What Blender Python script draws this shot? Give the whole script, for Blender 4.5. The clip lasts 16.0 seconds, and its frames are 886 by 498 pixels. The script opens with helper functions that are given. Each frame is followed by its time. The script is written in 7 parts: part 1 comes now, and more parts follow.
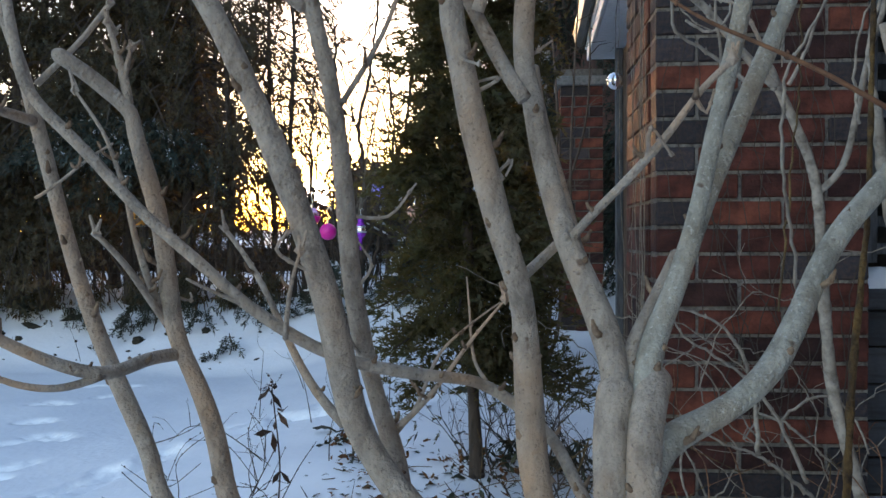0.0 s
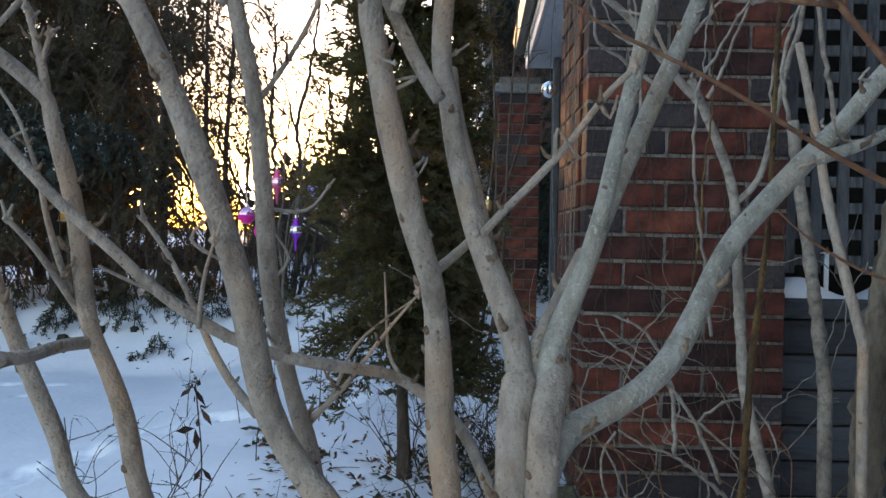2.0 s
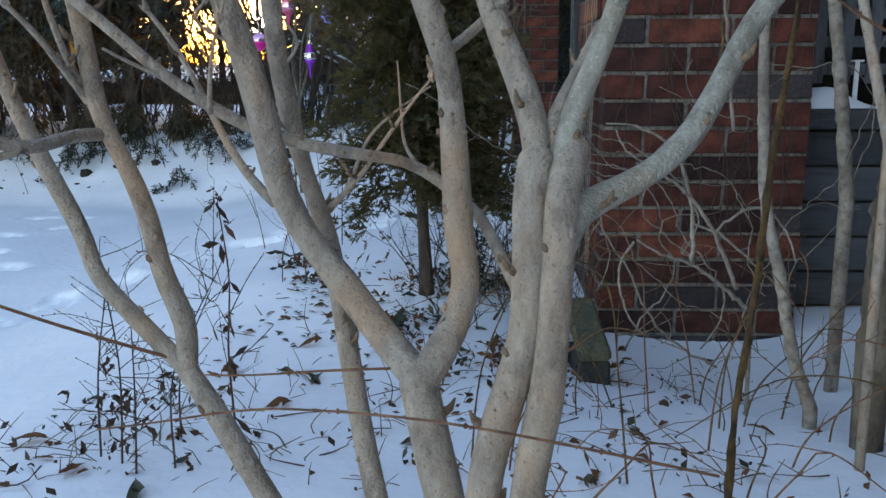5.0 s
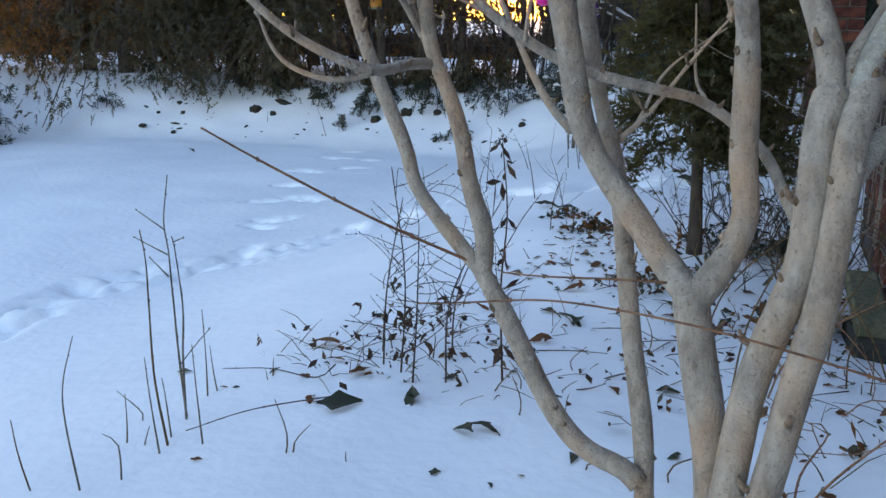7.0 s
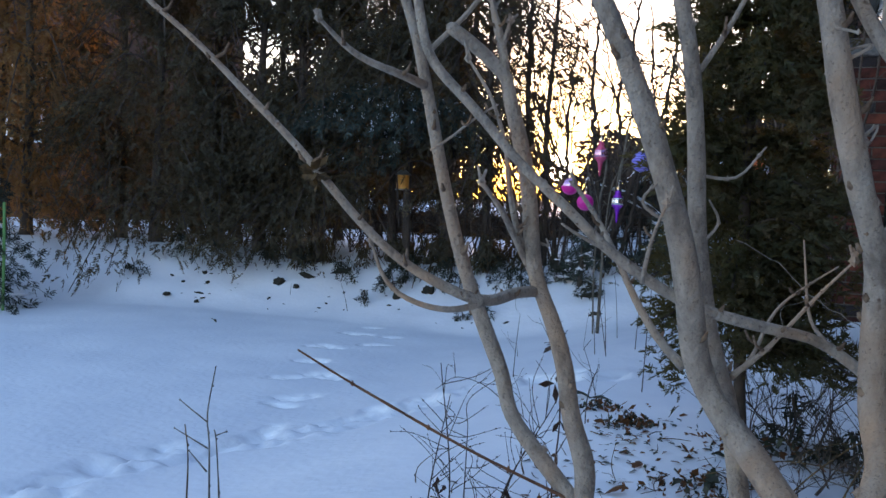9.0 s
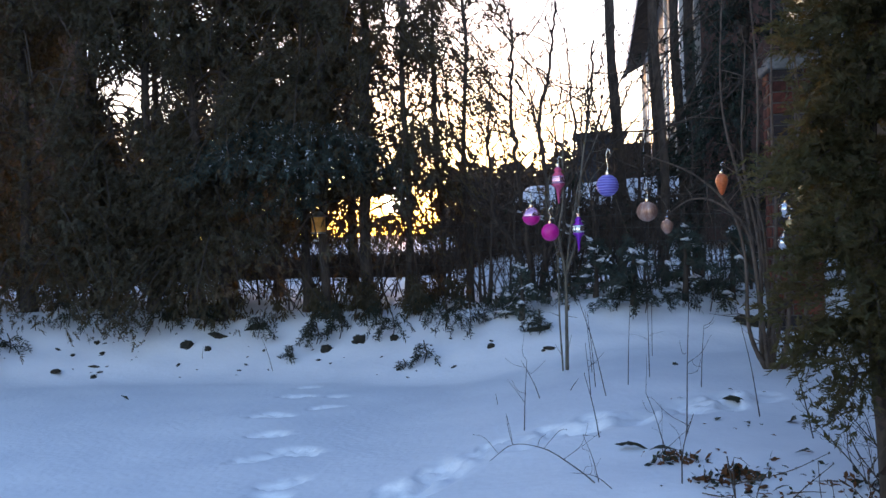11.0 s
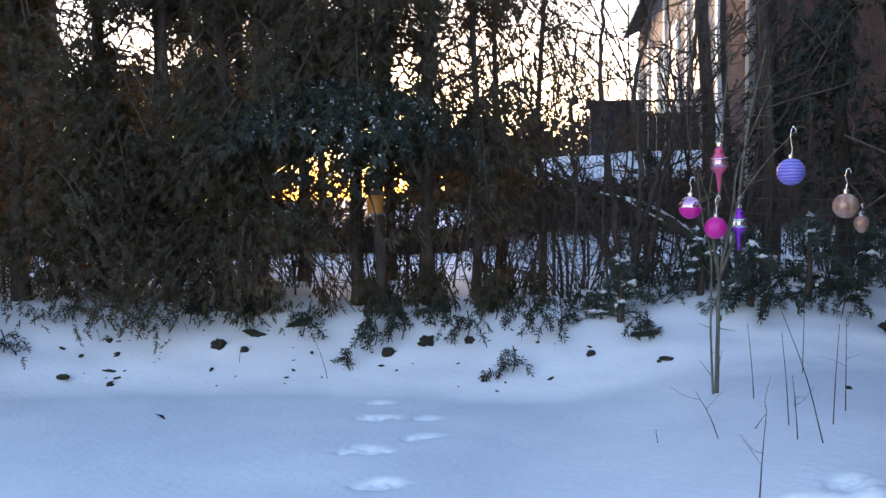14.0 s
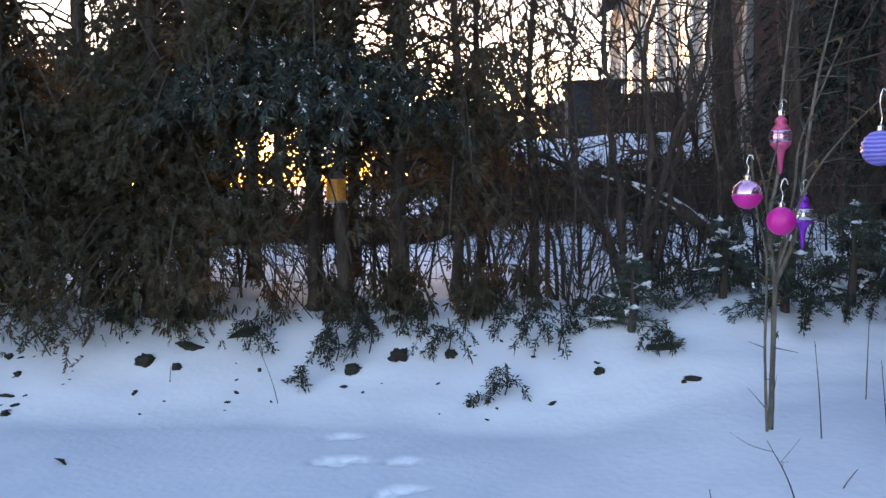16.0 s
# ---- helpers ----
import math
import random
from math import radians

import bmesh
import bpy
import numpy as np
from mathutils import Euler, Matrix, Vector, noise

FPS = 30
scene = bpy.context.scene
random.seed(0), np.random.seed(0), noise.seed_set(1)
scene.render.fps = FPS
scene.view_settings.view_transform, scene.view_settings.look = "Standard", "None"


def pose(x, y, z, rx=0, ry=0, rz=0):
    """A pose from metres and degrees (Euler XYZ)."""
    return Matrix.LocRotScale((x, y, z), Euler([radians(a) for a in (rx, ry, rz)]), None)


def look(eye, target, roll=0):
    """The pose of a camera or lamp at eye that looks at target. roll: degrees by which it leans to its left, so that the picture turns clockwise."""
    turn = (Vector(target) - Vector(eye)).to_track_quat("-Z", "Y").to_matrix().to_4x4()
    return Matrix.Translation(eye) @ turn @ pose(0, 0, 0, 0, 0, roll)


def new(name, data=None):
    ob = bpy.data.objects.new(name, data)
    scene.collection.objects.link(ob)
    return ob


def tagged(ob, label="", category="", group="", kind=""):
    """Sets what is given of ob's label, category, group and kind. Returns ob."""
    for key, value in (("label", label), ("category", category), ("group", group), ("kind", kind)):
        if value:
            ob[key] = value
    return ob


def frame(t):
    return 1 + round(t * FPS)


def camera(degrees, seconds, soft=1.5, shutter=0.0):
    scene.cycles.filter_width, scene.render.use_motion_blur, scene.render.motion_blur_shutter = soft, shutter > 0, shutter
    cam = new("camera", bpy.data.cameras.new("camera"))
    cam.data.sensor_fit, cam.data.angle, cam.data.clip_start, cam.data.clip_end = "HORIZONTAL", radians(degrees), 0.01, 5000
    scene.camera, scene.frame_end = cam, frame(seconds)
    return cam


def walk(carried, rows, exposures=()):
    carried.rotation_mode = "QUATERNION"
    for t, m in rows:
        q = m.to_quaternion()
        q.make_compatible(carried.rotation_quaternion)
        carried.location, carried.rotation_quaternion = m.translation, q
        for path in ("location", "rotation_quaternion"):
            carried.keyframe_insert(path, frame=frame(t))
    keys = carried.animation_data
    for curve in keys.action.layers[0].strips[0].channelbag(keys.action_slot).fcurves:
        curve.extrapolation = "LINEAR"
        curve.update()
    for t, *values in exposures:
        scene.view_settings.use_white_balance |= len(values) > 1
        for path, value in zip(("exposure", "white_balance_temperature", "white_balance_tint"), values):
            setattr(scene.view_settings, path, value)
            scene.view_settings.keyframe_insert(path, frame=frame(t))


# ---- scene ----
cam = camera(54.9, 16.0)
PATH = [
    (0, (0.182, 0.062, 0.705), (0.016, 2.055, 0.673), -0.3),
    (0.5, (0.185, 0.065, 0.701), (0.036, 2.058, 0.635), -0.0),
    (1, (0.196, 0.057, 0.698), (0.101, 2.053, 0.604), 0.1),
    (1.5, (0.204, 0.053, 0.696), (0.164, 2.05, 0.595), 0.5),
    (2, (0.199, 0.048, 0.699), (0.177, 2.048, 0.678), 1.1),
    (2.5, (0.193, 0.049, 0.699), (0.204, 2.046, 0.808), 1.4),
    (3, (0.189, 0.054, 0.701), (0.24, 2.041, 0.919), 1.4),
    (3.5, (0.181, 0.051, 0.701), (0.232, 2.039, 0.914), 1.5),
    (4, (0.183, 0.068, 0.684), (0.184, 2.065, 0.579), 1.4),
    (4.2, (0.185, 0.067, 0.681), (0.162, 2.057, 0.479), 0.7),
    (6.3, (0.226, 0.008, 0.644), (0.039, 1.932, 0.131), 0.9),
    (6.5, (0.219, 0.0, 0.645), (-0.121, 1.901, 0.127), 0.7),
    (7, (0.197, -0.025, 0.652), (-0.457, 1.797, 0.148), 0.5),
    (7.5, (0.184, -0.041, 0.661), (-0.621, 1.736, 0.217), 1.0),
    (8, (0.177, -0.039, 0.664), (-0.643, 1.755, 0.337), 1.1),
    (8.5, (0.175, -0.045, 0.673), (-0.603, 1.787, 0.478), 1.6),
    (9, (0.117, -0.02, 0.69), (-0.591, 1.847, 0.583), 2.4),
    (9.2, (0.054, 0.009, 0.691), (-0.611, 1.893, 0.596), 2.2),
    (11.5, (-0.752, 0.246, 0.712), (-1.054, 2.223, 0.69), -1.1),
    (12, (-0.916, 0.321, 0.726), (-1.201, 2.3, 0.685), 0.9),
    (12.5, (-1.059, 0.528, 0.792), (-1.389, 2.491, 0.602), 0.1),
    (13, (-1.155, 0.674, 0.824), (-1.468, 2.649, 0.766), -0.3),
    (13.5, (-1.341, 0.797, 0.849), (-1.606, 2.777, 0.741), 0.5),
    (14, (-1.517, 0.973, 0.851), (-1.769, 2.954, 0.742), -0.8),
    (14.5, (-1.568, 1.208, 0.852), (-1.804, 3.19, 0.713), -0.7),
    (15, (-1.657, 1.407, 0.857), (-1.821, 3.389, 0.651), -0.5),
    (15.5, (-1.661, 1.637, 0.863), (-1.857, 3.613, 0.632), -0.3),
    (16, (-1.695, 1.837, 0.847), (-1.858, 3.825, 0.705), -0.7),
]
EXPOSURES = [(0, 0.48, 6450, 22), (4.2, 0.48, 6450, 22), (6.3, 0.98, 6550, 22), (6.7, 0.86, 6400, 22), (7, 0.68, 6300, 23), (8.5, 0.58, 6200, 24),
             (9.2, 0.12, 5750, 26), (11.5, 0.26, 5800, 28), (12.5, 0.60, 5900, 29), (13, 0.43, 5850, 29), (14, 0.60, 6050, 29), (16, 0.66, 6150, 29)]
walk(cam, [(t, look(eye, target, roll)) for t, eye, target, roll in PATH], EXPOSURES)

# ---- light ----
SUN_DIR = Vector((-0.2296, 0.9721, 0.048)).normalized()
world = bpy.data.worlds.new("sky")
scene.world = world
world.use_nodes = True
wn, wl = world.node_tree.nodes, world.node_tree.links
sky = wn.new("ShaderNodeTexSky")
sky.sky_type = "NISHITA"
sky.sun_disc = False
sky.sun_elevation = radians(3.0)
sky.sun_rotation = math.atan2(SUN_DIR.x, SUN_DIR.y)
sky.air_density, sky.dust_density, sky.ozone_density = 1.0, 0.5, 1.5
wn["Background"].inputs["Strength"].default_value = 1.0
wl.new(sky.outputs["Color"], wn["Background"].inputs["Color"])
lamp = bpy.data.lights.new("sun", "SUN")
lamp.energy, lamp.angle, lamp.color = 2.2, radians(0.6), (1.0, 0.55, 0.22)
sun = new("sun", lamp)
sun.matrix_world = look(tuple(SUN_DIR * 40), (0, 0, 0))


# ---- materials ----
def mat(name, build, rough=0.8, bump=0.0, bump_scale=60.0, metal=0.0, spec=0.3):
    """A node material: build(n, l) returns the colour socket; fine noise gives the relief."""
    m = bpy.data.materials.new(name)
    m.use_nodes = True
    n, l = m.node_tree.nodes, m.node_tree.links
    b = n["Principled BSDF"]
    b.inputs["Roughness"].default_value = rough
    b.inputs["Metallic"].default_value = metal
    b.inputs["Specular IOR Level"].default_value = spec
    col = build(n, l)
    if isinstance(col, tuple):
        b.inputs["Base Color"].default_value = (*col, 1)
    else:
        l.new(col, b.inputs["Base Color"])
    if bump:
        tex, bp, co = n.new("ShaderNodeTexNoise"), n.new("ShaderNodeBump"), n.new("ShaderNodeTexCoord")
        tex.inputs["Scale"].default_value, tex.inputs["Detail"].default_value = bump_scale, 6
        l.new(co.outputs["Object"], tex.inputs["Vector"])
        l.new(tex.outputs["Fac"], bp.inputs["Height"])
        bp.inputs["Strength"].default_value, bp.inputs["Distance"].default_value = bump, 0.01
        l.new(bp.outputs["Normal"], b.inputs["Normal"])
    return m


def ramp(n, l, fac, stops):
    r = n.new("ShaderNodeValToRGB")
    el = r.color_ramp.elements
    while len(el) < len(stops):
        el.new(0.5)
    for e, (p, c) in zip(el, stops):
        e.position, e.color = p, (*c, 1)
    l.new(fac, r.inputs["Fac"])
    return r.outputs["Color"]


def noise_fac(n, l, scale, detail=5, stretch=(1, 1, 1), rough=0.6, coord="Object"):
    co, mp, tx = n.new("ShaderNodeTexCoord"), n.new("ShaderNodeMapping"), n.new("ShaderNodeTexNoise")
    mp.inputs["Scale"].default_value = stretch
    tx.inputs["Scale"].default_value, tx.inputs["Detail"].default_value, tx.inputs["Roughness"].default_value = scale, detail, rough
    l.new(co.outputs[coord], mp.inputs["Vector"])
    l.new(mp.outputs["Vector"], tx.inputs["Vector"])
    return tx.outputs["Fac"]


def mix(n, l, fac, a, b, mode="MIX"):
    x = n.new("ShaderNodeMix")
    x.data_type, x.blend_type = "RGBA", mode
    for sock, v in ((x.inputs[0], fac), (x.inputs[6], a), (x.inputs[7], b)):
        if isinstance(v, (int, float)):
            sock.default_value = v
        elif isinstance(v, tuple):
            sock.default_value = (*v, 1)
        else:
            l.new(v, sock)
    return x.outputs[2]


def two_scale(c1, c2, c3, big=3.0, small=40.0, stretch=(1, 1, 1), island=False, random_ob=False, amount=0.5):
    """Colour that varies over broad stains and fine grain."""
    def build(n, l):
        col = ramp(n, l, noise_fac(n, l, big, 4, stretch), ((0.35, c1), (0.65, c2)))
        fine = ramp(n, l, noise_fac(n, l, small, 6, stretch), ((0.42, (0, 0, 0)), (0.7, (1, 1, 1))))
        col = mix(n, l, fine, col, c3)
        if island or random_ob:
            src = n.new("ShaderNodeNewGeometry").outputs["Random Per Island"] if island else n.new("ShaderNodeObjectInfo").outputs["Random"]
            tone = ramp(n, l, src, ((0.0, (1 - amount,) * 3), (1.0, (1 + amount * 0.6,) * 3)))
            col = mix(n, l, 1.0, col, tone, "MULTIPLY")
        return col
    return build


def snow_build(n, l):
    crust = ramp(n, l, noise_fac(n, l, 1.6, 6), ((0.3, (0.66, 0.68, 0.73)), (0.7, (0.78, 0.79, 0.82))))
    trod = n.new("ShaderNodeAttribute")
    trod.attribute_name = "trodden"
    return mix(n, l, trod.outputs["Fac"], crust, (0.95, 0.95, 0.95))


def brick_build(n, l):
    rnd = n.new("ShaderNodeObjectInfo").outputs["Random"]
    tone = ramp(n, l, rnd, ((0.0, (0.036, 0.018, 0.017)), (0.3, (0.080, 0.027, 0.021)), (0.7, (0.125, 0.038, 0.026)), (1.0, (0.17, 0.055, 0.034))))
    grime = ramp(n, l, noise_fac(n, l, 14, 6), ((0.36, (0.34, 0.33, 0.35)), (0.64, (1.2, 1.1, 1.05))))
    col = mix(n, l, 1.0, tone, grime, "MULTIPLY")
    spots = ramp(n, l, noise_fac(n, l, 90, 5), ((0.62, (0, 0, 0)), (0.8, (0.6, 0.6, 0.6))))
    return mix(n, l, spots, col, (0.05, 0.04, 0.04))


def bark_build(base, pale, patch, speck):
    """Smooth shrub bark: mottled grey, tan patches, fine dark specks."""
    def build(n, l):
        col = ramp(n, l, noise_fac(n, l, 85, 8, (1, 1, 0.45), 0.68), ((0.33, base), (0.66, pale)))
        tan = ramp(n, l, noise_fac(n, l, 13, 3, (1, 1, 0.5)), ((0.47, (0, 0, 0)), (0.66, (0.75, 0.75, 0.75))))
        col = mix(n, l, tan, col, patch)
        dots = ramp(n, l, noise_fac(n, l, 360, 4), ((0.59, (0, 0, 0)), (0.69, (0.6, 0.6, 0.6))))
        col = mix(n, l, dots, col, speck)
        blot = ramp(n, l, noise_fac(n, l, 34, 5, (1, 1, 0.7)), ((0.56, (0, 0, 0)), (0.64, (0.45, 0.45, 0.45))))
        col = mix(n, l, blot, col, tuple(0.55 * c for c in base))
        scar = ramp(n, l, noise_fac(n, l, 70, 2), ((0.70, (0, 0, 0)), (0.76, (0.8, 0.8, 0.8))))
        return mix(n, l, scar, col, (0.10, 0.06, 0.04))
    return build


M = {
    "snow": mat("snow", snow_build, 0.65, 0.35, 30.0, spec=0.2),
    "brick": mat("brick", brick_build, 0.85, 0.6, 70.0),
    "brick_dark": mat("burnt_brick", two_scale((0.022, 0.021, 0.026), (0.040, 0.036, 0.040), (0.07, 0.045, 0.04), 12, 80, random_ob=True, amount=0.4), 0.8, 0.6, 70.0),
    "mortar": mat("mortar", two_scale((0.13, 0.115, 0.10), (0.26, 0.24, 0.215), (0.07, 0.06, 0.055), 9, 70), 0.95, 0.5, 120.0),
    "stone": mat("cap_stone", two_scale((0.16, 0.155, 0.15), (0.25, 0.24, 0.235), (0.1, 0.1, 0.1), 4, 50), 0.9, 0.4, 60.0),
    "bark": mat("pale_bark", bark_build((0.215, 0.176, 0.143), (0.42, 0.355, 0.29), (0.43, 0.275, 0.17), (0.09, 0.07, 0.05)), 0.85, 0.5, 420.0),
    "bark_lichen": mat("lichen_bark", bark_build((0.20, 0.186, 0.150), (0.41, 0.39, 0.335), (0.34, 0.25, 0.165), (0.58, 0.57, 0.52)), 0.85, 0.55, 420.0),
    "bud_scar": mat("bud_scar", two_scale((0.15, 0.10, 0.065), (0.30, 0.21, 0.14), (0.10, 0.06, 0.04), 40, 200), 0.9, 0.5, 200.0),
    "rough_bark": mat("rough_bark", two_scale((0.09, 0.072, 0.052), (0.20, 0.165, 0.125), (0.05, 0.04, 0.03), 16, 60, (1, 1, 0.3)), 0.95, 1.0, 45.0),
    "twig_red": mat("reddish_twig", two_scale((0.13, 0.058, 0.03), (0.27, 0.14, 0.075), (0.08, 0.04, 0.025), 14, 120), 0.7, 0.3, 120.0),
    "stalk": mat("ochre_stalk", two_scale((0.075, 0.045, 0.02), (0.20, 0.13, 0.05), (0.035, 0.025, 0.015), 24, 110, (1, 1, 0.4)), 0.85, 0.7, 120.0),
    "dark_stalk": mat("dark_ochre_stalk", two_scale((0.045, 0.026, 0.012), (0.15, 0.09, 0.03), (0.025, 0.016, 0.01), 34, 120, (1, 1, 0.5)), 0.9, 0.9, 120.0),
    "vine": mat("dry_vine", two_scale((0.20, 0.17, 0.14), (0.34, 0.30, 0.25), (0.11, 0.09, 0.075), 8, 60), 0.9, 0.3, 90.0),
    "dark_bark": mat("dark_bark", two_scale((0.055, 0.042, 0.034), (0.10, 0.075, 0.06), (0.03, 0.025, 0.02), 6, 50, (1, 1, 0.25)), 0.95, 0.8, 40.0),
    "sap_bark": mat("sapling_bark", two_scale((0.10, 0.09, 0.07), (0.20, 0.18, 0.145), (0.06, 0.05, 0.04), 14, 70, (1, 1, 0.4)), 0.9, 0.4, 80.0),
}

def lavender_build(n, l):
    """Thread wound in level bands, pale on the ridges."""
    co, wave = n.new("ShaderNodeTexCoord"), n.new("ShaderNodeTexWave")
    wave.bands_direction = "Z"
    wave.inputs["Scale"].default_value, wave.inputs["Distortion"].default_value, wave.inputs["Detail"].default_value = 24.0, 2.2, 2
    l.new(co.outputs["Object"], wave.inputs["Vector"])
    return ramp(n, l, wave.outputs["Fac"], ((0.1, (0.15, 0.12, 0.50)), (0.6, (0.22, 0.19, 0.64)), (0.95, (0.31, 0.29, 0.72))))


M.update({
    "thuja": mat("thuja_leaf", two_scale((0.042, 0.050, 0.026), (0.075, 0.080, 0.042), (0.10, 0.072, 0.04), 2.0, 18, island=True), 0.75, spec=0.2),
    "thuja_dark": mat("dark_evergreen", two_scale((0.042, 0.047, 0.036), (0.074, 0.078, 0.056), (0.10, 0.075, 0.052), 1.5, 14, island=True), 0.8, spec=0.15),
    "spruce": mat("spruce_needle", two_scale((0.034, 0.052, 0.044), (0.065, 0.090, 0.078), (0.085, 0.075, 0.055), 2.0, 20, island=True), 0.75, spec=0.2),
    "spruce_deep": mat("deep_spruce_needle", two_scale((0.016, 0.028, 0.022), (0.034, 0.050, 0.038), (0.03, 0.03, 0.022), 3.0, 30, island=True), 0.7, spec=0.2),
    "seedling": mat("seedling_leaf", two_scale((0.012, 0.020, 0.012), (0.028, 0.038, 0.022), (0.045, 0.035, 0.022), 6, 40, island=True), 0.65, spec=0.25),
    "dark_leaf": mat("withered_leaf", two_scale((0.045, 0.026, 0.018), (0.10, 0.055, 0.034), (0.025, 0.016, 0.012), 20, 90, island=True), 0.8, 0.3, 150.0),
    "thuja_brown": mat("rusty_evergreen", two_scale((0.07, 0.052, 0.026), (0.14, 0.088, 0.042), (0.06, 0.055, 0.03), 1.5, 14, island=True), 0.8, spec=0.15),
    # far pier's mortar: same mortar, its shade put into a darker colour
    "shaded_mortar": mat("shaded_mortar", two_scale((0.10, 0.09, 0.08), (0.16, 0.145, 0.13), (0.07, 0.06, 0.055), 5, 60), 0.95, 0.5, 120.0),
    "shrub_brown": mat("brown_stem", two_scale((0.09, 0.065, 0.05), (0.16, 0.12, 0.095), (0.06, 0.045, 0.035), 8, 60, (1, 1, 0.4)), 0.9, 0.4, 80.0),
    "brown_leaf": mat("dead_leaf", two_scale((0.075, 0.035, 0.018), (0.16, 0.075, 0.036), (0.04, 0.022, 0.014), 20, 90, island=True, random_ob=False, amount=0.6), 0.8, 0.3, 150.0),
    "green_leaf": mat("evergreen_leaf", two_scale((0.018, 0.026, 0.012), (0.038, 0.046, 0.020), (0.03, 0.022, 0.014), 15, 80, island=True), 0.55, 0.3, 90.0),
    "brush": mat("brown_brush", two_scale((0.07, 0.045, 0.03), (0.12, 0.08, 0.055), (0.04, 0.03, 0.022), 3, 30, island=True), 0.9),
    "white_paint": mat("white_metal", two_scale((0.70, 0.71, 0.72), (0.80, 0.80, 0.80), (0.6, 0.6, 0.6), 2, 30), 0.35, 0.05, 10.0),
    "gutter": mat("dark_gutter", two_scale((0.10, 0.11, 0.10), (0.16, 0.16, 0.14), (0.07, 0.07, 0.06), 3, 30), 0.3, 0.05, 15.0, spec=0.6),
    "grey_wood": mat("weathered_wood", two_scale((0.085, 0.09, 0.10), (0.15, 0.155, 0.165), (0.05, 0.05, 0.055), 6, 60, (1, 1, 0.15), random_ob=True, amount=0.3), 0.9, 0.5, 60.0),
    "dark_wood": mat("dark_boards", two_scale((0.055, 0.06, 0.07), (0.085, 0.09, 0.10), (0.04, 0.04, 0.045), 5, 50, (0.2, 1, 1), random_ob=True, amount=0.3), 0.85, 0.4, 60.0),
    "brown_wood": mat("brown_boards", two_scale((0.07, 0.045, 0.03), (0.12, 0.08, 0.055), (0.04, 0.03, 0.02), 4, 50, (1, 1, 0.2), random_ob=True, amount=0.3), 0.85, 0.4, 60.0),
    "shingle": mat("roof_shingle", two_scale((0.05, 0.045, 0.045), (0.09, 0.08, 0.075), (0.03, 0.03, 0.03), 4, 60), 0.95, 0.5, 60.0),
    "siding": mat("pale_siding", two_scale((0.24, 0.215, 0.185), (0.32, 0.29, 0.25), (0.2, 0.18, 0.16), 2, 30), 0.8),
    "siding_dark": mat("brown_siding", two_scale((0.10, 0.075, 0.06), (0.16, 0.12, 0.095), (0.07, 0.055, 0.045), 2, 30), 0.85),
    "far_brick": mat("far_brick", two_scale((0.065, 0.034, 0.027), (0.11, 0.056, 0.042), (0.045, 0.03, 0.025), 4, 40), 0.9),
    "glass": mat("dark_pane", lambda n, l: (0.03, 0.035, 0.04), 0.08, spec=0.6),
    "moss": mat("mossy_block", two_scale((0.07, 0.072, 0.045), (0.13, 0.12, 0.075), (0.04, 0.04, 0.03), 12, 70), 0.95, 0.6, 60.0),
    "black_stone": mat("dark_block_face", two_scale((0.03, 0.03, 0.028), (0.05, 0.048, 0.042), (0.02, 0.02, 0.02), 10, 70), 0.9, 0.4, 60.0),
    "log": mat("rotting_log", two_scale((0.022, 0.022, 0.016), (0.05, 0.044, 0.03), (0.013, 0.012, 0.01), 22, 90), 0.95, 0.6, 60.0),
    "green_paint": mat("green_stake", lambda n, l: (0.10, 0.22, 0.07), 0.5),
    "wire": mat("fence_wire", lambda n, l: (0.10, 0.10, 0.10), 0.6, metal=0.5),
    "hot_pink": mat("matte_hot_pink", two_scale((0.62, 0.012, 0.28), (0.70, 0.02, 0.33), (0.55, 0.01, 0.25), 20, 200), 0.42, spec=0.5),
    "pink_shine": mat("shiny_pink", two_scale((0.82, 0.42, 0.60), (0.88, 0.52, 0.68), (0.85, 0.5, 0.65), 20, 200), 0.14, metal=0.9),
    "rose": mat("rose_stripe", two_scale((0.65, 0.10, 0.22), (0.75, 0.16, 0.30), (0.6, 0.1, 0.2), 20, 200), 0.25, metal=0.4),
    "silver": mat("silver_shine", lambda n, l: (0.80, 0.80, 0.83), 0.14, metal=0.95),
    "violet": mat("violet_shine", two_scale((0.28, 0.03, 0.55), (0.36, 0.05, 0.65), (0.4, 0.1, 0.6), 20, 200), 0.2, metal=0.6),
    "lavender": mat("lavender_thread", lavender_build, 0.4, 0.4, 90.0),
    "tan_ball": mat("tan_swirl", two_scale((0.42, 0.22, 0.16), (0.62, 0.42, 0.34), (0.3, 0.15, 0.1), 14, 60, (3, 3, 0.6)), 0.25, metal=0.4),
    "orange_orn": mat("orange_gloss", two_scale((0.70, 0.16, 0.05), (0.80, 0.24, 0.08), (0.5, 0.1, 0.04), 20, 100), 0.3),
    "gold_orn": mat("gold_gloss", two_scale((0.62, 0.40, 0.18), (0.72, 0.50, 0.24), (0.45, 0.28, 0.1), 20, 100), 0.25, metal=0.7),
    "red_ball": mat("red_ball", lambda n, l: (0.55, 0.03, 0.03), 0.2, spec=0.6),
    "amber_glass": mat("amber_feeder", two_scale((0.72, 0.32, 0.05), (0.80, 0.42, 0.09), (0.45, 0.18, 0.04), 20, 90), 0.3),
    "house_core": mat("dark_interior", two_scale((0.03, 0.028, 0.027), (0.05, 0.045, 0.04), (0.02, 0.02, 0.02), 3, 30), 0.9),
})
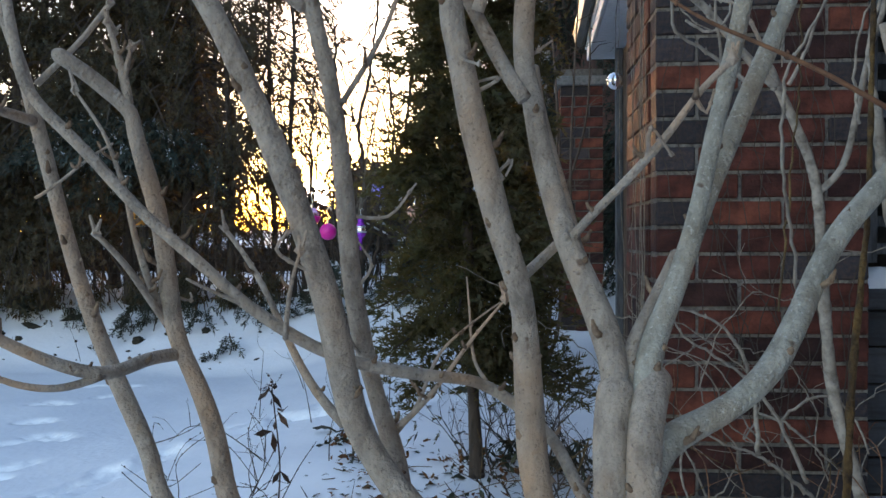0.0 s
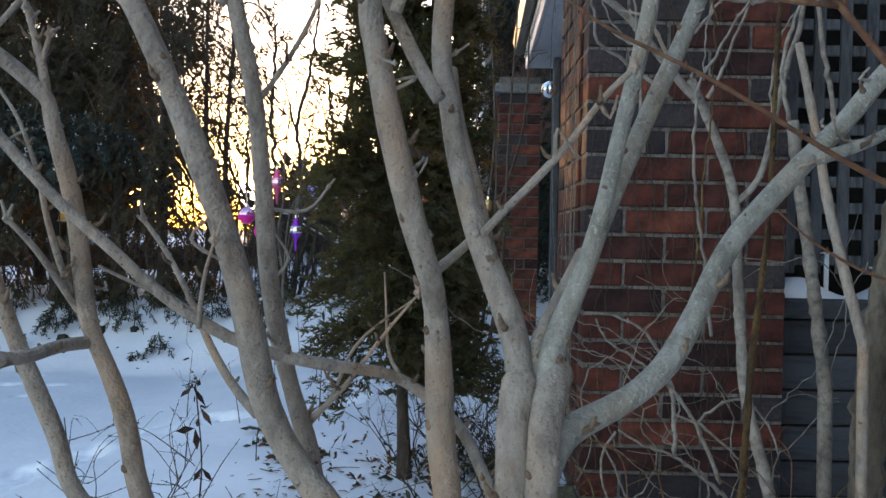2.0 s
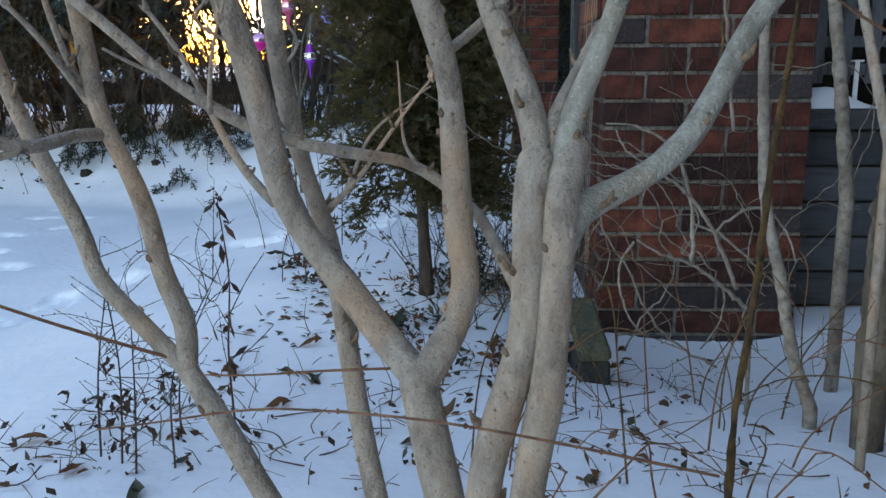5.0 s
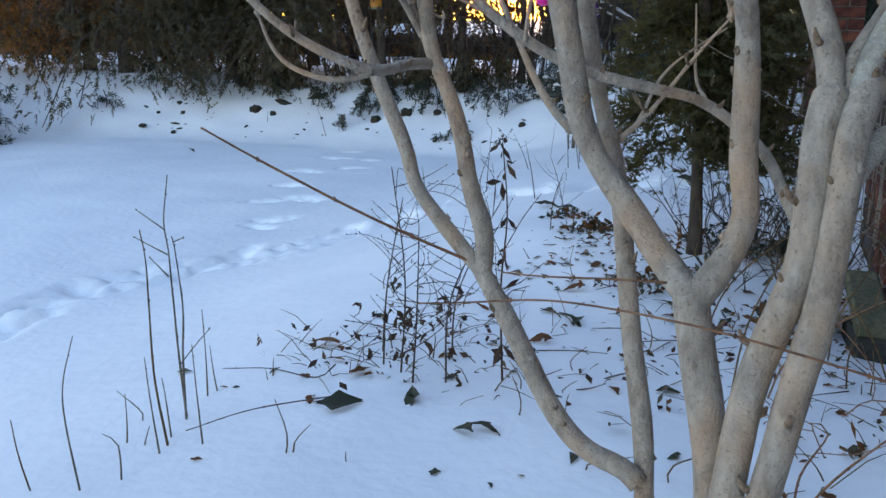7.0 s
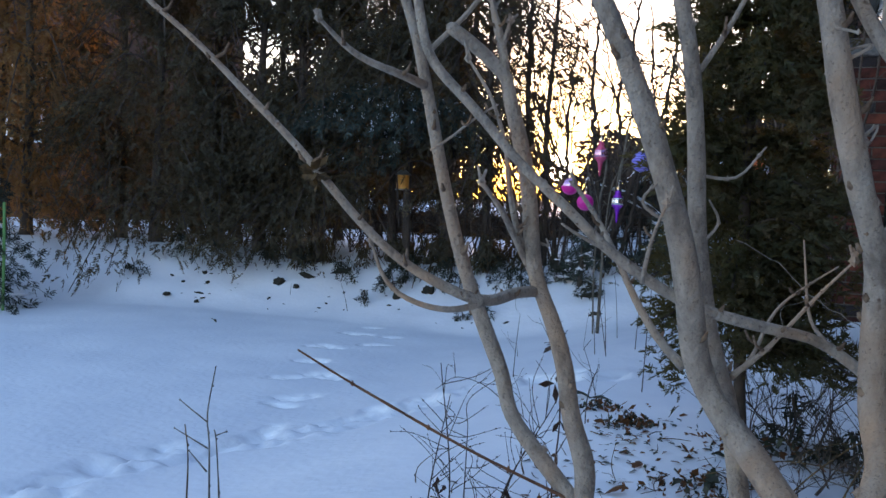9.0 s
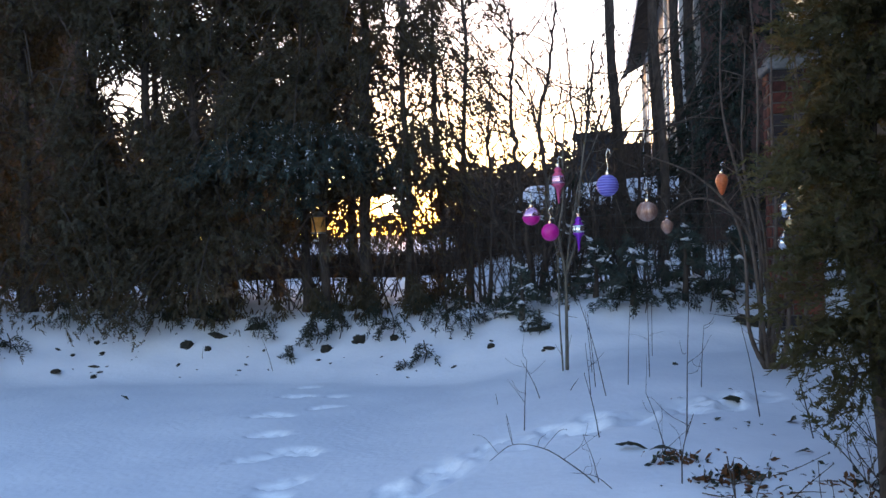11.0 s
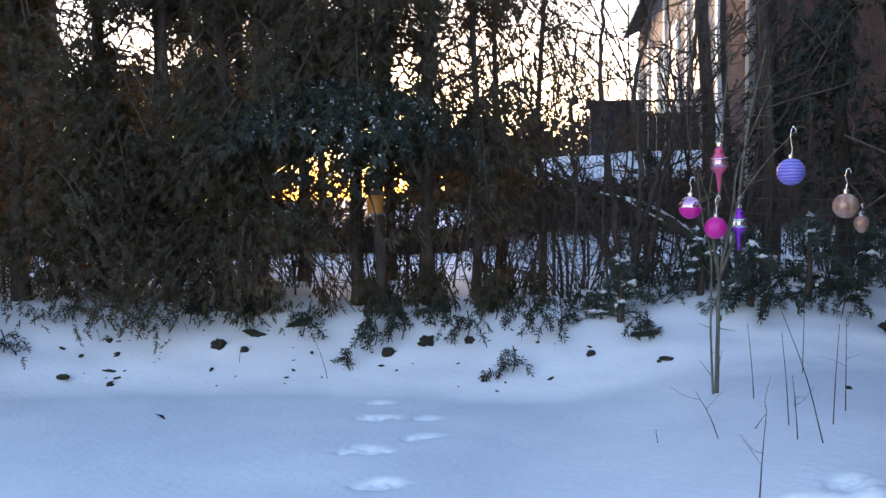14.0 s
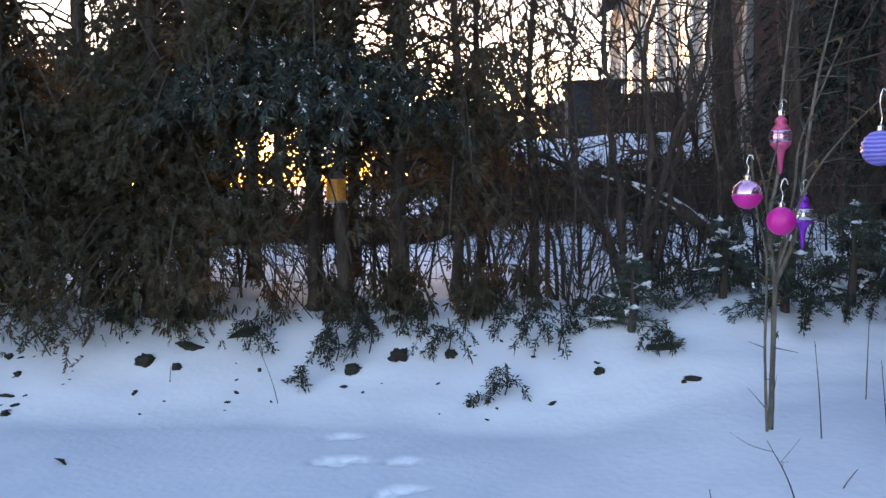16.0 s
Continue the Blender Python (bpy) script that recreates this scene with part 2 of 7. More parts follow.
# thin foliage lets low sunlight through
for key, tint in (("thuja", (0.16, 0.12, 0.03)), ("thuja_dark", (0.16, 0.10, 0.03)), ("brown_leaf", (0.3, 0.12, 0.03)), ("thuja_brown", (0.5, 0.25, 0.07)), ("amber_glass", (0.95, 0.5, 0.12))):
    n, l = M[key].node_tree.nodes, M[key].node_tree.links
    tr, ad = n.new("ShaderNodeBsdfTranslucent"), n.new("ShaderNodeMixShader")
    tr.inputs["Color"].default_value = (*tint, 1)
    ad.inputs[0].default_value = 0.35
    l.new(n["Principled BSDF"].outputs[0], ad.inputs[1])
    l.new(tr.outputs[0], ad.inputs[2])
    l.new(ad.outputs[0], n["Material Output"].inputs["Surface"])
disc = bpy.data.materials.new("sun_disc")
disc.use_nodes = True
em = disc.node_tree.nodes.new("ShaderNodeEmission")
em.inputs["Color"].default_value, em.inputs["Strength"].default_value = (1.0, 0.78, 0.40, 1), 90.0
disc.node_tree.links.new(em.outputs[0], disc.node_tree.nodes["Material Output"].inputs["Surface"])


# ---- building helpers ----
def mesh_ob(name, verts, faces, material, parent=None, label="", smooth=False):
    """One mesh object from plain geometry, under a parent where one is given."""
    me = bpy.data.meshes.new(name)
    me.from_pydata(np.asarray(verts, float).tolist(), [], faces)
    me.update()
    me.materials.append(M[material] if isinstance(material, str) else material)
    if smooth:
        me.shade_smooth()
    ob = new(name, me)
    ob.parent = parent
    if label:
        tagged(ob, label)
    return ob


def part(name, bm, material, parent, label="", smooth=False):
    me = bpy.data.meshes.new(name)
    bm.to_mesh(me)
    bm.free()
    me.materials.append(M[material])
    if smooth:
        me.shade_smooth()
    ob = new(name, me)
    ob.parent = parent
    if label:
        tagged(ob, label)
    return ob


def thing(name, label, category, at=(0, 0, 0), group="", kind=""):
    ob = new(name)
    ob.location = at
    ob.empty_display_size = 0.05
    return tagged(ob, label, category, group, kind)


def box_bm(x0, x1, y0, y1, z0, z1, bevel=0.004):
    bm = bmesh.new()
    bmesh.ops.create_cube(bm, size=1.0, matrix=Matrix.Translation(((x0 + x1) / 2, (y0 + y1) / 2, (z0 + z1) / 2)) @ Matrix.Diagonal((x1 - x0, y1 - y0, z1 - z0, 1)))
    if bevel:
        bmesh.ops.bevel(bm, geom=bm.edges[:], offset=bevel, segments=1, affect="EDGES")
    return bm


def smooth_path(pts, step):
    """A Catmull-Rom line through the points, sampled about every step metres."""
    p = np.array(pts, float)
    p = np.vstack([2 * p[0] - p[1], p, 2 * p[-1] - p[-2]])
    out = []
    for i in range(1, len(p) - 2):
        n = max(2, int(np.ceil(np.linalg.norm(p[i + 1] - p[i]) / step)))
        for t in np.arange(n) / n:
            a, b, c, d = p[i - 1], p[i], p[i + 1], p[i + 2]
            out.append(0.5 * (2 * b + (c - a) * t + (2 * a - 5 * b + 4 * c - d) * t * t + (3 * b - a - 3 * c + d) * t ** 3))
    out.append(p[-2])
    return np.array(out)


class Geo:
    """Collects vertices and faces of one mesh."""
    def __init__(self):
        self.v, self.f, self.n = [], [], 0

    def add(self, v, f):
        self.v.append(np.asarray(v, float))
        if isinstance(f, np.ndarray):
            self.f.extend((f + self.n).tolist())
        else:
            self.f.extend([tuple(int(i) + self.n for i in q) for q in f])
        self.n += len(v)

    def tube(self, path, r, sides=8, lumps=0.0, rng=None):
        path = np.asarray(path, float)
        k = len(path)
        r = np.broadcast_to(np.asarray(r, float), (k,))
        d = np.gradient(path, axis=0)
        d /= np.linalg.norm(d, axis=1)[:, None] + 1e-9
        ref = np.array([0.31, 0.95, 0.05]) if abs(d[0][1]) < 0.8 else np.array([0.9, 0.1, 0.42])
        u = np.cross(d, ref)
        u /= np.linalg.norm(u, axis=1)[:, None] + 1e-9
        w = np.cross(d, u)
        a = np.arange(sides) * 2 * np.pi / sides
        ring = np.cos(a)[None, :, None] * u[:, None] + np.sin(a)[None, :, None] * w[:, None]
        rr = r[:, None] * np.ones((1, sides))
        if lumps and rng is not None:
            rr = rr * (1 + lumps * rng.standard_normal((k, sides)) + lumps * 0.8 * rng.standard_normal((k, 1)))
        v = (path[:, None] + ring * rr[:, :, None]).reshape(-1, 3)
        i, j = np.repeat(np.arange(k - 1), sides) * sides, np.tile(np.arange(sides), k - 1)
        j2 = (j + 1) % sides
        self.f.append([self.n + q for q in range(sides)][::-1])
        self.f.append([self.n + (k - 1) * sides + q for q in range(sides)])
        self.add(v, np.column_stack([i + j, i + j2, i + sides + j2, i + sides + j]))

    def knob(self, at, r, rng, stretch=1.0):
        """A small uneven lump, for buds and old leaf scars."""
        s = r * (0.8 + 0.4 * rng.random(6))
        v = np.array([(s[0], 0, 0), (-s[1], 0, 0), (0, s[2], 0), (0, -s[3], 0), (0, 0, s[4] * stretch), (0, 0, -s[5])]) + np.asarray(at)
        self.add(v, [(0, 2, 4), (2, 1, 4), (1, 3, 4), (3, 0, 4), (2, 0, 5), (1, 2, 5), (3, 1, 5), (0, 3, 5)])

    def sprays(self, at, way, size, rng, droop=0.3, leaves=5, width=0.22):
        """Flat fans of scale foliage: a spine with side leaflets, one fan for each point."""
        at, way = np.asarray(at, float), np.asarray(way, float)
        k = len(at)
        way = way / (np.linalg.norm(way, axis=1)[:, None] + 1e-9)
        side = np.cross(way, rng.standard_normal((k, 3)))
        side /= np.linalg.norm(side, axis=1)[:, None] + 1e-9
        size = np.broadcast_to(np.asarray(size, float), (k,))[:, None]
        vs, fs, per = [], [], 0
        for i in range(leaves):
            s = (i / max(1, leaves - 1)) * 2 - 1
            start = at + way * size * 0.15 * (1 - abs(s))
            d = way * (1.05 - 0.45 * abs(s)) + side * s * 0.75 + rng.standard_normal((k, 3)) * 0.12
            d[:, 2] -= droop * rng.random(k)
            tip = start + d * size * (0.75 + 0.35 * rng.random((k, 1)))
            wide = np.cross(d, np.cross(way, side) + rng.standard_normal((k, 3)) * 0.4)
            wide /= np.linalg.norm(wide, axis=1)[:, None] + 1e-9
            mid = start * 0.45 + tip * 0.55
            vs += [start, mid + wide * size * width * 0.5, tip, mid - wide * size * width * 0.5]
            per += 4
        v = np.stack(vs, 1).reshape(-1, 3)
        self.add(v, np.arange(k * per).reshape(-1, 4))

    def fronds(self, at, way, size, rng, droop=0.3, leaves=9, width=0.17):
        """Feathered foliage: short pointed leaflets left and right along a drooping spine."""
        at, way = np.asarray(at, float), np.asarray(way, float)
        k = len(at)
        way = way / (np.linalg.norm(way, axis=1)[:, None] + 1e-9)
        side = np.cross(way, rng.standard_normal((k, 3)))
        side /= np.linalg.norm(side, axis=1)[:, None] + 1e-9
        flat = np.cross(way, side)
        size = np.broadcast_to(np.asarray(size, float), (k,))[:, None]
        vs = []
        for i in range(leaves):
            t = i / max(1, leaves - 1)
            start = at + way * size * 0.8 * t
            start[:, 2] -= droop * 0.5 * size[:, 0] * t * t
            s = (1 if i % 2 else -1) * (0.85 - 0.6 * t)
            d = way * 0.75 + side * s + rng.standard_normal((k, 3)) * 0.16
            tip = start + d * size * (0.34 + 0.16 * rng.random((k, 1)))
            wide = np.cross(d, flat + rng.standard_normal((k, 3)) * 0.4)
            wide /= np.linalg.norm(wide, axis=1)[:, None] + 1e-9
            vs += [start + wide * size * width * 0.5, tip, start - wide * size * width * 0.5]
        self.add(np.stack(vs, 1).reshape(-1, 3), np.arange(k * leaves * 3).reshape(-1, 3))

    def ob(self, name, material, parent=None, label="", smooth=False, stuff=False):
        ob = mesh_ob(name, np.vstack(self.v), self.f, material, parent, label, smooth)
        return tagged(ob, kind="stuff") if stuff else ob


def sm(a, b, x):
    t = min(1.0, max(0.0, (x - a) / (b - a)))
    return t * t * (3 - 2 * t)


def ground_z(x, y):
    """Height of the snow: a flat lawn, a garden bed beside the house and a bank along the trees."""
    z = -0.2 + 0.2 * sm(-1.75, -0.35, x) * sm(-1.0, 0.6, y)
    foot = 5.35 - 0.35 * max(0.0, -4.2 - x) + 0.1 * math.sin(x * 1.7)
    z += (0.44 - 0.16 * sm(-2.0, -0.5, x)) * sm(foot, foot + 1.15, y)
    z += 0.06 * math.exp(-((x - 0.1) ** 2 + (y - 2.5) ** 2) / 0.25)
    z -= 0.075 * math.exp(-((x - 0.78) / 0.45) ** 2 - ((y - 2.08) / 0.42) ** 2)
    z += 1.25 * sm(9.3, 13.2, y) * sm(-2.7, -1.5, x) + 0.9 * sm(15, 60, y)
    z += (0.03 * noise.noise((x * 1.6, y * 3.5, 6.3)) + 0.018 * noise.noise((x * 4.6, y * 6.0, 2.3))) * sm(foot - 0.1, foot + 0.5, y)
    z += 0.018 * noise.noise((x * 0.9, y * 0.9, 0.3)) + 0.008 * noise.noise((x * 3.1, y * 3.1, 1.3))
    return z


# ---- the pale many-stemmed shrub ----
SHRUB_STEMS = {
    "ab": (0.0135, 0.0115, [(0.139, 0.600, 0.303), (0.130, 0.600, 0.315), (0.096, 0.610, 0.317), (0.065, 0.620, 0.342), (0.038, 0.630, 0.382), (0.013, 0.640, 0.420), (-0.009, 0.650, 0.448)]),
    "a": (0.0105, 0.006, [(-0.009, 0.650, 0.448), (-0.045, 0.655, 0.484), (-0.077, 0.660, 0.520), (-0.081, 0.660, 0.544), (-0.108, 0.660, 0.604), (-0.126, 0.655, 0.656), (-0.139, 0.650, 0.709), (-0.149, 0.645, 0.758), (-0.155, 0.640, 0.791), (-0.166, 0.640, 0.831), (-0.180, 0.640, 0.869)]),
    "aside": (0.006, 0.002, [(-0.155, 0.640, 0.787), (-0.156, 0.620, 0.788), (-0.167, 0.600, 0.793), (-0.189, 0.580, 0.801), (-0.212, 0.560, 0.827)]),
    "b": (0.0115, 0.007, [(-0.009, 0.650, 0.448), (-0.007, 0.650, 0.485), (-0.020, 0.645, 0.520), (-0.027, 0.645, 0.563), (-0.041, 0.640, 0.608), (-0.054, 0.640, 0.634), (-0.059, 0.640, 0.673), (-0.064, 0.640, 0.713), (-0.073, 0.640, 0.748), (-0.085, 0.640, 0.786), (-0.081, 0.640, 0.790), (-0.094, 0.640, 0.801), (-0.107, 0.630, 0.815), (-0.126, 0.620, 0.829)]),
    "bup": (0.004, 0.002, [(-0.085, 0.640, 0.790), (-0.094, 0.645, 0.821), (-0.104, 0.650, 0.852), (-0.102, 0.650, 0.850)]),
    "p": (0.0065, 0.0022, [(-0.052, 0.640, 0.623), (-0.063, 0.610, 0.624), (-0.073, 0.570, 0.619), (-0.115, 0.550, 0.638), (-0.148, 0.530, 0.667), (-0.200, 0.515, 0.726), (-0.244, 0.510, 0.766), (-0.277, 0.500, 0.799), (-0.314, 0.490, 0.829), (-0.348, 0.480, 0.861)]),
    "p2": (0.004, 0.0015, [(-0.073, 0.570, 0.619), (-0.090, 0.560, 0.612), (-0.112, 0.550, 0.615), (-0.137, 0.545, 0.625), (-0.145, 0.540, 0.642), (-0.149, 0.535, 0.661)]),
    "d0": (0.0215, 0.0195, [(0.197, 0.580, 0.290), (0.192, 0.585, 0.343), (0.177, 0.590, 0.413), (0.167, 0.600, 0.457)]),
    "d": (0.0165, 0.0091, [(0.167, 0.600, 0.461), (0.141, 0.620, 0.485), (0.113, 0.628, 0.521), (0.087, 0.640, 0.550), (0.072, 0.631, 0.586), (0.068, 0.612, 0.627), (0.060, 0.601, 0.672), (0.046, 0.594, 0.720), (0.034, 0.588, 0.756), (0.018, 0.584, 0.796), (-0.002, 0.578, 0.842), (-0.016, 0.575, 0.866), (-0.026, 0.572, 0.889), (-0.036, 0.570, 0.921)]),
    "dl": (0.0085, 0.005, [(-0.015, 0.575, 0.863), (-0.028, 0.567, 0.872), (-0.045, 0.559, 0.881), (-0.066, 0.550, 0.891), (-0.080, 0.542, 0.900)]),
    "e": (0.0135, 0.0083, [(0.145, 0.600, 0.274), (0.138, 0.620, 0.336), (0.123, 0.640, 0.400), (0.110, 0.660, 0.468), (0.097, 0.674, 0.540), (0.086, 0.677, 0.573), (0.075, 0.668, 0.620), (0.067, 0.660, 0.673), (0.064, 0.655, 0.726), (0.061, 0.651, 0.765), (0.056, 0.647, 0.808), (0.045, 0.642, 0.856), (0.042, 0.639, 0.879), (0.035, 0.635, 0.915), (0.029, 0.635, 0.948)]),
    "er": (0.008, 0.0053, [(0.045, 0.639, 0.880), (0.049, 0.648, 0.901), (0.057, 0.657, 0.930), (0.064, 0.665, 0.962)]),
    "el": (0.007, 0.0044, [(0.040, 0.641, 0.862), (0.024, 0.632, 0.873), (0.002, 0.623, 0.889), (-0.012, 0.615, 0.905), (-0.019, 0.606, 0.925)]),
    "et": (0.0032, 0.0016, [(0.063, 0.648, 0.797), (0.075, 0.657, 0.819), (0.090, 0.666, 0.849), (0.103, 0.674, 0.888), (0.106, 0.683, 0.922)]),
    "q": (0.0036, 0.0012, [(0.097, 0.678, 0.565), (0.116, 0.671, 0.583), (0.133, 0.664, 0.605), (0.152, 0.657, 0.632), (0.176, 0.650, 0.661)]),
    "t": (0.0055, 0.0022, [(0.063, 0.650, 0.573), (0.048, 0.660, 0.584), (0.031, 0.670, 0.603), (0.016, 0.680, 0.626), (-0.002, 0.690, 0.659), (-0.022, 0.700, 0.689), (-0.039, 0.700, 0.711)]),
    "c": (0.0066, 0.005, [(0.237, 0.560, 0.495), (0.238, 0.600, 0.512), (0.222, 0.645, 0.538), (0.207, 0.675, 0.562), (0.161, 0.680, 0.597), (0.127, 0.650, 0.607), (0.084, 0.620, 0.619), (0.056, 0.610, 0.630), (0.030, 0.600, 0.647), (0.006, 0.595, 0.665), (-0.018, 0.590, 0.689), (-0.040, 0.590, 0.707), (-0.063, 0.590, 0.728), (-0.086, 0.590, 0.754), (-0.112, 0.590, 0.780), (-0.133, 0.590, 0.802), (-0.150, 0.600, 0.860)]),
    "f": (0.0165, 0.0091, [(0.167, 0.600, 0.457), (0.187, 0.610, 0.485), (0.200, 0.630, 0.519), (0.194, 0.641, 0.549), (0.192, 0.645, 0.593), (0.188, 0.625, 0.657), (0.184, 0.617, 0.676), (0.174, 0.608, 0.706), (0.164, 0.601, 0.745), (0.155, 0.595, 0.783), (0.147, 0.590, 0.828), (0.146, 0.590, 0.827), (0.143, 0.587, 0.855), (0.147, 0.584, 0.888), (0.154, 0.581, 0.917), (0.158, 0.580, 0.932)]),
    "fr": (0.007, 0.0024, [(0.189, 0.594, 0.789), (0.177, 0.598, 0.807), (0.164, 0.602, 0.834), (0.152, 0.606, 0.857), (0.139, 0.610, 0.881), (0.108, 0.618, 0.887), (0.075, 0.626, 0.903), (0.042, 0.634, 0.916), (0.011, 0.642, 0.933)]),
    "fs": (0.006, 0.0039, [(0.160, 0.589, 0.843), (0.168, 0.585, 0.863), (0.174, 0.581, 0.884), (0.177, 0.581, 0.918)]),
    "g0": (0.0205, 0.0175, [(0.203, 0.545, 0.320), (0.207, 0.555, 0.363), (0.212, 0.560, 0.410), (0.220, 0.560, 0.445), (0.236, 0.560, 0.500), (0.238, 0.560, 0.545), (0.239, 0.570, 0.594), (0.243, 0.580, 0.611)]),
    "g": (0.014, 0.01, [(0.243, 0.580, 0.611), (0.242, 0.590, 0.631), (0.232, 0.600, 0.662), (0.218, 0.610, 0.694), (0.207, 0.620, 0.731), (0.198, 0.630, 0.770), (0.193, 0.635, 0.808), (0.189, 0.640, 0.812), (0.189, 0.640, 0.848), (0.193, 0.640, 0.894), (0.198, 0.640, 0.936), (0.200, 0.640, 0.961)]),
    "g2": (0.009, 0.006, [(0.244, 0.600, 0.626), (0.231, 0.630, 0.664), (0.220, 0.650, 0.714), (0.209, 0.660, 0.757), (0.200, 0.665, 0.794), (0.197, 0.670, 0.822)]),
    "h0": (0.0195, 0.016, [(0.226, 0.540, 0.330), (0.236, 0.545, 0.391), (0.243, 0.550, 0.437), (0.250, 0.550, 0.473), (0.254, 0.550, 0.544), (0.257, 0.560, 0.596), (0.266, 0.580, 0.617)]),
    "h": (0.0128, 0.008, [(0.257, 0.565, 0.592), (0.261, 0.580, 0.619), (0.264, 0.585, 0.637), (0.276, 0.590, 0.663), (0.289, 0.600, 0.695), (0.302, 0.610, 0.727), (0.320, 0.620, 0.766), (0.338, 0.630, 0.806), (0.353, 0.640, 0.835), (0.377, 0.640, 0.896), (0.398, 0.650, 0.934), (0.410, 0.660, 0.969)]),
    "h1": (0.009, 0.0075, [(0.286, 0.600, 0.688), (0.296, 0.600, 0.723), (0.303, 0.600, 0.758), (0.311, 0.600, 0.793), (0.322, 0.600, 0.843), (0.328, 0.600, 0.885), (0.336, 0.600, 0.933)]),
    "hf": (0.009, 0.008, [(0.258, 0.580, 0.590), (0.251, 0.590, 0.628), (0.262, 0.600, 0.648), (0.276, 0.610, 0.673), (0.284, 0.610, 0.691)]),
    "k": (0.0045, 0.0028, [(0.214, 0.610, 0.698), (0.229, 0.600, 0.716), (0.246, 0.590, 0.733), (0.262, 0.580, 0.751), (0.276, 0.570, 0.768), (0.288, 0.560, 0.788), (0.304, 0.550, 0.802)]),
    "kl": (0.005, 0.005, [(0.185, 0.617, 0.676), (0.197, 0.640, 0.685), (0.211, 0.650, 0.698)]),
    "r": (0.0150, 0.0100, [(0.256, 0.555, 0.560), (0.268, 0.572, 0.581), (0.290, 0.585, 0.589), (0.314, 0.590, 0.601), (0.337, 0.600, 0.618), (0.360, 0.620, 0.647), (0.382, 0.640, 0.683), (0.400, 0.650, 0.708), (0.424, 0.660, 0.732), (0.454, 0.670, 0.762), (0.485, 0.680, 0.790), (0.507, 0.680, 0.819), (0.538, 0.690, 0.850), (0.578, 0.700, 0.890)]),
    "u1": (0.0046, 0.0024, [(-0.086, 0.640, 0.798), (-0.089, 0.640, 0.820), (-0.094, 0.640, 0.833), (-0.098, 0.640, 0.847), (-0.101, 0.640, 0.855)]),
    "u2": (0.0032, 0.0020, [(-0.089, 0.640, 0.818), (-0.086, 0.640, 0.828), (-0.084, 0.640, 0.837)]),
    "u3": (0.0038, 0.0028, [(-0.159, 0.650, 0.815), (-0.148, 0.650, 0.826), (-0.136, 0.650, 0.835), (-0.127, 0.650, 0.844), (-0.116, 0.650, 0.856), (-0.104, 0.650, 0.871)]),
    "u4": (0.0042, 0.0014, [(-0.060, 0.645, 0.640), (-0.069, 0.630, 0.674), (-0.071, 0.620, 0.697), (-0.072, 0.610, 0.714), (-0.069, 0.600, 0.733), (-0.076, 0.600, 0.749), (-0.082, 0.600, 0.770), (-0.092, 0.600, 0.784), (-0.104, 0.600, 0.801)]),
    "u5": (0.0042, 0.0024, [(-0.060, 0.645, 0.640), (-0.070, 0.620, 0.672), (-0.075, 0.600, 0.692), (-0.086, 0.590, 0.707)]),
    "u6": (0.0016, 0.0012, [(-0.132, 0.600, 0.731), (-0.115, 0.600, 0.740), (-0.098, 0.600, 0.756), (-0.079, 0.600, 0.766)]),
    "u7": (0.0024, 0.0012, [(0.012, 0.595, 0.660), (-0.004, 0.590, 0.668), (-0.014, 0.580, 0.674), (-0.018, 0.570, 0.679)]),
    "u8": (0.0026, 0.0014, [(0.035, 0.600, 0.639), (0.039, 0.590, 0.660), (0.045, 0.580, 0.680), (0.053, 0.570, 0.696)]),
    "u9": (0.0022, 0.0010, [(0.161, 0.680, 0.600), (0.151, 0.700, 0.610), (0.148, 0.720, 0.642), (0.145, 0.730, 0.672)]),
    "u10": (0.0024, 0.0009, [(0.097, 0.678, 0.562), (0.114, 0.680, 0.583), (0.121, 0.690, 0.612), (0.135, 0.700, 0.627), (0.156, 0.710, 0.643), (0.171, 0.720, 0.653)]),
    "r2": (0.0075, 0.006, [(0.458, 0.660, 0.762), (0.484, 0.670, 0.770), (0.515, 0.680, 0.782), (0.551, 0.690, 0.806)]),
}
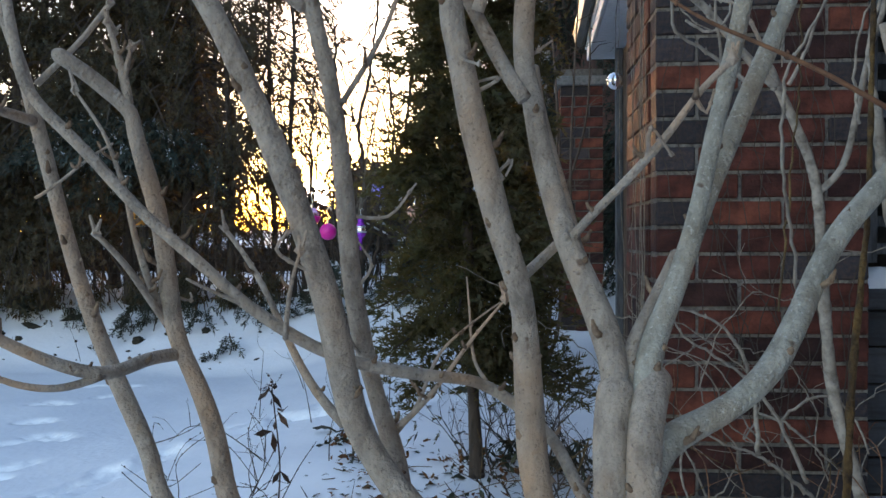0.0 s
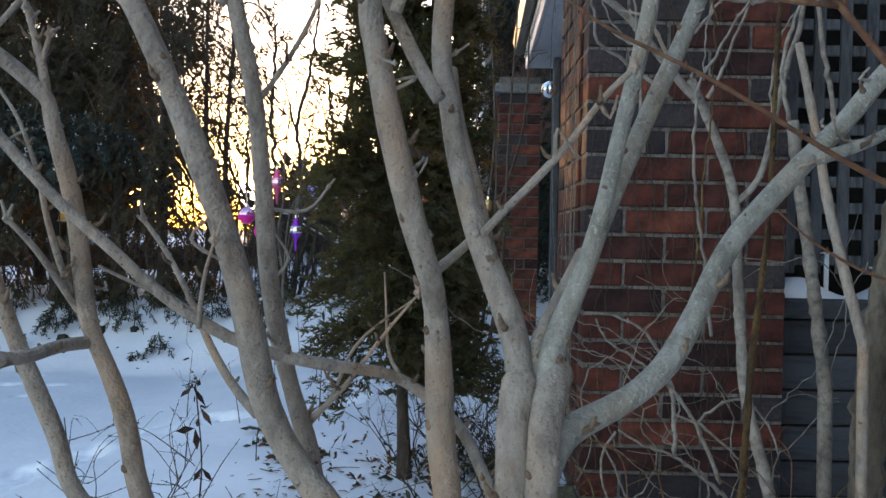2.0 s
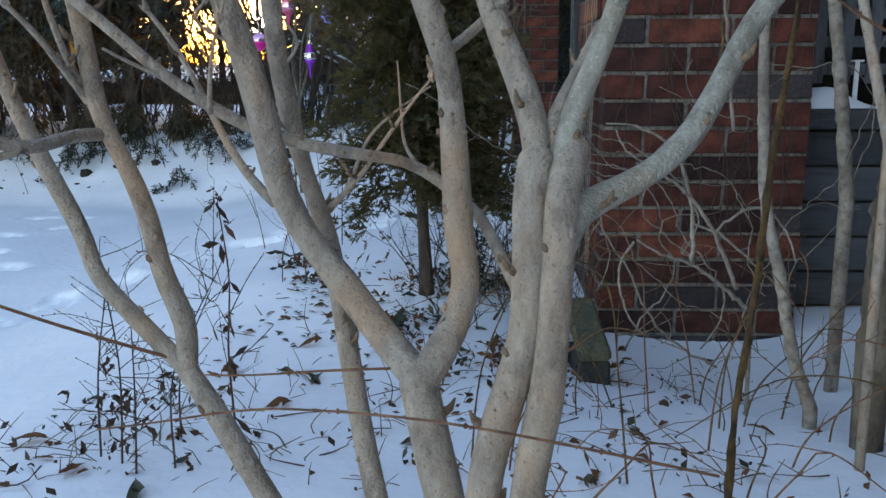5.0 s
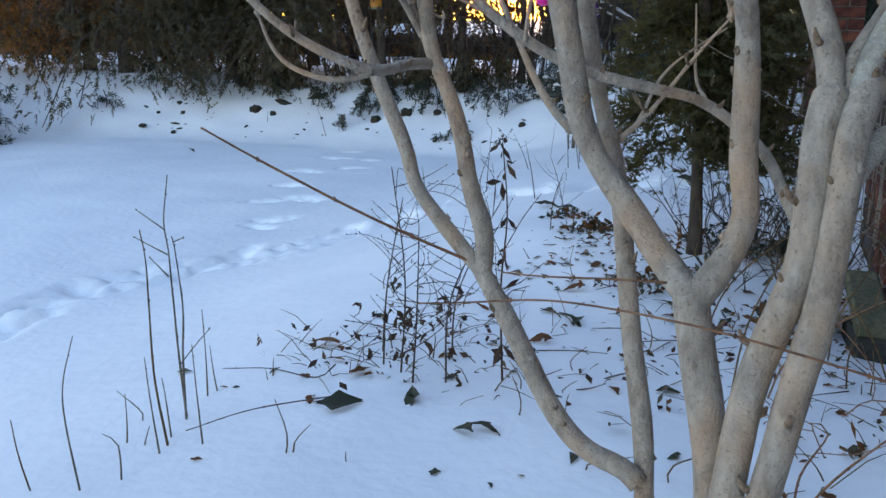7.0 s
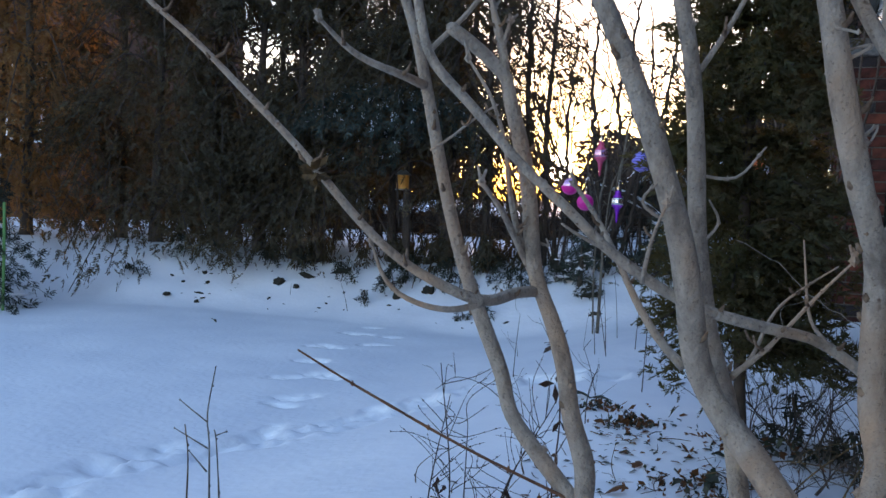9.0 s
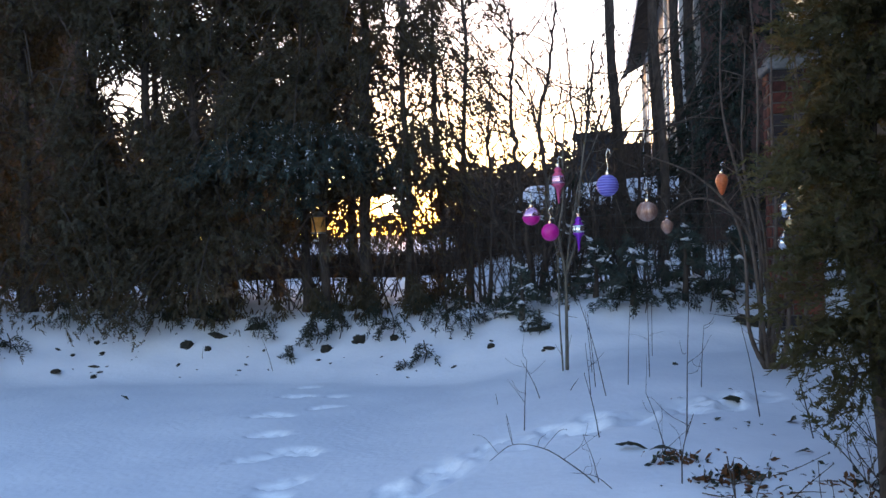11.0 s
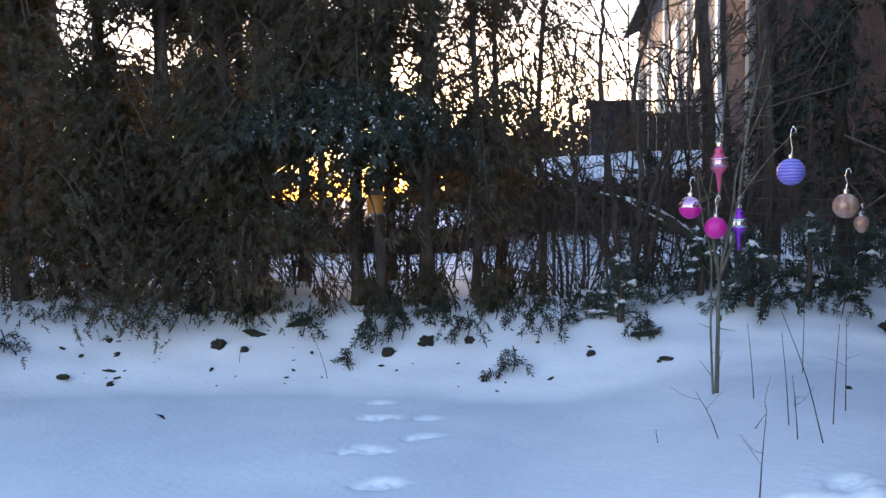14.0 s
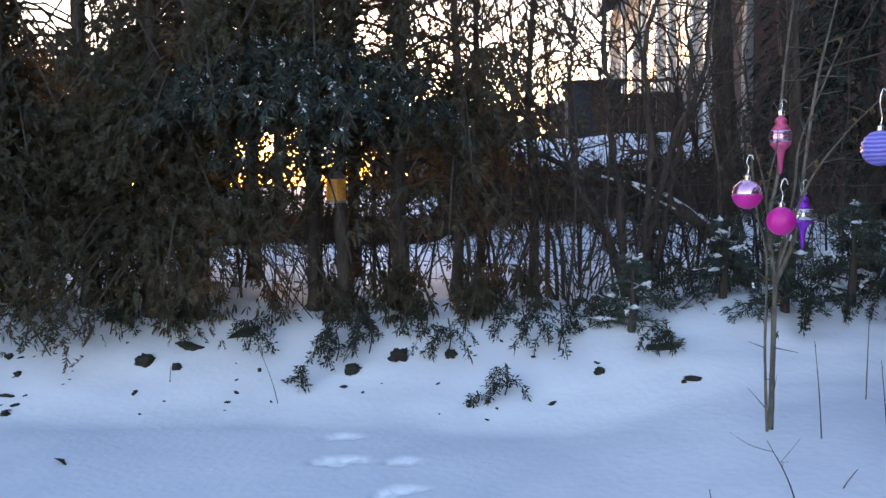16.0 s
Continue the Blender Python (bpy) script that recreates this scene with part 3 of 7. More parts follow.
OTHER_STEMS = {
    "s": ("vine", 0.018, 0.008, [(0.861, 1.630, 0.018), (0.814, 1.620, 0.135), (0.772, 1.600, 0.293), (0.737, 1.600, 0.426), (0.711, 1.580, 0.640), (0.696, 1.560, 0.777), (0.660, 1.540, 0.872), (0.615, 1.520, 0.954), (0.594, 1.500, 0.988), (0.614, 1.500, 0.938), (0.549, 1.480, 1.001), (0.476, 1.460, 1.078), (0.376, 1.440, 1.142)]),
    "s2": ("vine", 0.0085, 0.005, [(0.701, 1.560, 0.777), (0.735, 1.550, 0.815), (0.753, 1.540, 0.909), (0.774, 1.530, 1.030), (0.791, 1.530, 1.070), (0.797, 1.530, 1.174), (0.775, 1.520, 1.296)]),
    "v": ("dark_stalk", 0.006, 0.0035, [(0.430, 0.750, 0.204), (0.433, 0.760, 0.371), (0.446, 0.770, 0.459), (0.456, 0.780, 0.583), (0.463, 0.790, 0.627), (0.474, 0.800, 0.694), (0.482, 0.810, 0.781), (0.487, 0.820, 0.866), (0.495, 0.830, 0.950)]),
    "o": ("rough_bark", 0.032, 0.026, [(0.908, 1.500, 0.196), (0.910, 1.500, 0.381), (0.916, 1.500, 0.516), (0.933, 1.500, 0.626), (0.956, 1.500, 0.761), (0.990, 1.520, 0.882), (1.051, 1.550, 0.979)]),
    "o2": ("vine", 0.012, 0.009, [(0.851, 1.400, 0.543), (0.836, 1.420, 0.629), (0.815, 1.450, 0.756), (0.802, 1.480, 0.891), (0.778, 1.500, 1.043)]),
    "o3": ("vine", 0.02, 0.016, [(1.012, 1.900, 0.388), (0.979, 1.900, 0.626), (0.939, 1.900, 0.871), (0.928, 1.900, 0.971)]),
    "t1": ("twig_red", 0.0028, 0.0022, [(0.311, 0.500, 0.890), (0.348, 0.500, 0.871), (0.375, 0.500, 0.851), (0.401, 0.500, 0.827), (0.416, 0.500, 0.808), (0.432, 0.500, 0.787), (0.454, 0.500, 0.768)]),
    "t2": ("twig_red", 0.0020, 0.0012, [(0.401, 0.500, 0.826), (0.365, 0.500, 0.829), (0.331, 0.500, 0.834), (0.281, 0.500, 0.845), (0.252, 0.500, 0.854)]),
    "t3": ("twig_red", 0.0022, 0.0010, [(0.463, 0.560, 0.735), (0.440, 0.560, 0.746), (0.406, 0.560, 0.765), (0.371, 0.560, 0.788), (0.324, 0.560, 0.812), (0.284, 0.560, 0.829), (0.247, 0.560, 0.859)]),
    "t4": ("twig_red", 0.0016, 0.0008, [(0.495, 0.600, 0.673), (0.459, 0.600, 0.685), (0.422, 0.600, 0.708), (0.408, 0.600, 0.722)]),
    "t5": ("twig_red", 0.0021, 0.0017, [(0.402, 0.500, 0.826), (0.407, 0.500, 0.852), (0.406, 0.500, 0.894), (0.405, 0.500, 0.914)]),
    "tw_m2": ("twig_red", 0.0022, 0.0012, [(-0.011, 0.650, 0.454), (-0.066, 0.630, 0.479), (-0.116, 0.610, 0.505), (-0.154, 0.590, 0.529), (-0.187, 0.570, 0.551), (-0.215, 0.550, 0.573)]),
    "rt1": ("twig_red", 0.0014, 0.0008, [(0.342, 0.500, 0.441), (0.253, 0.500, 0.460), (0.212, 0.500, 0.468), (0.174, 0.500, 0.474), (0.128, 0.500, 0.478), (0.079, 0.500, 0.480), (0.035, 0.500, 0.472), (-0.010, 0.500, 0.466)]),
    "rt2": ("twig_red", 0.0014, 0.0008, [(0.152, 0.560, 0.482), (0.101, 0.560, 0.480), (0.061, 0.560, 0.476), (0.033, 0.560, 0.477)]),
    "w1": ("vine", 0.0075, 0.003, [(0.764, 1.720, 0.186), (0.717, 1.720, 0.228), (0.643, 1.720, 0.285), (0.581, 1.720, 0.303), (0.531, 1.720, 0.334)]),
    "w2": ("vine", 0.0075, 0.003, [(0.643, 1.720, 0.285), (0.635, 1.720, 0.404), (0.616, 1.720, 0.469), (0.588, 1.720, 0.519), (0.534, 1.720, 0.555), (0.463, 1.720, 0.562)]),
    "w3": ("vine", 0.0075, 0.003, [(0.734, 1.720, 0.233), (0.666, 1.720, 0.376), (0.578, 1.720, 0.464), (0.504, 1.720, 0.507), (0.483, 1.720, 0.551)]),
    "w4": ("vine", 0.0045, 0.003, [(0.642, 1.720, 0.365), (0.694, 1.720, 0.349), (0.738, 1.720, 0.305), (0.792, 1.720, 0.262), (0.847, 1.720, 0.202)]),
    "w5": ("vine", 0.0045, 0.003, [(0.683, 1.720, 0.349), (0.720, 1.720, 0.382), (0.768, 1.720, 0.405), (0.823, 1.720, 0.351), (0.845, 1.720, 0.290)]),
    "w6": ("vine", 0.0045, 0.003, [(0.526, 1.720, 0.330), (0.499, 1.720, 0.291), (0.500, 1.720, 0.235), (0.528, 1.720, 0.157), (0.561, 1.720, 0.136)]),
    "y1": ("vine", 0.0042, 0.0035, [(0.470, 1.180, 1.040), (0.542, 1.200, 1.033), (0.585, 1.200, 1.026), (0.628, 1.200, 1.028)]),
    "y2": ("vine", 0.0026, 0.0016, [(0.483, 0.980, 0.600), (0.445, 0.930, 0.780), (0.441, 0.900, 0.852), (0.439, 0.900, 0.860), (0.452, 0.900, 0.881), (0.469, 0.900, 0.907), (0.483, 0.900, 0.937), (0.500, 0.900, 0.955), (0.506, 0.900, 0.984)]),
    "y3": ("vine", 0.003, 0.0016, [(0.440, 1.000, 0.860), (0.370, 1.000, 0.914), (0.351, 1.000, 0.918), (0.350, 1.000, 0.967), (0.343, 1.000, 1.050)]),
    "y4": ("vine", 0.0024, 0.0014, [(0.410, 1.000, 0.800), (0.398, 1.000, 0.955), (0.392, 1.000, 0.981), (0.388, 1.000, 1.013), (0.383, 1.000, 1.039), (0.380, 1.000, 1.120)]),
    "z1": ("vine", 0.0045, 0.0022, [(0.686, 1.300, 0.883), (0.674, 1.300, 0.969), (0.701, 1.300, 1.057), (0.737, 1.300, 1.137)]),
    "z3": ("vine", 0.0032, 0.0016, [(0.445, 1.400, 1.033), (0.473, 1.400, 1.010), (0.501, 1.400, 1.019), (0.519, 1.400, 1.068), (0.468, 1.400, 1.152), (0.435, 1.400, 1.208)]),
    "z4": ("vine", 0.0036, 0.0016, [(0.567, 1.300, 0.914), (0.592, 1.300, 0.966), (0.619, 1.300, 1.036), (0.650, 1.300, 1.117), (0.659, 1.300, 1.179)]),
    "z5": ("vine", 0.0030, 0.0014, [(0.634, 1.500, 1.231), (0.644, 1.500, 1.160), (0.624, 1.500, 1.088), (0.619, 1.500, 0.977)]),
    "z6": ("vine", 0.0030, 0.0014, [(0.546, 1.300, 1.008), (0.576, 1.300, 1.044), (0.606, 1.300, 1.084), (0.641, 1.300, 1.099)]),
    "z7": ("vine", 0.0038, 0.0018, [(0.741, 1.500, 0.882), (0.733, 1.500, 0.981), (0.748, 1.500, 1.062), (0.769, 1.500, 1.093)]),
    "z8": ("vine", 0.0030, 0.0014, [(0.440, 1.600, 1.271), (0.452, 1.600, 1.173), (0.485, 1.600, 1.087), (0.538, 1.600, 1.059)]),
    "z9": ("vine", 0.0062, 0.0036, [(0.850, 1.500, 0.885), (0.823, 1.500, 1.014), (0.809, 1.500, 1.114), (0.796, 1.500, 1.216), (0.772, 1.500, 1.320)]),
    "y5": ("stalk", 0.0018, 0.001, [(0.470, 1.020, 0.620), (0.483, 1.000, 0.841), (0.485, 1.000, 0.886), (0.489, 1.000, 0.938), (0.482, 1.000, 0.977), (0.478, 1.000, 1.100)]),
}


def prints():
    """Old footprints: centre, heading and length of each broken patch in the snow."""
    out = [(x, y, math.cos(a), math.sin(a), s) for x, y, a, s in (
        (-2.43, 5.34, 0.1, 0.10), (-2.37, 4.98, 0.2, 0.13), (-2.11, 5.0, 0.1, 0.09), (-2.10, 4.68, 0.6, 0.10), (-2.30, 4.46, 0.3, 0.12), (-2.16, 4.06, 0.2, 0.11), (-1.92, 3.74, -0.3, 0.15), (-2.05, 3.61, 0.5, 0.12), (-1.79, 3.24, 0.8, 0.13), (-1.77, 3.1, 0.2, 0.10))]
    r = np.random.default_rng(31)
    for a, b, n in (((-1.80, 1.4), (-1.81, 2.05), 7), ((-1.78, 2.15), (-1.50, 2.85), 8), ((-1.44, 2.9), (-1.12, 3.34), 6), ((-1.0, 3.38), (-0.5, 3.56), 5), ((-0.42, 3.62), (0.02, 4.02), 5), ((-1.95, 1.25), (-2.9, 0.9), 6)):
        d = np.array(b) - np.array(a)
        for i in range(n):
            c = np.array(a) + d * (i + 0.5 * r.random()) / n + r.standard_normal(2) * 0.04
            h = math.atan2(d[1], d[0]) + r.standard_normal() * 0.5
            out.append((c[0], c[1], math.cos(h), math.sin(h), 0.06 + 0.07 * r.random()))
    return out


PRINTS = prints()


def broken(x, y):
    """How far the smooth crust is broken up at a place, from 0 to 1."""
    best = 0.0
    if not (-3.6 < x < 0.4 and 0.4 < y < 6):
        return best
    for cx, cy, ux, uy, s in PRINTS:
        dx, dy = x - cx, y - cy
        if abs(dx) < 0.3 and abs(dy) < 0.3:
            a, b = (dx * ux + dy * uy) / s, (dx * uy - dy * ux) / (s * 0.55)
            r = a * a + b * b + 0.9 * noise.noise((x * 13, y * 13, 4.7)) + 0.5 * noise.noise((x * 34, y * 34, 1.7))
            best = max(best, min(1.0, max(0.0, (1.0 - r) * 2.0)))
    return best


TRAIL = [(-3.0, 0.9), (-2.3, 1.15), (-1.9, 1.5), (-1.85, 1.85), (-1.81, 2.2), (-1.66, 2.45), (-1.42, 2.68), (-1.26, 2.95), (-1.1, 3.3), (-0.8, 3.45), (-0.45, 3.6), (0.0, 4.0)]


def churned(x, y):
    """How far the snow is kicked up along the old trail, from 0 to 1."""
    best = 9.0
    for (ax, ay), (bx, by) in zip(TRAIL, TRAIL[1:]):
        dx, dy = bx - ax, by - ay
        t = min(1.0, max(0.0, ((x - ax) * dx + (y - ay) * dy) / (dx * dx + dy * dy)))
        best = min(best, math.hypot(x - ax - t * dx, y - ay - t * dy))
        if best < 0.02:
            break
    return max(0.0, 1.0 - best / (0.15 + 0.06 * noise.noise((x * 4, y * 4, 9.1))))


def dent(x, y):
    k, c = broken(x, y), churned(x, y)
    z = k * (-0.014 + 0.016 * noise.noise((x * 24, y * 24, 0.7)) + 0.008 * noise.noise((x * 60, y * 60, 2.7))) if k else 0.0
    if c > 0:
        n = noise.noise((x * 8, y * 8, 5.5))
        z += min(1.0, c * 1.6) * (-0.052 * max(0.0, n + 0.12) + 0.016 * max(0.0, -n) + 0.018 * noise.noise((x * 17, y * 17, 3.3)) + 0.007 * noise.noise((x * 38, y * 38, 7.3)))
    return z


def trodden(x, y):
    """Bright broken crust: strongest in the single prints, faint along the trail."""
    return broken(x, y) * (0.35 if churned(x, y) > 0.2 else 1.0)


def build_ground():
    xs = np.concatenate([np.linspace(-400, -16, 14)[:-1], np.linspace(-16, -5.6, 30)[:-1], np.arange(-5.6, -2.6, 0.04), np.arange(-2.6, 0.2, 0.018), np.arange(0.2, 1.61, 0.03), np.linspace(1.6, 12, 25)[1:], np.linspace(12, 400, 14)[1:]])
    ys = np.concatenate([np.linspace(-300, -6, 10)[:-1], np.linspace(-6, 0.4, 13)[:-1], np.arange(0.4, 1.2, 0.03), np.arange(1.2, 5.5, 0.018), np.arange(5.5, 6.6, 0.03), np.linspace(6.6, 20, 50)[1:], np.linspace(20, 900, 24)[1:]])
    v = [(x, y, ground_z(x, y) + (dent(x, y) if -3.6 < x < 0.4 and y < 6 else 0.0)) for y in ys for x in xs]
    w = len(xs)
    f = [(j * w + i, j * w + i + 1, (j + 1) * w + i + 1, (j + 1) * w + i) for j in range(len(ys) - 1) for i in range(w - 1)]
    ob = mesh_ob("ground", v, f, "snow", smooth=True)
    ob.data.attributes.new("trodden", "FLOAT", "POINT").data.foreach_set("value", [trodden(p[0], p[1]) for p in v])
    return tagged(ob, "snow-covered lawn, garden bed and bank with footprints", "ground", kind="structure")


build_ground()
# the disc is larger than the sun itself, its glare put into the radius
sun_ball = bmesh.new()
bmesh.ops.create_uvsphere(sun_ball, u_segments=24, v_segments=12, radius=32.0, matrix=Matrix.Translation(SUN_DIR * 1900))
me = bpy.data.meshes.new("backdrop_sun")
sun_ball.to_mesh(me)
me.materials.append(disc)
sun_ob = tagged(new("backdrop_sun", me), "low setting sun behind the trees, drawn wider to include its glare", "sun", kind="structure")
sun_ob.visible_shadow = False

rng = np.random.default_rng(5)


# ---- house corner: two brick piers, eave, wall, lattice ----
def brick_mesh(w, d, h, name, material):
    bm = box_bm(0, w, 0, d, 0, h, 0.0035)
    for v in bm.verts:
        v.co += Vector((random.uniform(-1, 1), random.uniform(-1, 1), random.uniform(-1, 1))) * 0.0012
    me = bpy.data.meshes.new(name)
    bm.to_mesh(me)
    bm.free()
    me.materials.append(M[material])
    return me


def brick_pier(at, halves_x, halves_y, rows, module, course, label, joint="mortar"):
    """A square pier: a mortar core with every brick of the two seen faces proud of it."""
    pier = thing("brick_pier", label, "pier", at)
    w, d = halves_x * module / 2, halves_y * module / 2
    part("mortar_core", box_bm(0.006, w - 0.004, 0.006, d, -0.2, rows * course, 0), joint, pier, "grey mortar")
    j, depth = 0.009, 0.09
    kinds = {}
    for k in range(rows):
        for side in (0, 1):
            left, x, first = (halves_x if side == 0 else halves_y), 0.0, (k + side + 1) % 2
            while left > 0:
                n = 1 if (first and x == 0) or left == 1 else 2
                length = n * module / 2
                burnt = random.random() < (0.6 if side == 0 and x == 0 and k > 11 else 0.1)
                shape = (n, side, random.randrange(4), "brick_dark" if burnt else "brick")
                if shape not in kinds:
                    kinds[shape] = brick_mesh(length - j, depth, course - j, "brick", shape[3]) if side == 0 else brick_mesh(depth, length - j, course - j, "brick", shape[3])
                ob = new("brick", kinds[shape])
                ob.parent = pier
                push = random.uniform(0, 0.004)
                if side == 0:
                    ob.location = (x + j / 2, push - 0.003, k * course - 0.1045)
                elif x > 0:
                    ob.location = (push - 0.003, x + j / 2, k * course - 0.1045)
                else:
                    ob.location = (push - 0.002, depth + 0.008, k * course - 0.1045)
                    ob.scale = (1, max(0.05, length - depth - 0.014) / (length - j), 1)
                x += length
                left -= n
    return pier


def hx(y):
    """Line of the eave, which runs slightly aslant."""
    return 0.575 + (y - 2.76) * 0.028


def sloped_box(y0, y1, a, b, z0, z1):
    """A long board that follows the eave, from offset a to offset b beside it."""
    bm = bmesh.new()
    vs = [bm.verts.new((hx(y) + o, y, z)) for y in (y0, y1) for o in (a, b) for z in (z0, z1)]
    for q in ((0, 1, 3, 2), (4, 6, 7, 5), (0, 4, 5, 1), (2, 3, 7, 6), (0, 2, 6, 4), (1, 5, 7, 3)):
        bm.faces.new([vs[i] for i in q])
    bmesh.ops.recalc_face_normals(bm, faces=bm.faces[:])
    bmesh.ops.bevel(bm, geom=bm.edges[:], offset=0.003, segments=1, affect="EDGES")
    return bm


eave = thing("eave", "white metal fascia and dark gutter under the roof edge", "eave")
part("fascia", sloped_box(2.79, 5.66, 0.0, 0.02, 1.83, 1.99), "white_paint", eave, "white metal fascia")
part("fascia_rib", sloped_box(2.79, 5.655, -0.012, 0.0, 1.90, 1.915), "white_paint", eave)
part("soffit", sloped_box(2.79, 5.65, 0.022, 0.34, 1.835, 1.85), "white_paint", eave, "white soffit boards")
gut = bmesh.new()
prof = [(-0.012, 2.01), (-0.012, 1.95), (-0.035, 1.925), (-0.07, 1.94), (-0.08, 2.0), (-0.086, 2.012), (-0.074, 2.0), (-0.064, 1.95), (-0.035, 1.937), (-0.02, 1.955), (-0.02, 2.01)]
ra = [gut.verts.new((hx(2.79) + o, 2.79, z)) for o, z in prof]
rb = [gut.verts.new((hx(5.72) + o, 5.72, z)) for o, z in prof]
for i in range(len(prof)):
    k = (i + 1) % len(prof)
    gut.faces.new((ra[i], ra[k], rb[k], rb[i]))
gut.faces.new(ra[::-1])
gut.faces.new(rb)
bmesh.ops.recalc_face_normals(gut, faces=gut.faces[:])
part("gutter", gut, "gutter", eave, "dark metal gutter")
roof = bmesh.new()
rv = [roof.verts.new(c) for c in ((hx(2.8) - 0.03, 2.8, 2.0), (hx(5.7) - 0.03, 5.7, 2.0), (hx(5.7) + 1.6, 5.7, 2.8), (hx(2.8) + 1.6, 2.8, 2.8))]
roof.faces.new(rv)
bmesh.ops.solidify(roof, geom=roof.faces[:], thickness=0.04)
part("roof_slope", roof, "shingle", eave, "dark shingles")

wall = thing("wall_house", "dark brown board wall with posts under the eave", "wall", kind="structure")
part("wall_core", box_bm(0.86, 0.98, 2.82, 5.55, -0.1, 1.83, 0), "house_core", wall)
for i in range(24):
    y = 2.84 + i * 0.112
    ob = part("board", box_bm(0.842, 0.862, 0, 0.104, -0.05, 1.82, 0.003), "brown_wood", wall)
    ob.location.y = y
for y in (3.25, 4.3, 5.3):
    part("post", box_bm(0.80, 0.842, y, y + 0.06, -0.1, 1.83), "grey_wood", wall, "grey wooden post")
tagged(wall, "dark brown board wall with grey posts", "wall", kind="structure")

lattice = thing("lattice_screen", "weathered grey wooden lattice screen above a snowy ledge", "lattice", (1.09, 2.6, 0.62))
for i in range(13):
    part("slat", box_bm(-0.017, 0.017, -0.012, 0.0, 0, 2.1, 0.002), "grey_wood", lattice).location = (0.03 + i * 0.078, 0, 0)
for i in range(26):
    part("cross_slat", box_bm(-0.0, 1.0, 0.002, 0.012, -0.016, 0.016, 0.002), "grey_wood", lattice).location = (0, 0, 0.04 + i * 0.078)
ledge = thing("ledge", "dark board ledge below the lattice carrying a strip of snow", "ledge", (1.09, 2.42, 0))
part("cap_board", box_bm(0, 1.2, 0, 0.2, 0.50, 0.555), "dark_wood", ledge)
for i in range(5):
    part("board", box_bm(0, 1.2, 0.03, 0.05, 0, 0.094, 0.003), "dark_wood", ledge).location.z = 0.0 + i * 0.1
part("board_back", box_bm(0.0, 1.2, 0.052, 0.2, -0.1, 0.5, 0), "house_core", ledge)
cap = bmesh.new()
bmesh.ops.create_grid(cap, x_segments=60, y_segments=8, size=0.5)
for v in cap.verts:
    x, y = v.co.x * 1.18 + 0.6, v.co.y * 0.17 + 0.1
    e = min(1.0, (0.5 - abs(v.co.x)) * 14, (0.5 - abs(v.co.y)) * 5)
    v.co = (x, y, 0.556 + 0.06 * math.sqrt(max(0, e)) * max(0.0, 0.6 + 1.2 * noise.noise((x * 5, y * 3, 0.2))))
part("snow_strip", cap, "snow", ledge, "strip of snow", smooth=True)
# added panel: darkness of the interior behind the lattice put into its colour
backing = thing("wall_shade_back", "near-black panel standing in for the unlit interior behind the lattice", "wall", kind="structure")
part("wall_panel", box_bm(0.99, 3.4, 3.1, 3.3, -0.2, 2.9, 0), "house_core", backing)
for x in (1.27, 1.41):
    pin = thing("metal_bracket", "thin white metal bracket standing on the snowy ledge", "bracket", (x, 2.5, 0.55), "brackets on the ledge")
    part("upright", box_bm(-0.006, 0.006, -0.004, 0.004, 0, 0.13 if x < 1.3 else 0.09, 0.001), "white_paint", pin)
    part("flange", box_bm(-0.014, 0.014, -0.012, 0.012, 0.13 if x < 1.3 else 0.09, 0.136 if x < 1.3 else 0.096, 0.001), "white_paint", pin)

for (x, y, r, s) in ((0.475, 1.98, 4, 0.8), (0.40, 2.08, -8, 0.6)):
    blk = thing("stone_block", "mossy dark concrete block standing in the snow", "block", (x, y, ground_z(x, y) - 0.02), "blocks beside the pier")
    blk.rotation_euler[2] = radians(r)
    part("face", box_bm(-0.045 * s, 0.045 * s, -0.1, 0.06, 0, 0.075, 0.006), "black_stone", blk)
    bm = box_bm(-0.047 * s, 0.047 * s, -0.102, 0.12, 0.073, 0.10, 0.008)
    for v in bm.verts:
        v.co.z += 0.07 * (v.co.y + 0.1) / 0.22
    part("mossy_top", bm, "moss", blk, "moss-grown top")
glass_orn = thing("glass_ornament", "small clear glass ball hung beside the pier", "ornament", (0.51, 2.86, 1.2))
bm = bmesh.new()
bmesh.ops.create_uvsphere(bm, u_segments=20, v_segments=12, radius=0.028)
part("ball", bm, "silver", glass_orn, smooth=True)
g = Geo()
g.tube([(0, 0, 0.025), (0.002, 0, 0.2), (0.04, 0, 0.63)], 0.0012, 5)
g.ob("cord", "wire", glass_orn)


# unseen walls and roof, added to cut the light from beside and behind the way
house = thing("wall_light_block", "unseen added brick wall that cuts light from beside and behind", "wall", kind="structure")
part("wall_face", box_bm(2.3, 2.5, -4.0, 3.1, -0.3, 4.5, 0), "far_brick", house)
part("wall_return", box_bm(0.9, 2.3, -4.2, -4.0, -0.3, 4.5, 0), "far_brick", house)
part("roof_edge", box_bm(1.9, 6.0, -4.6, 3.3, 4.5, 4.62, 0), "shingle", house)


# ---- stems ----
def ease(p, k):
    """Takes the wobble out of a path and keeps its ends."""
    q = p.copy()
    for _ in range(k):
        q[1:-1] = 0.25 * q[:-2] + 0.5 * q[1:-1] + 0.25 * q[2:]
    return q


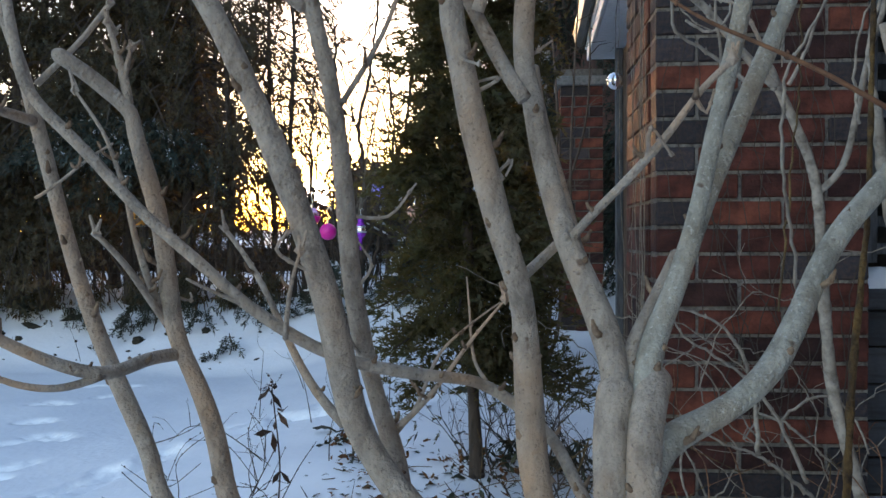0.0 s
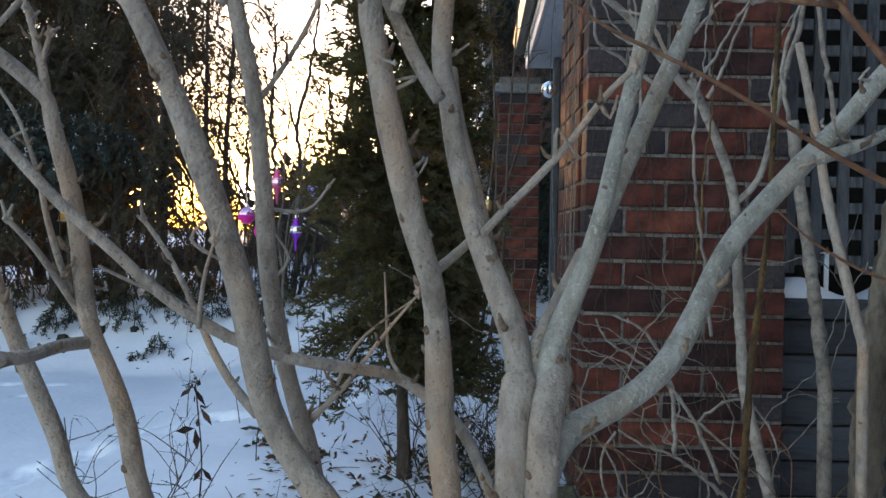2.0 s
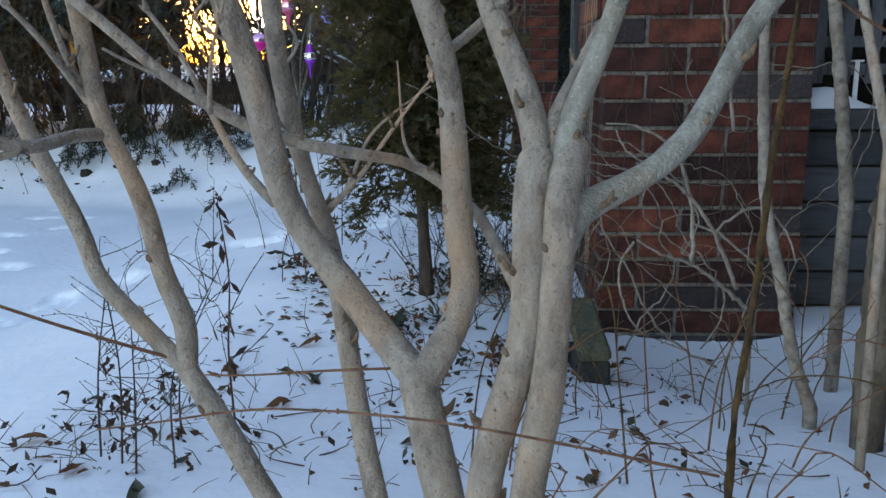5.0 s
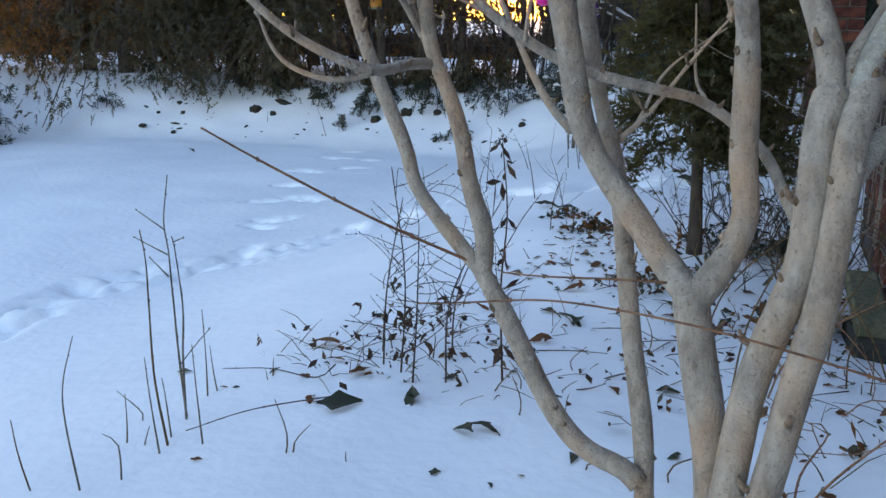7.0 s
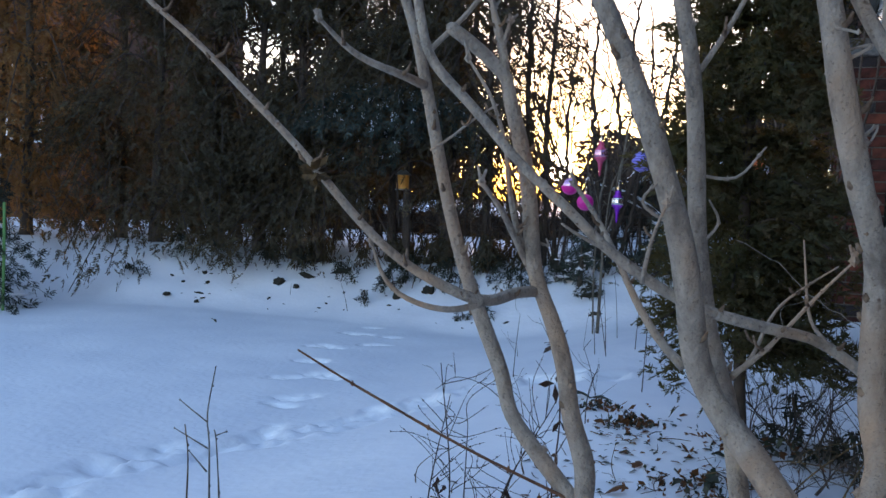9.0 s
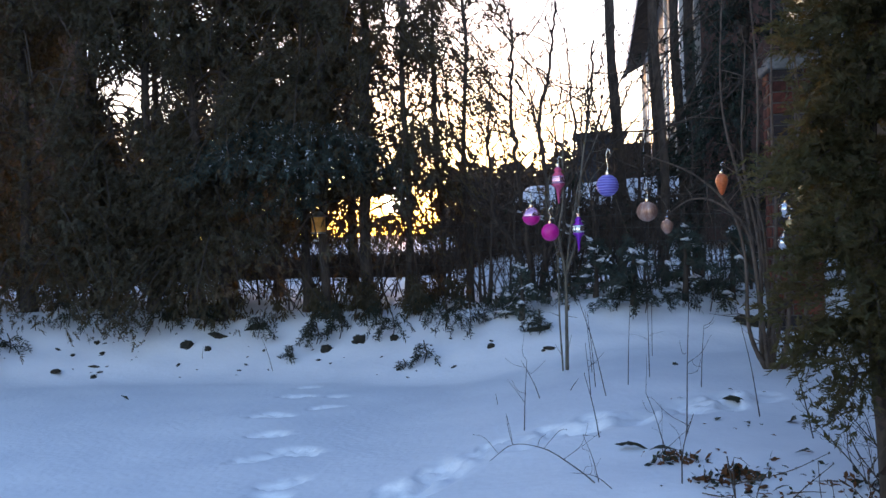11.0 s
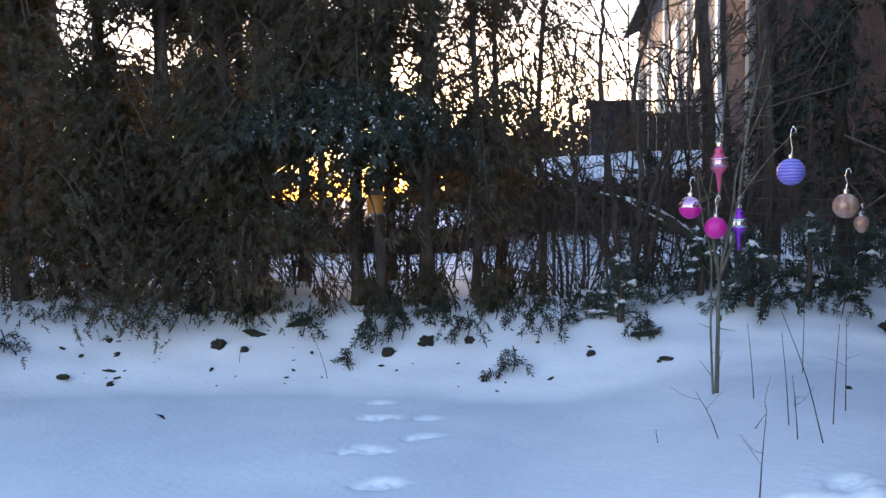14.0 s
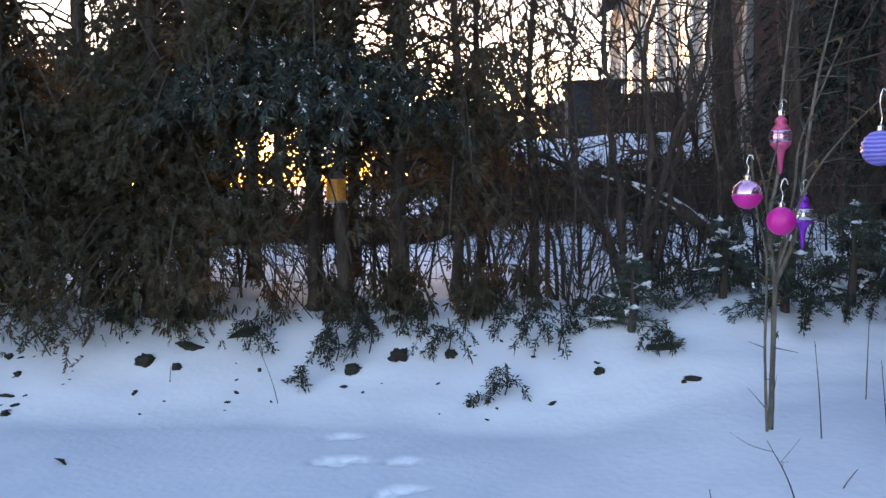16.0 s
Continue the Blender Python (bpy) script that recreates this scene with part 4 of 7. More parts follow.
base = np.array((0.2, 0.58, 0.0))
shrub = thing("shrub", "pale grey-barked leafless shrub with many forking stems", "shrub", tuple(base))
for k, (r0, r1, pts) in SHRUB_STEMS.items():
    g = Geo()
    p = ease(smooth_path(pts, 0.008) - base, 7)
    if k in ("e", "d0", "g0", "h0"):
        foot = p[0] + np.array((0.0, 0.01, 0.0))
        p = np.vstack([smooth_path([(foot[0] * 0.5, foot[1] * 0.5 - 0.01, -0.03), (foot[0] * 0.8, foot[1] * 0.8, foot[2] * 0.45), tuple(p[0])], 0.012)[:-1], p])
    n = len(p)
    r = np.linspace(r0, r1, n) * (0.62 if k in ("g", "g2", "h", "h1", "hf", "r", "r2", "g0", "h0") else 0.7)
    wave = np.interp(np.arange(n), np.arange(0, n + 8, 6), 1 + 0.05 * rng.standard_normal(len(np.arange(0, n + 8, 6))))
    tip = (p[-1] - p[-2]) / np.linalg.norm(p[-1] - p[-2])
    ends = np.vstack([p, [p[-1] + tip * r[-1] * s for s in (0.4, 0.75, 0.95)]])
    g.tube(ends, np.concatenate([r * wave[:n], r[-1] * np.array((0.9, 0.6, 0.2))]), 14, 0.006, rng)
    if k in ("h", "h1", "r", "r2", "g", "f", "k", "e", "d", "b", "dl", "er", "fr"):
        shoots = Geo()
        for i in range(n // 2, n - 3, 7):
            if rng.random() < 0.65:
                d = rng.standard_normal(3) * np.array((1, 0.6, 0.7)) + np.array((0, 0, 0.5))
                d = d / np.linalg.norm(d) * (0.012 + 0.045 * rng.random() ** 2)
                q = smooth_path([p[i], p[i] + d * 0.5 + rng.standard_normal(3) * 0.008, p[i] + d], 0.008)
                shoots.tube(q, np.linspace(0.0015, 0.0008, len(q)), 5, 0.08, rng)
                for b in q[3::4]:
                    shoots.knob(b, 0.0019, rng, 1.5)
        if shoots.n:
            shoots.ob("side_shoot", "bark", shrub, stuff=True)
    for i in range(8, n - 4, 6):
        if rng.random() < 0.55:
            a = rng.random() * 6.28
            side = np.array((math.cos(a), math.sin(a) * 0.8 - 0.3, 0.25))
            g.knob(p[i] + side / np.linalg.norm(side) * r[i] * 0.92, r[i] * (0.2 + 0.2 * rng.random()) + 0.001, rng, 1.2)
    stem = g.ob("stem", "bark_lichen" if k in ("r", "r2", "h", "h1") else "bark", shrub, smooth=True)
    spurs = Geo()
    for i in range(5, n - 3, 7):
        a = rng.random() * 6.28
        for flip in ((0.0, math.pi) if r0 < 0.008 else (0.0,)):
            if rng.random() < (0.7 if r0 > 0.008 else 0.8):
                side = np.array((math.cos(a + flip), 0.45 * math.sin(a + flip) - 0.25, 0.0))
                side /= np.linalg.norm(side)
                at = p[i] + side * r[i] * 0.8
                reach = 0.004 + 0.009 * rng.random() ** 2
                spurs.tube([at, at + side * reach * 0.5 + np.array((0, 0, reach * 0.3)), at + side * reach * 0.8 + np.array((0, 0, reach * 0.9))], [r[i] * 0.2 + 0.0012, r[i] * 0.14 + 0.001, 0.0008], 6, 0.1, rng)
                if rng.random() < 0.5:
                    spurs.knob(p[i + 2] + np.array((math.cos(a + 1.3) * 0.75, -0.62, 0.0)) * r[i], r[i] * 0.28 + 0.0006, rng, 1.5)
    if spurs.n:
        spurs.ob("spur", "bud_scar", stem, "brown buds and leaf scars", smooth=True, stuff=True)
    if r0 < 0.0075 and k not in ("u6", "u7", "u9", "u10"):
        g = Geo()
        g.knob(p[-1], 0.004, rng, 1.8)
        for _ in range(3):
            g.tube([p[-1], p[-1] + rng.standard_normal(3) * 0.003 + np.array((0, 0, 0.007))], [0.0018, 0.0009], 5)
        g.ob("bud", "brown_leaf" if k == "p" else "bark", stem)

# dried seed head caught on a branch
g = Geo()
c = np.array((-0.185, 0.515, 0.708)) - base
for _ in range(26):
    d = rng.standard_normal(3)
    d /= np.linalg.norm(d)
    g.sprays([c + d * 0.002], [d], 0.013, rng, 0.2, 1, 0.5)
g.ob("seed_head", "stalk", shrub, "dry tan seed head")

TITLES = {
    "s": ("slender_tree", "slender pale grey leafless stem beside the brick pier", 3), "s2": None,
    "v": ("dry_stalk", "tall ochre-brown dry stalk in front of the pier", 1), "o": ("old_trunk", "rough brown-barked leaning trunk before the lattice", 2),
    "o2": ("young_tree", "smooth grey young tree leaning before the lattice", 1), "w1": ("dry_vine", "pale dry forking vine in front of the brick pier", 1),
    "y1": ("dry_vine", "thin pale leafless twigs tangled before the brick pier", 1),
    "o3": ("wooden_post", "weathered grey post leaning on the ledge", 1),
}
for k, (m, r0, r1, pts) in OTHER_STEMS.items():
    if k in ("s2", "t2", "t5", "rt2", "w2", "w3", "w4", "w5", "w6", "y2", "y3", "y4", "y5", "z1", "z3", "z4", "z5", "z6", "z7", "z8", "z9"):
        continue
    title = TITLES.get(k, ("red_twig", "thin reddish-brown shrub twig with paired buds", 1))
    own = thing(title[0], title[1], "twig" if title[0] == "red_twig" else "stem", pts[0])
    group = [k] + {"s": ["s2"], "t1": ["t2", "t5"], "rt1": ["rt2"], "y1": ["y2", "y3", "y4", "y5", "z1", "z3", "z4", "z5", "z6", "z7", "z8", "z9"], "w1": ["w2", "w3", "w4", "w5", "w6"]}.get(k, [])
    for kk in group:
        mm, q0, q1, qq = OTHER_STEMS[kk]
        g = Geo()
        p = ease(smooth_path(qq, 0.014) - np.array(pts[0]), 6)
        if k in ("w1", "y1"):
            p[1:-1] += rng.standard_normal((len(p) - 2, 3)) * 0.0011
        if k in ("s", "v", "o", "o2", "o3", "w1") and kk == k:
            p = np.vstack([[(p[0][0] + 0.01, p[0][1] + 0.01, -pts[0][2] - 0.12)], p])
        r = np.linspace(q0, q1, len(p)) * {"o": 0.9, "v": 0.62, "w1": 0.62, "s": 0.7, "rt1": 0.7, "tw_m2": 0.7, "t1": 0.85, "t3": 0.85}.get(k, 0.75)
        g.tube(p, r, 9 if k == "o" else 8, 0.15 if k == "v" else 0.07 if k in ("o", "o3") else 0.05, rng)
        for i in range(5, len(p) - 2, 6):
            for s in (-1, 1):
                g.knob(p[i] + np.array((0.0, -0.2 * r[i], s * r[i] * 1.0)), r[i] * 0.75 + 0.0006, rng, 1.6)
        g.ob("branch", mm if kk != "o2" else "bark", own, smooth=True)

# tangle of dry vines on and before the pier
for i in range(10):
    x, z = 0.5 + rng.random() * 0.55, 0.0 + rng.random() * 0.25
    y = 2.2 - rng.random() * 0.35
    d = np.array((rng.standard_normal() * 0.4, 0.0, 1.0))
    pts = [np.array((x, y, z if i % 2 else 0.0))]
    for s in range(9):
        d = d + np.array((rng.standard_normal() * 0.55, rng.standard_normal() * 0.15, rng.standard_normal() * 0.35 + 0.05))
        d /= np.linalg.norm(d)
        q = pts[-1] + d * 0.085
        q[1] = min(q[1], 2.262)
        q[2] = max(q[2], 0.01)
        pts.append(q)
    own = thing("dry_vine", "thin pale dry vine twisting over the brick pier", "vine", tuple(pts[0]), "vines on the pier")
    g = Geo()
    p = smooth_path(pts, 0.022) - pts[0]
    p[1:] += rng.standard_normal((len(p) - 1, 3)) * np.array((0.0028, 0.001, 0.0028))
    r0 = 0.0014 + 0.0026 * rng.random() ** 2
    g.tube(p, np.linspace(r0, 0.0009, len(p)), 6, 0.06, rng)
    for b in p[2::3]:
        g.knob(b, r0 * 1.3, rng, 1.3)
    main = g.ob("runner", "vine", own, smooth=True)
    g = Geo()
    for _ in range(4):
        a = p[rng.integers(len(p))]
        e = [a]
        d = rng.standard_normal(3) * np.array((1, 0.25, 1))
        for s in range(4):
            d = d + rng.standard_normal(3) * np.array((0.5, 0.15, 0.5))
            nx = e[-1] + d / np.linalg.norm(d) * 0.035
            nx[1] = min(nx[1], 2.262 - pts[0][1])
            e.append(nx)
        g.tube(smooth_path(e, 0.015), np.linspace(r0 * 0.5, 0.0006, len(smooth_path(e, 0.015))), 5, 0.05, rng)
    g.ob("side_shoot", "vine", own, smooth=True, stuff=True)
for i in range(24):
    # thin upright creeper threads clinging to the faces
    x = 0.55 + rng.random() * 0.5
    side = i % 3 == 0
    pts = [np.array((0.528, 2.3 + rng.random() * 0.45, 0.1)) if side else np.array((x, 2.266, 0.05 + rng.random() * 0.3))]
    for s in range(12):
        step = np.array((0, rng.standard_normal() * 0.03, 0.13)) if side else np.array((rng.standard_normal() * 0.03, 0, 0.13))
        pts.append(pts[-1] + step)
    own = thing("creeper", "hair-thin dry creeper climbing the bricks", "vine", tuple(pts[0]), "creepers on the bricks")
    g = Geo()
    p = smooth_path(pts, 0.035) - pts[0]
    p[1:] += rng.standard_normal((len(p) - 1, 3)) * (np.array((0, 0.0035, 0.003)) if side else np.array((0.0035, 0, 0.003)))
    g.tube(p, np.linspace(0.0016, 0.0007, len(p)), 5)
    for _ in range(5):
        a = p[rng.integers(len(p))]
        d = rng.standard_normal(3) * 0.05
        d[0 if side else 1] = -abs(d[0 if side else 1]) * 0.4
        g.tube([a, a + d], [0.0009, 0.0005], 4)
    g.ob("thread", "dark_bark" if i % 3 else "vine", own)


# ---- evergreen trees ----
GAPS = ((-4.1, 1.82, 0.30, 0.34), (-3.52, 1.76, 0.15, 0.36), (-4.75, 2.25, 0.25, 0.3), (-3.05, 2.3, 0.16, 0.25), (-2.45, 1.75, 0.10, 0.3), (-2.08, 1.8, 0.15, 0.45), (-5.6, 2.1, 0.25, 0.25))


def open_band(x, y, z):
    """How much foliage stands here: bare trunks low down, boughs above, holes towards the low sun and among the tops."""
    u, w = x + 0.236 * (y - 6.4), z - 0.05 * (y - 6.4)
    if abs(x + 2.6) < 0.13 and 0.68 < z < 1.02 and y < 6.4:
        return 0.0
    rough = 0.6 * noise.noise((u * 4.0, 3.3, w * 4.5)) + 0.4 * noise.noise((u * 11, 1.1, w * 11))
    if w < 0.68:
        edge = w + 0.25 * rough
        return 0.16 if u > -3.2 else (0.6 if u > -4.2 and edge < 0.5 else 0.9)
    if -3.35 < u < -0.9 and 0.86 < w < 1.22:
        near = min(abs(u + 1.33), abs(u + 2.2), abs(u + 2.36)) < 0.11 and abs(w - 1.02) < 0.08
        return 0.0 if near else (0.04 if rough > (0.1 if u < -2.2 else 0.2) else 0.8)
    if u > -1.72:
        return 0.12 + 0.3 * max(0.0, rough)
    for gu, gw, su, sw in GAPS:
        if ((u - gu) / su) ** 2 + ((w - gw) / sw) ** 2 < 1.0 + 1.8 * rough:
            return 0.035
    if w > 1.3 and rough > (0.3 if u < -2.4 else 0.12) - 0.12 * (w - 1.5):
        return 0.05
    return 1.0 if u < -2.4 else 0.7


def evergreen(x, y, height, radius, low, seed, limbs=46, trunk_r=0.05, leaf="thuja_dark", lean=0.0, title="", spray=0.085, fill=5, thin=True, skirt=1.0, droop=0.5, leaves=5, bark_m="dark_bark", narrow=0.17, hang=-0.55):
    """A conifer with a tapered trunk, drooping limbs and a crown of separate fans of foliage."""
    r = np.random.default_rng(seed)
    z0 = ground_z(x, y)
    tree = thing("evergreen_tree", title or "dark evergreen tree with a bare lower trunk", "tree", (x, y, z0 - 0.03), "trees along the bank")
    g = Geo()
    k = 9
    path = np.array([(lean * t + r.standard_normal() * 0.015, r.standard_normal() * 0.015, height * t) for t in np.linspace(0, 1, k)])
    path[0, :2] = 0
    path = smooth_path(path, 0.12)
    g.tube(path, trunk_r * (1 - 0.85 * np.linspace(0, 1, len(path))) * (1 + 0.5 * np.exp(-np.linspace(0, 1, len(path)) * 30)), 9, 0.05, r)
    limb_pts, limb_way = [], []
    gl = Geo()
    for i in range(limbs):
        t = low + (0.985 - low) * (i + r.random()) / limbs
        a = r.random() * 2 * np.pi
        reach = radius * (0.35 + 0.65 * (1 - (t - low) / (1 - low)) ** 0.7) * (0.7 + 0.5 * r.random()) * (skirt if t < low + 0.15 else 1.0)
        s = path[min(len(path) - 1, int(t * (len(path) - 1)))]
        out = np.array((math.cos(a), math.sin(a), 0))
        pts = [s, s + out * reach * 0.45 + np.array((0, 0, reach * 0.12)), s + out * reach + np.array((0, 0, -reach * droop))]
        p = smooth_path(pts, reach / 6)
        gl.tube(p, np.linspace(trunk_r * 0.22, 0.003, len(p)), 5)
        for q in p[1:]:
            for _ in range(fill):
                pos = q + r.standard_normal(3) * reach * 0.13
                w = pos + np.array((x, y, z0))
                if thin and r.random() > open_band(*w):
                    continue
                if w[2] < ground_z(w[0], w[1]) + (0.1 if thin else 0.02):
                    continue
                limb_pts.append(pos)
                limb_way.append(out * 0.6 + np.array((0, 0, hang)) + r.standard_normal(3) * 0.35)
    g.ob("trunk", bark_m, tree, smooth=True)
    gl.ob("limb", bark_m, tree, stuff=True)
    g = Geo()
    if limb_pts:
        g.fronds(limb_pts, limb_way, spray * (0.7 + 0.6 * r.random(len(limb_pts))), r, 0.4, leaves, narrow)
        g.ob("crown", leaf, tree, "dark green drooping foliage")
    return tree


HEDGE = [(-4.46, 6.35, 0.055), (-4.03, 6.38, 0.05), (-3.64, 6.33, 0.06), (-3.40, 6.33, 0.052), (-2.764, 6.4, 0.04), (-2.30, 6.42, 0.05), (-2.0, 6.45, 0.032)]
for i, (x, y, tr) in enumerate(HEDGE):
    evergreen(x, y, 4.6 - 0.2 * (i % 3), 0.75, 0.07 if x < -3.3 else 0.16, 20 + i, limbs=100, trunk_r=tr * 0.95, spray=0.06, fill=17, leaves=9)
evergreen(-1.58, 6.75, 4.2, 0.6, 0.3, 33, limbs=80, trunk_r=0.026, spray=0.06, fill=13, leaves=9)
evergreen(-1.92, 7.3, 4.4, 0.45, 0.2, 34, limbs=60, trunk_r=0.028, spray=0.07, fill=5, leaves=9, thin=False, title="thin evergreen tree with lacy foliage")
# dense trees further along and behind
for i in range(4):
    evergreen(-5.0 - i * 0.62, 6.2 + 0.3 * math.sin(i * 2.1), 4.4 + 0.3 * math.sin(i), 0.95, 0.05, 50 + i, limbs=85, fill=14, spray=0.075, leaves=8, leaf="thuja_brown" if i > 1 else "thuja_dark", title="evergreen tree with rusty brown foliage" if i > 1 else "")
for i in range(3, 8):
    evergreen(-7.7 + i * 0.7, 7.9 + 0.35 * math.sin(i * 1.7), 5.4, 0.9, 0.16 if i > 3 else 0.05, 80 + i, limbs=60, fill=9, spray=0.08, trunk_r=0.045, leaves=7)
for i, (x, y) in enumerate(((-5.3, 12.0), (-4.6, 12.3), (-4.0, 11.8), (-6.2, 12.4))):
    evergreen(x, y, 5.4, 0.75, 0.36, 100 + i, limbs=60, fill=5, spray=0.13, trunk_r=0.07, leaves=7, thin=False, droop=0.25, title="tall dark evergreen tree in the neighbouring garden")
# conifers on the far side of the sapling
for i, (x, y, h) in enumerate(((0.62, 7.6, 4.6), (1.5, 7.3, 4.8), (2.2, 7.7, 5.0), (3.0, 7.4, 4.6), (1.35, 6.8, 3.2))):
    evergreen(x, y, h, 0.8, 0.08, 110 + i, limbs=60, fill=9, spray=0.09, trunk_r=0.06, leaves=8, thin=False, leaf="spruce_deep", title="dark evergreen tree with a dense crown")
# columnar cedar beside the house corner
evergreen(0.08, 2.37, 3.4, 0.225, 0.10, 140, limbs=200, trunk_r=0.017, leaf="thuja", title="dense dark columnar cedar beside the house corner", spray=0.035, fill=27, thin=False, droop=0.15, leaves=9, skirt=1.1, narrow=0.16, hang=0.1)


def snowy(tree_at, height, radius, seed, title, dense=1.0, cover=0.45):
    """A small spruce with snow lying on its boughs."""
    r = np.random.default_rng(seed)
    x, y = tree_at
    z0 = ground_z(x, y)
    tree = thing("spruce", title, "spruce", (x, y, z0 - 0.02), "small spruces along the bank")
    g = Geo()
    g.tube([(0, 0, 0), (0.01, 0, height * 0.5), (0, 0, height)], [0.02 + 0.012 * height, 0.012 + 0.006 * height, 0.003], 7)
    g.ob("trunk", "dark_bark", tree)
    need, snow = Geo(), Geo()
    n = int((12 + 30 * height) * dense)
    ends = []
    for i in range(n):
        t = (i + r.random()) / n
        a = r.random() * 6.283
        reach = radius * (1 - t) ** 0.8 * (0.35 + 0.85 * r.random()) + 0.02
        s = np.array((0, 0, 0.04 + t * height * 0.95))
        out = np.array((math.cos(a), math.sin(a), 0))
        p = smooth_path([s, s + out * reach * 0.5 + np.array((0, 0, 0.03 * reach)), s + out * reach - np.array((0, 0, 0.28 * reach))], max(0.03, reach / 5))
        need.tube(p, np.linspace(0.006, 0.002, len(p)), 4)
        pos = np.repeat(p[1:], 5, axis=0) + r.standard_normal((5 * (len(p) - 1), 3)) * 0.014
        way = np.tile(out * 0.8, (len(pos), 1)) + r.standard_normal((len(pos), 3)) * 0.5
        need.sprays(pos, way, 0.034 + 0.016 * height, r, 0.3, 5, 0.14)
        ends.append(p[-1])
        if r.random() < cover:
            c = p[len(p) // 2] + np.array((0, 0, 0.018))
            bits = c + r.standard_normal((7, 3)) * np.array((reach * 0.22, reach * 0.22, 0.006))
            snow.sprays(bits[:4], r.standard_normal((4, 3)) * np.array((1, 1, 0.2)), (0.02 + 0.02 * height) * (0.5 + r.random(4)), r, 0.2, 2, 0.7)
            m = 9
            ring = [c + out * math.cos(b) * reach * 0.22 * (0.4 + 1.0 * r.random()) + np.cross(out, (0, 0, 1)) * math.sin(b) * (0.02 + 0.02 * height) * (0.4 + 1.1 * r.random()) + np.array((0, 0, 0.02 * r.standard_normal() * reach)) for b in np.linspace(0, 6.283, m, endpoint=False)]
            top = c + np.array((0, 0, 0.012 + 0.012 * r.random()))
            bot = c - np.array((0, 0, 0.01))
            snow.add(ring + [top, bot], [(j, (j + 1) % m, m) for j in range(m)] + [((j + 1) % m, j, m + 1) for j in range(m)])
    need.ob("bough", "spruce_deep" if height > 1.2 else "spruce", tree, "dark blue-green needled boughs")
    if snow.n:
        snow.ob("snow_cap", "snow", tree, "patches of snow", smooth=True, stuff=True)
    return tree, ends


def seedling(x, y, height, radius, seed):
    """A low evergreen seedling: a bent stem with fronds that hang down on to the snow."""
    r = np.random.default_rng(seed)
    z0 = ground_z(x, y)
    own = thing("evergreen_seedling", "small drooping dark evergreen seedling in the snow", "seedling", (x, y, z0 - 0.02), "seedlings along the bank")
    g = Geo()
    g.tube(smooth_path([(0, 0, 0), (0.02, 0.0, height * 0.5), (0.01, -0.02, height)], 0.02), 0.004, 5)
    g.ob("stem", "dark_bark", own)
    for k in range(3 + int(radius * 28)):
        a, reach, top = r.random() * 6.283, radius * (0.5 + 0.7 * r.random()), height * (0.45 + 0.6 * r.random())
        out = np.array((math.cos(a), math.sin(a), 0))
        p = smooth_path([(0.01, 0, top * 0.8), tuple(out * reach * 0.4 + np.array((0, 0, top))), tuple(out * reach * 0.8 + np.array((0, 0, top * 0.62))), tuple(out * reach + np.array((0, 0, max(0.012, top * 0.25))))], 0.012)
        g = Geo()
        g.tube(p, np.linspace(0.0022, 0.001, len(p)), 4)
        q = np.repeat(p[2:], 2, axis=0)
        side = np.cross(out, (0, 0, 1)) * np.where(np.arange(len(q)) % 2, 1, -1)[:, None]
        q = q + side * 0.006 + r.standard_normal(q.shape) * 0.004
        q[:, 2] = np.maximum(q[:, 2], 0.03)
        g.sprays(q, side + out * 0.7 + np.array((0, 0, -0.7)) + r.standard_normal(q.shape) * 0.2, 0.024 + 0.012 * r.random(len(q)), r, 0.5, 2, 0.24)
        g.ob("frond", "seedling", own, stuff=True)


for i, (x, y, h, rad) in enumerate(((-1.74, 5.67, 0.17, 0.11), (-1.87, 5.63, 0.08, 0.07), (-1.12, 6.02, 0.36, 0.26), (-1.48, 5.95, 0.26, 0.2), (-2.02, 5.96, 0.2, 0.16), (-2.5, 6.08, 0.26, 0.18), (-2.72, 5.8, 0.12, 0.09), (-0.37, 6.1, 0.45, 0.34), (-0.02, 6.2, 0.5, 0.36), (-0.62, 6.3, 0.4, 0.3), (0.3, 6.3, 0.5, 0.36), (-0.8, 7.6, 1.0, 0.5), (-3.8, 6.1, 0.22, 0.2), (-4.2, 6.0, 0.22, 0.2), (-4.75, 5.62, 0.16, 0.14))):
    if h < 0.3:
        seedling(x, y, h, rad, 200 + i)
    else:
        snowy((x, y), h, rad, 200 + i, "young spruce with snow lying on its boughs", 1.0, 0.3)
for i, (x, y, h, rad) in enumerate(((-1.32, 6.1, 0.24, 0.2), (-0.95, 6.2, 0.27, 0.22), (-1.66, 6.05, 0.2, 0.16), (-1.0, 5.85, 0.16, 0.12), (-0.3, 6.0, 0.26, 0.22), (0.12, 6.05, 0.25, 0.2), (-2.42, 6.02, 0.22, 0.15), (-2.58, 5.98, 0.18, 0.12), (-1.86, 6.12, 0.18, 0.16), (-2.15, 6.12, 0.18, 0.14), (-3.05, 6.05, 0.18, 0.15), (-3.5, 6.12, 0.2, 0.16), (-4.5, 5.95, 0.2, 0.16))):
    seedling(x, y, h, rad, 250 + i)
xmas, ends = snowy((-5.3, 4.5), 1.35, 0.75, 230, "snowy young spruce hung with red balls", 2.8, 0.42)
tagged(xmas, "snow-laden young spruce hung with red ornament balls", "spruce")
r9 = np.random.default_rng(9)
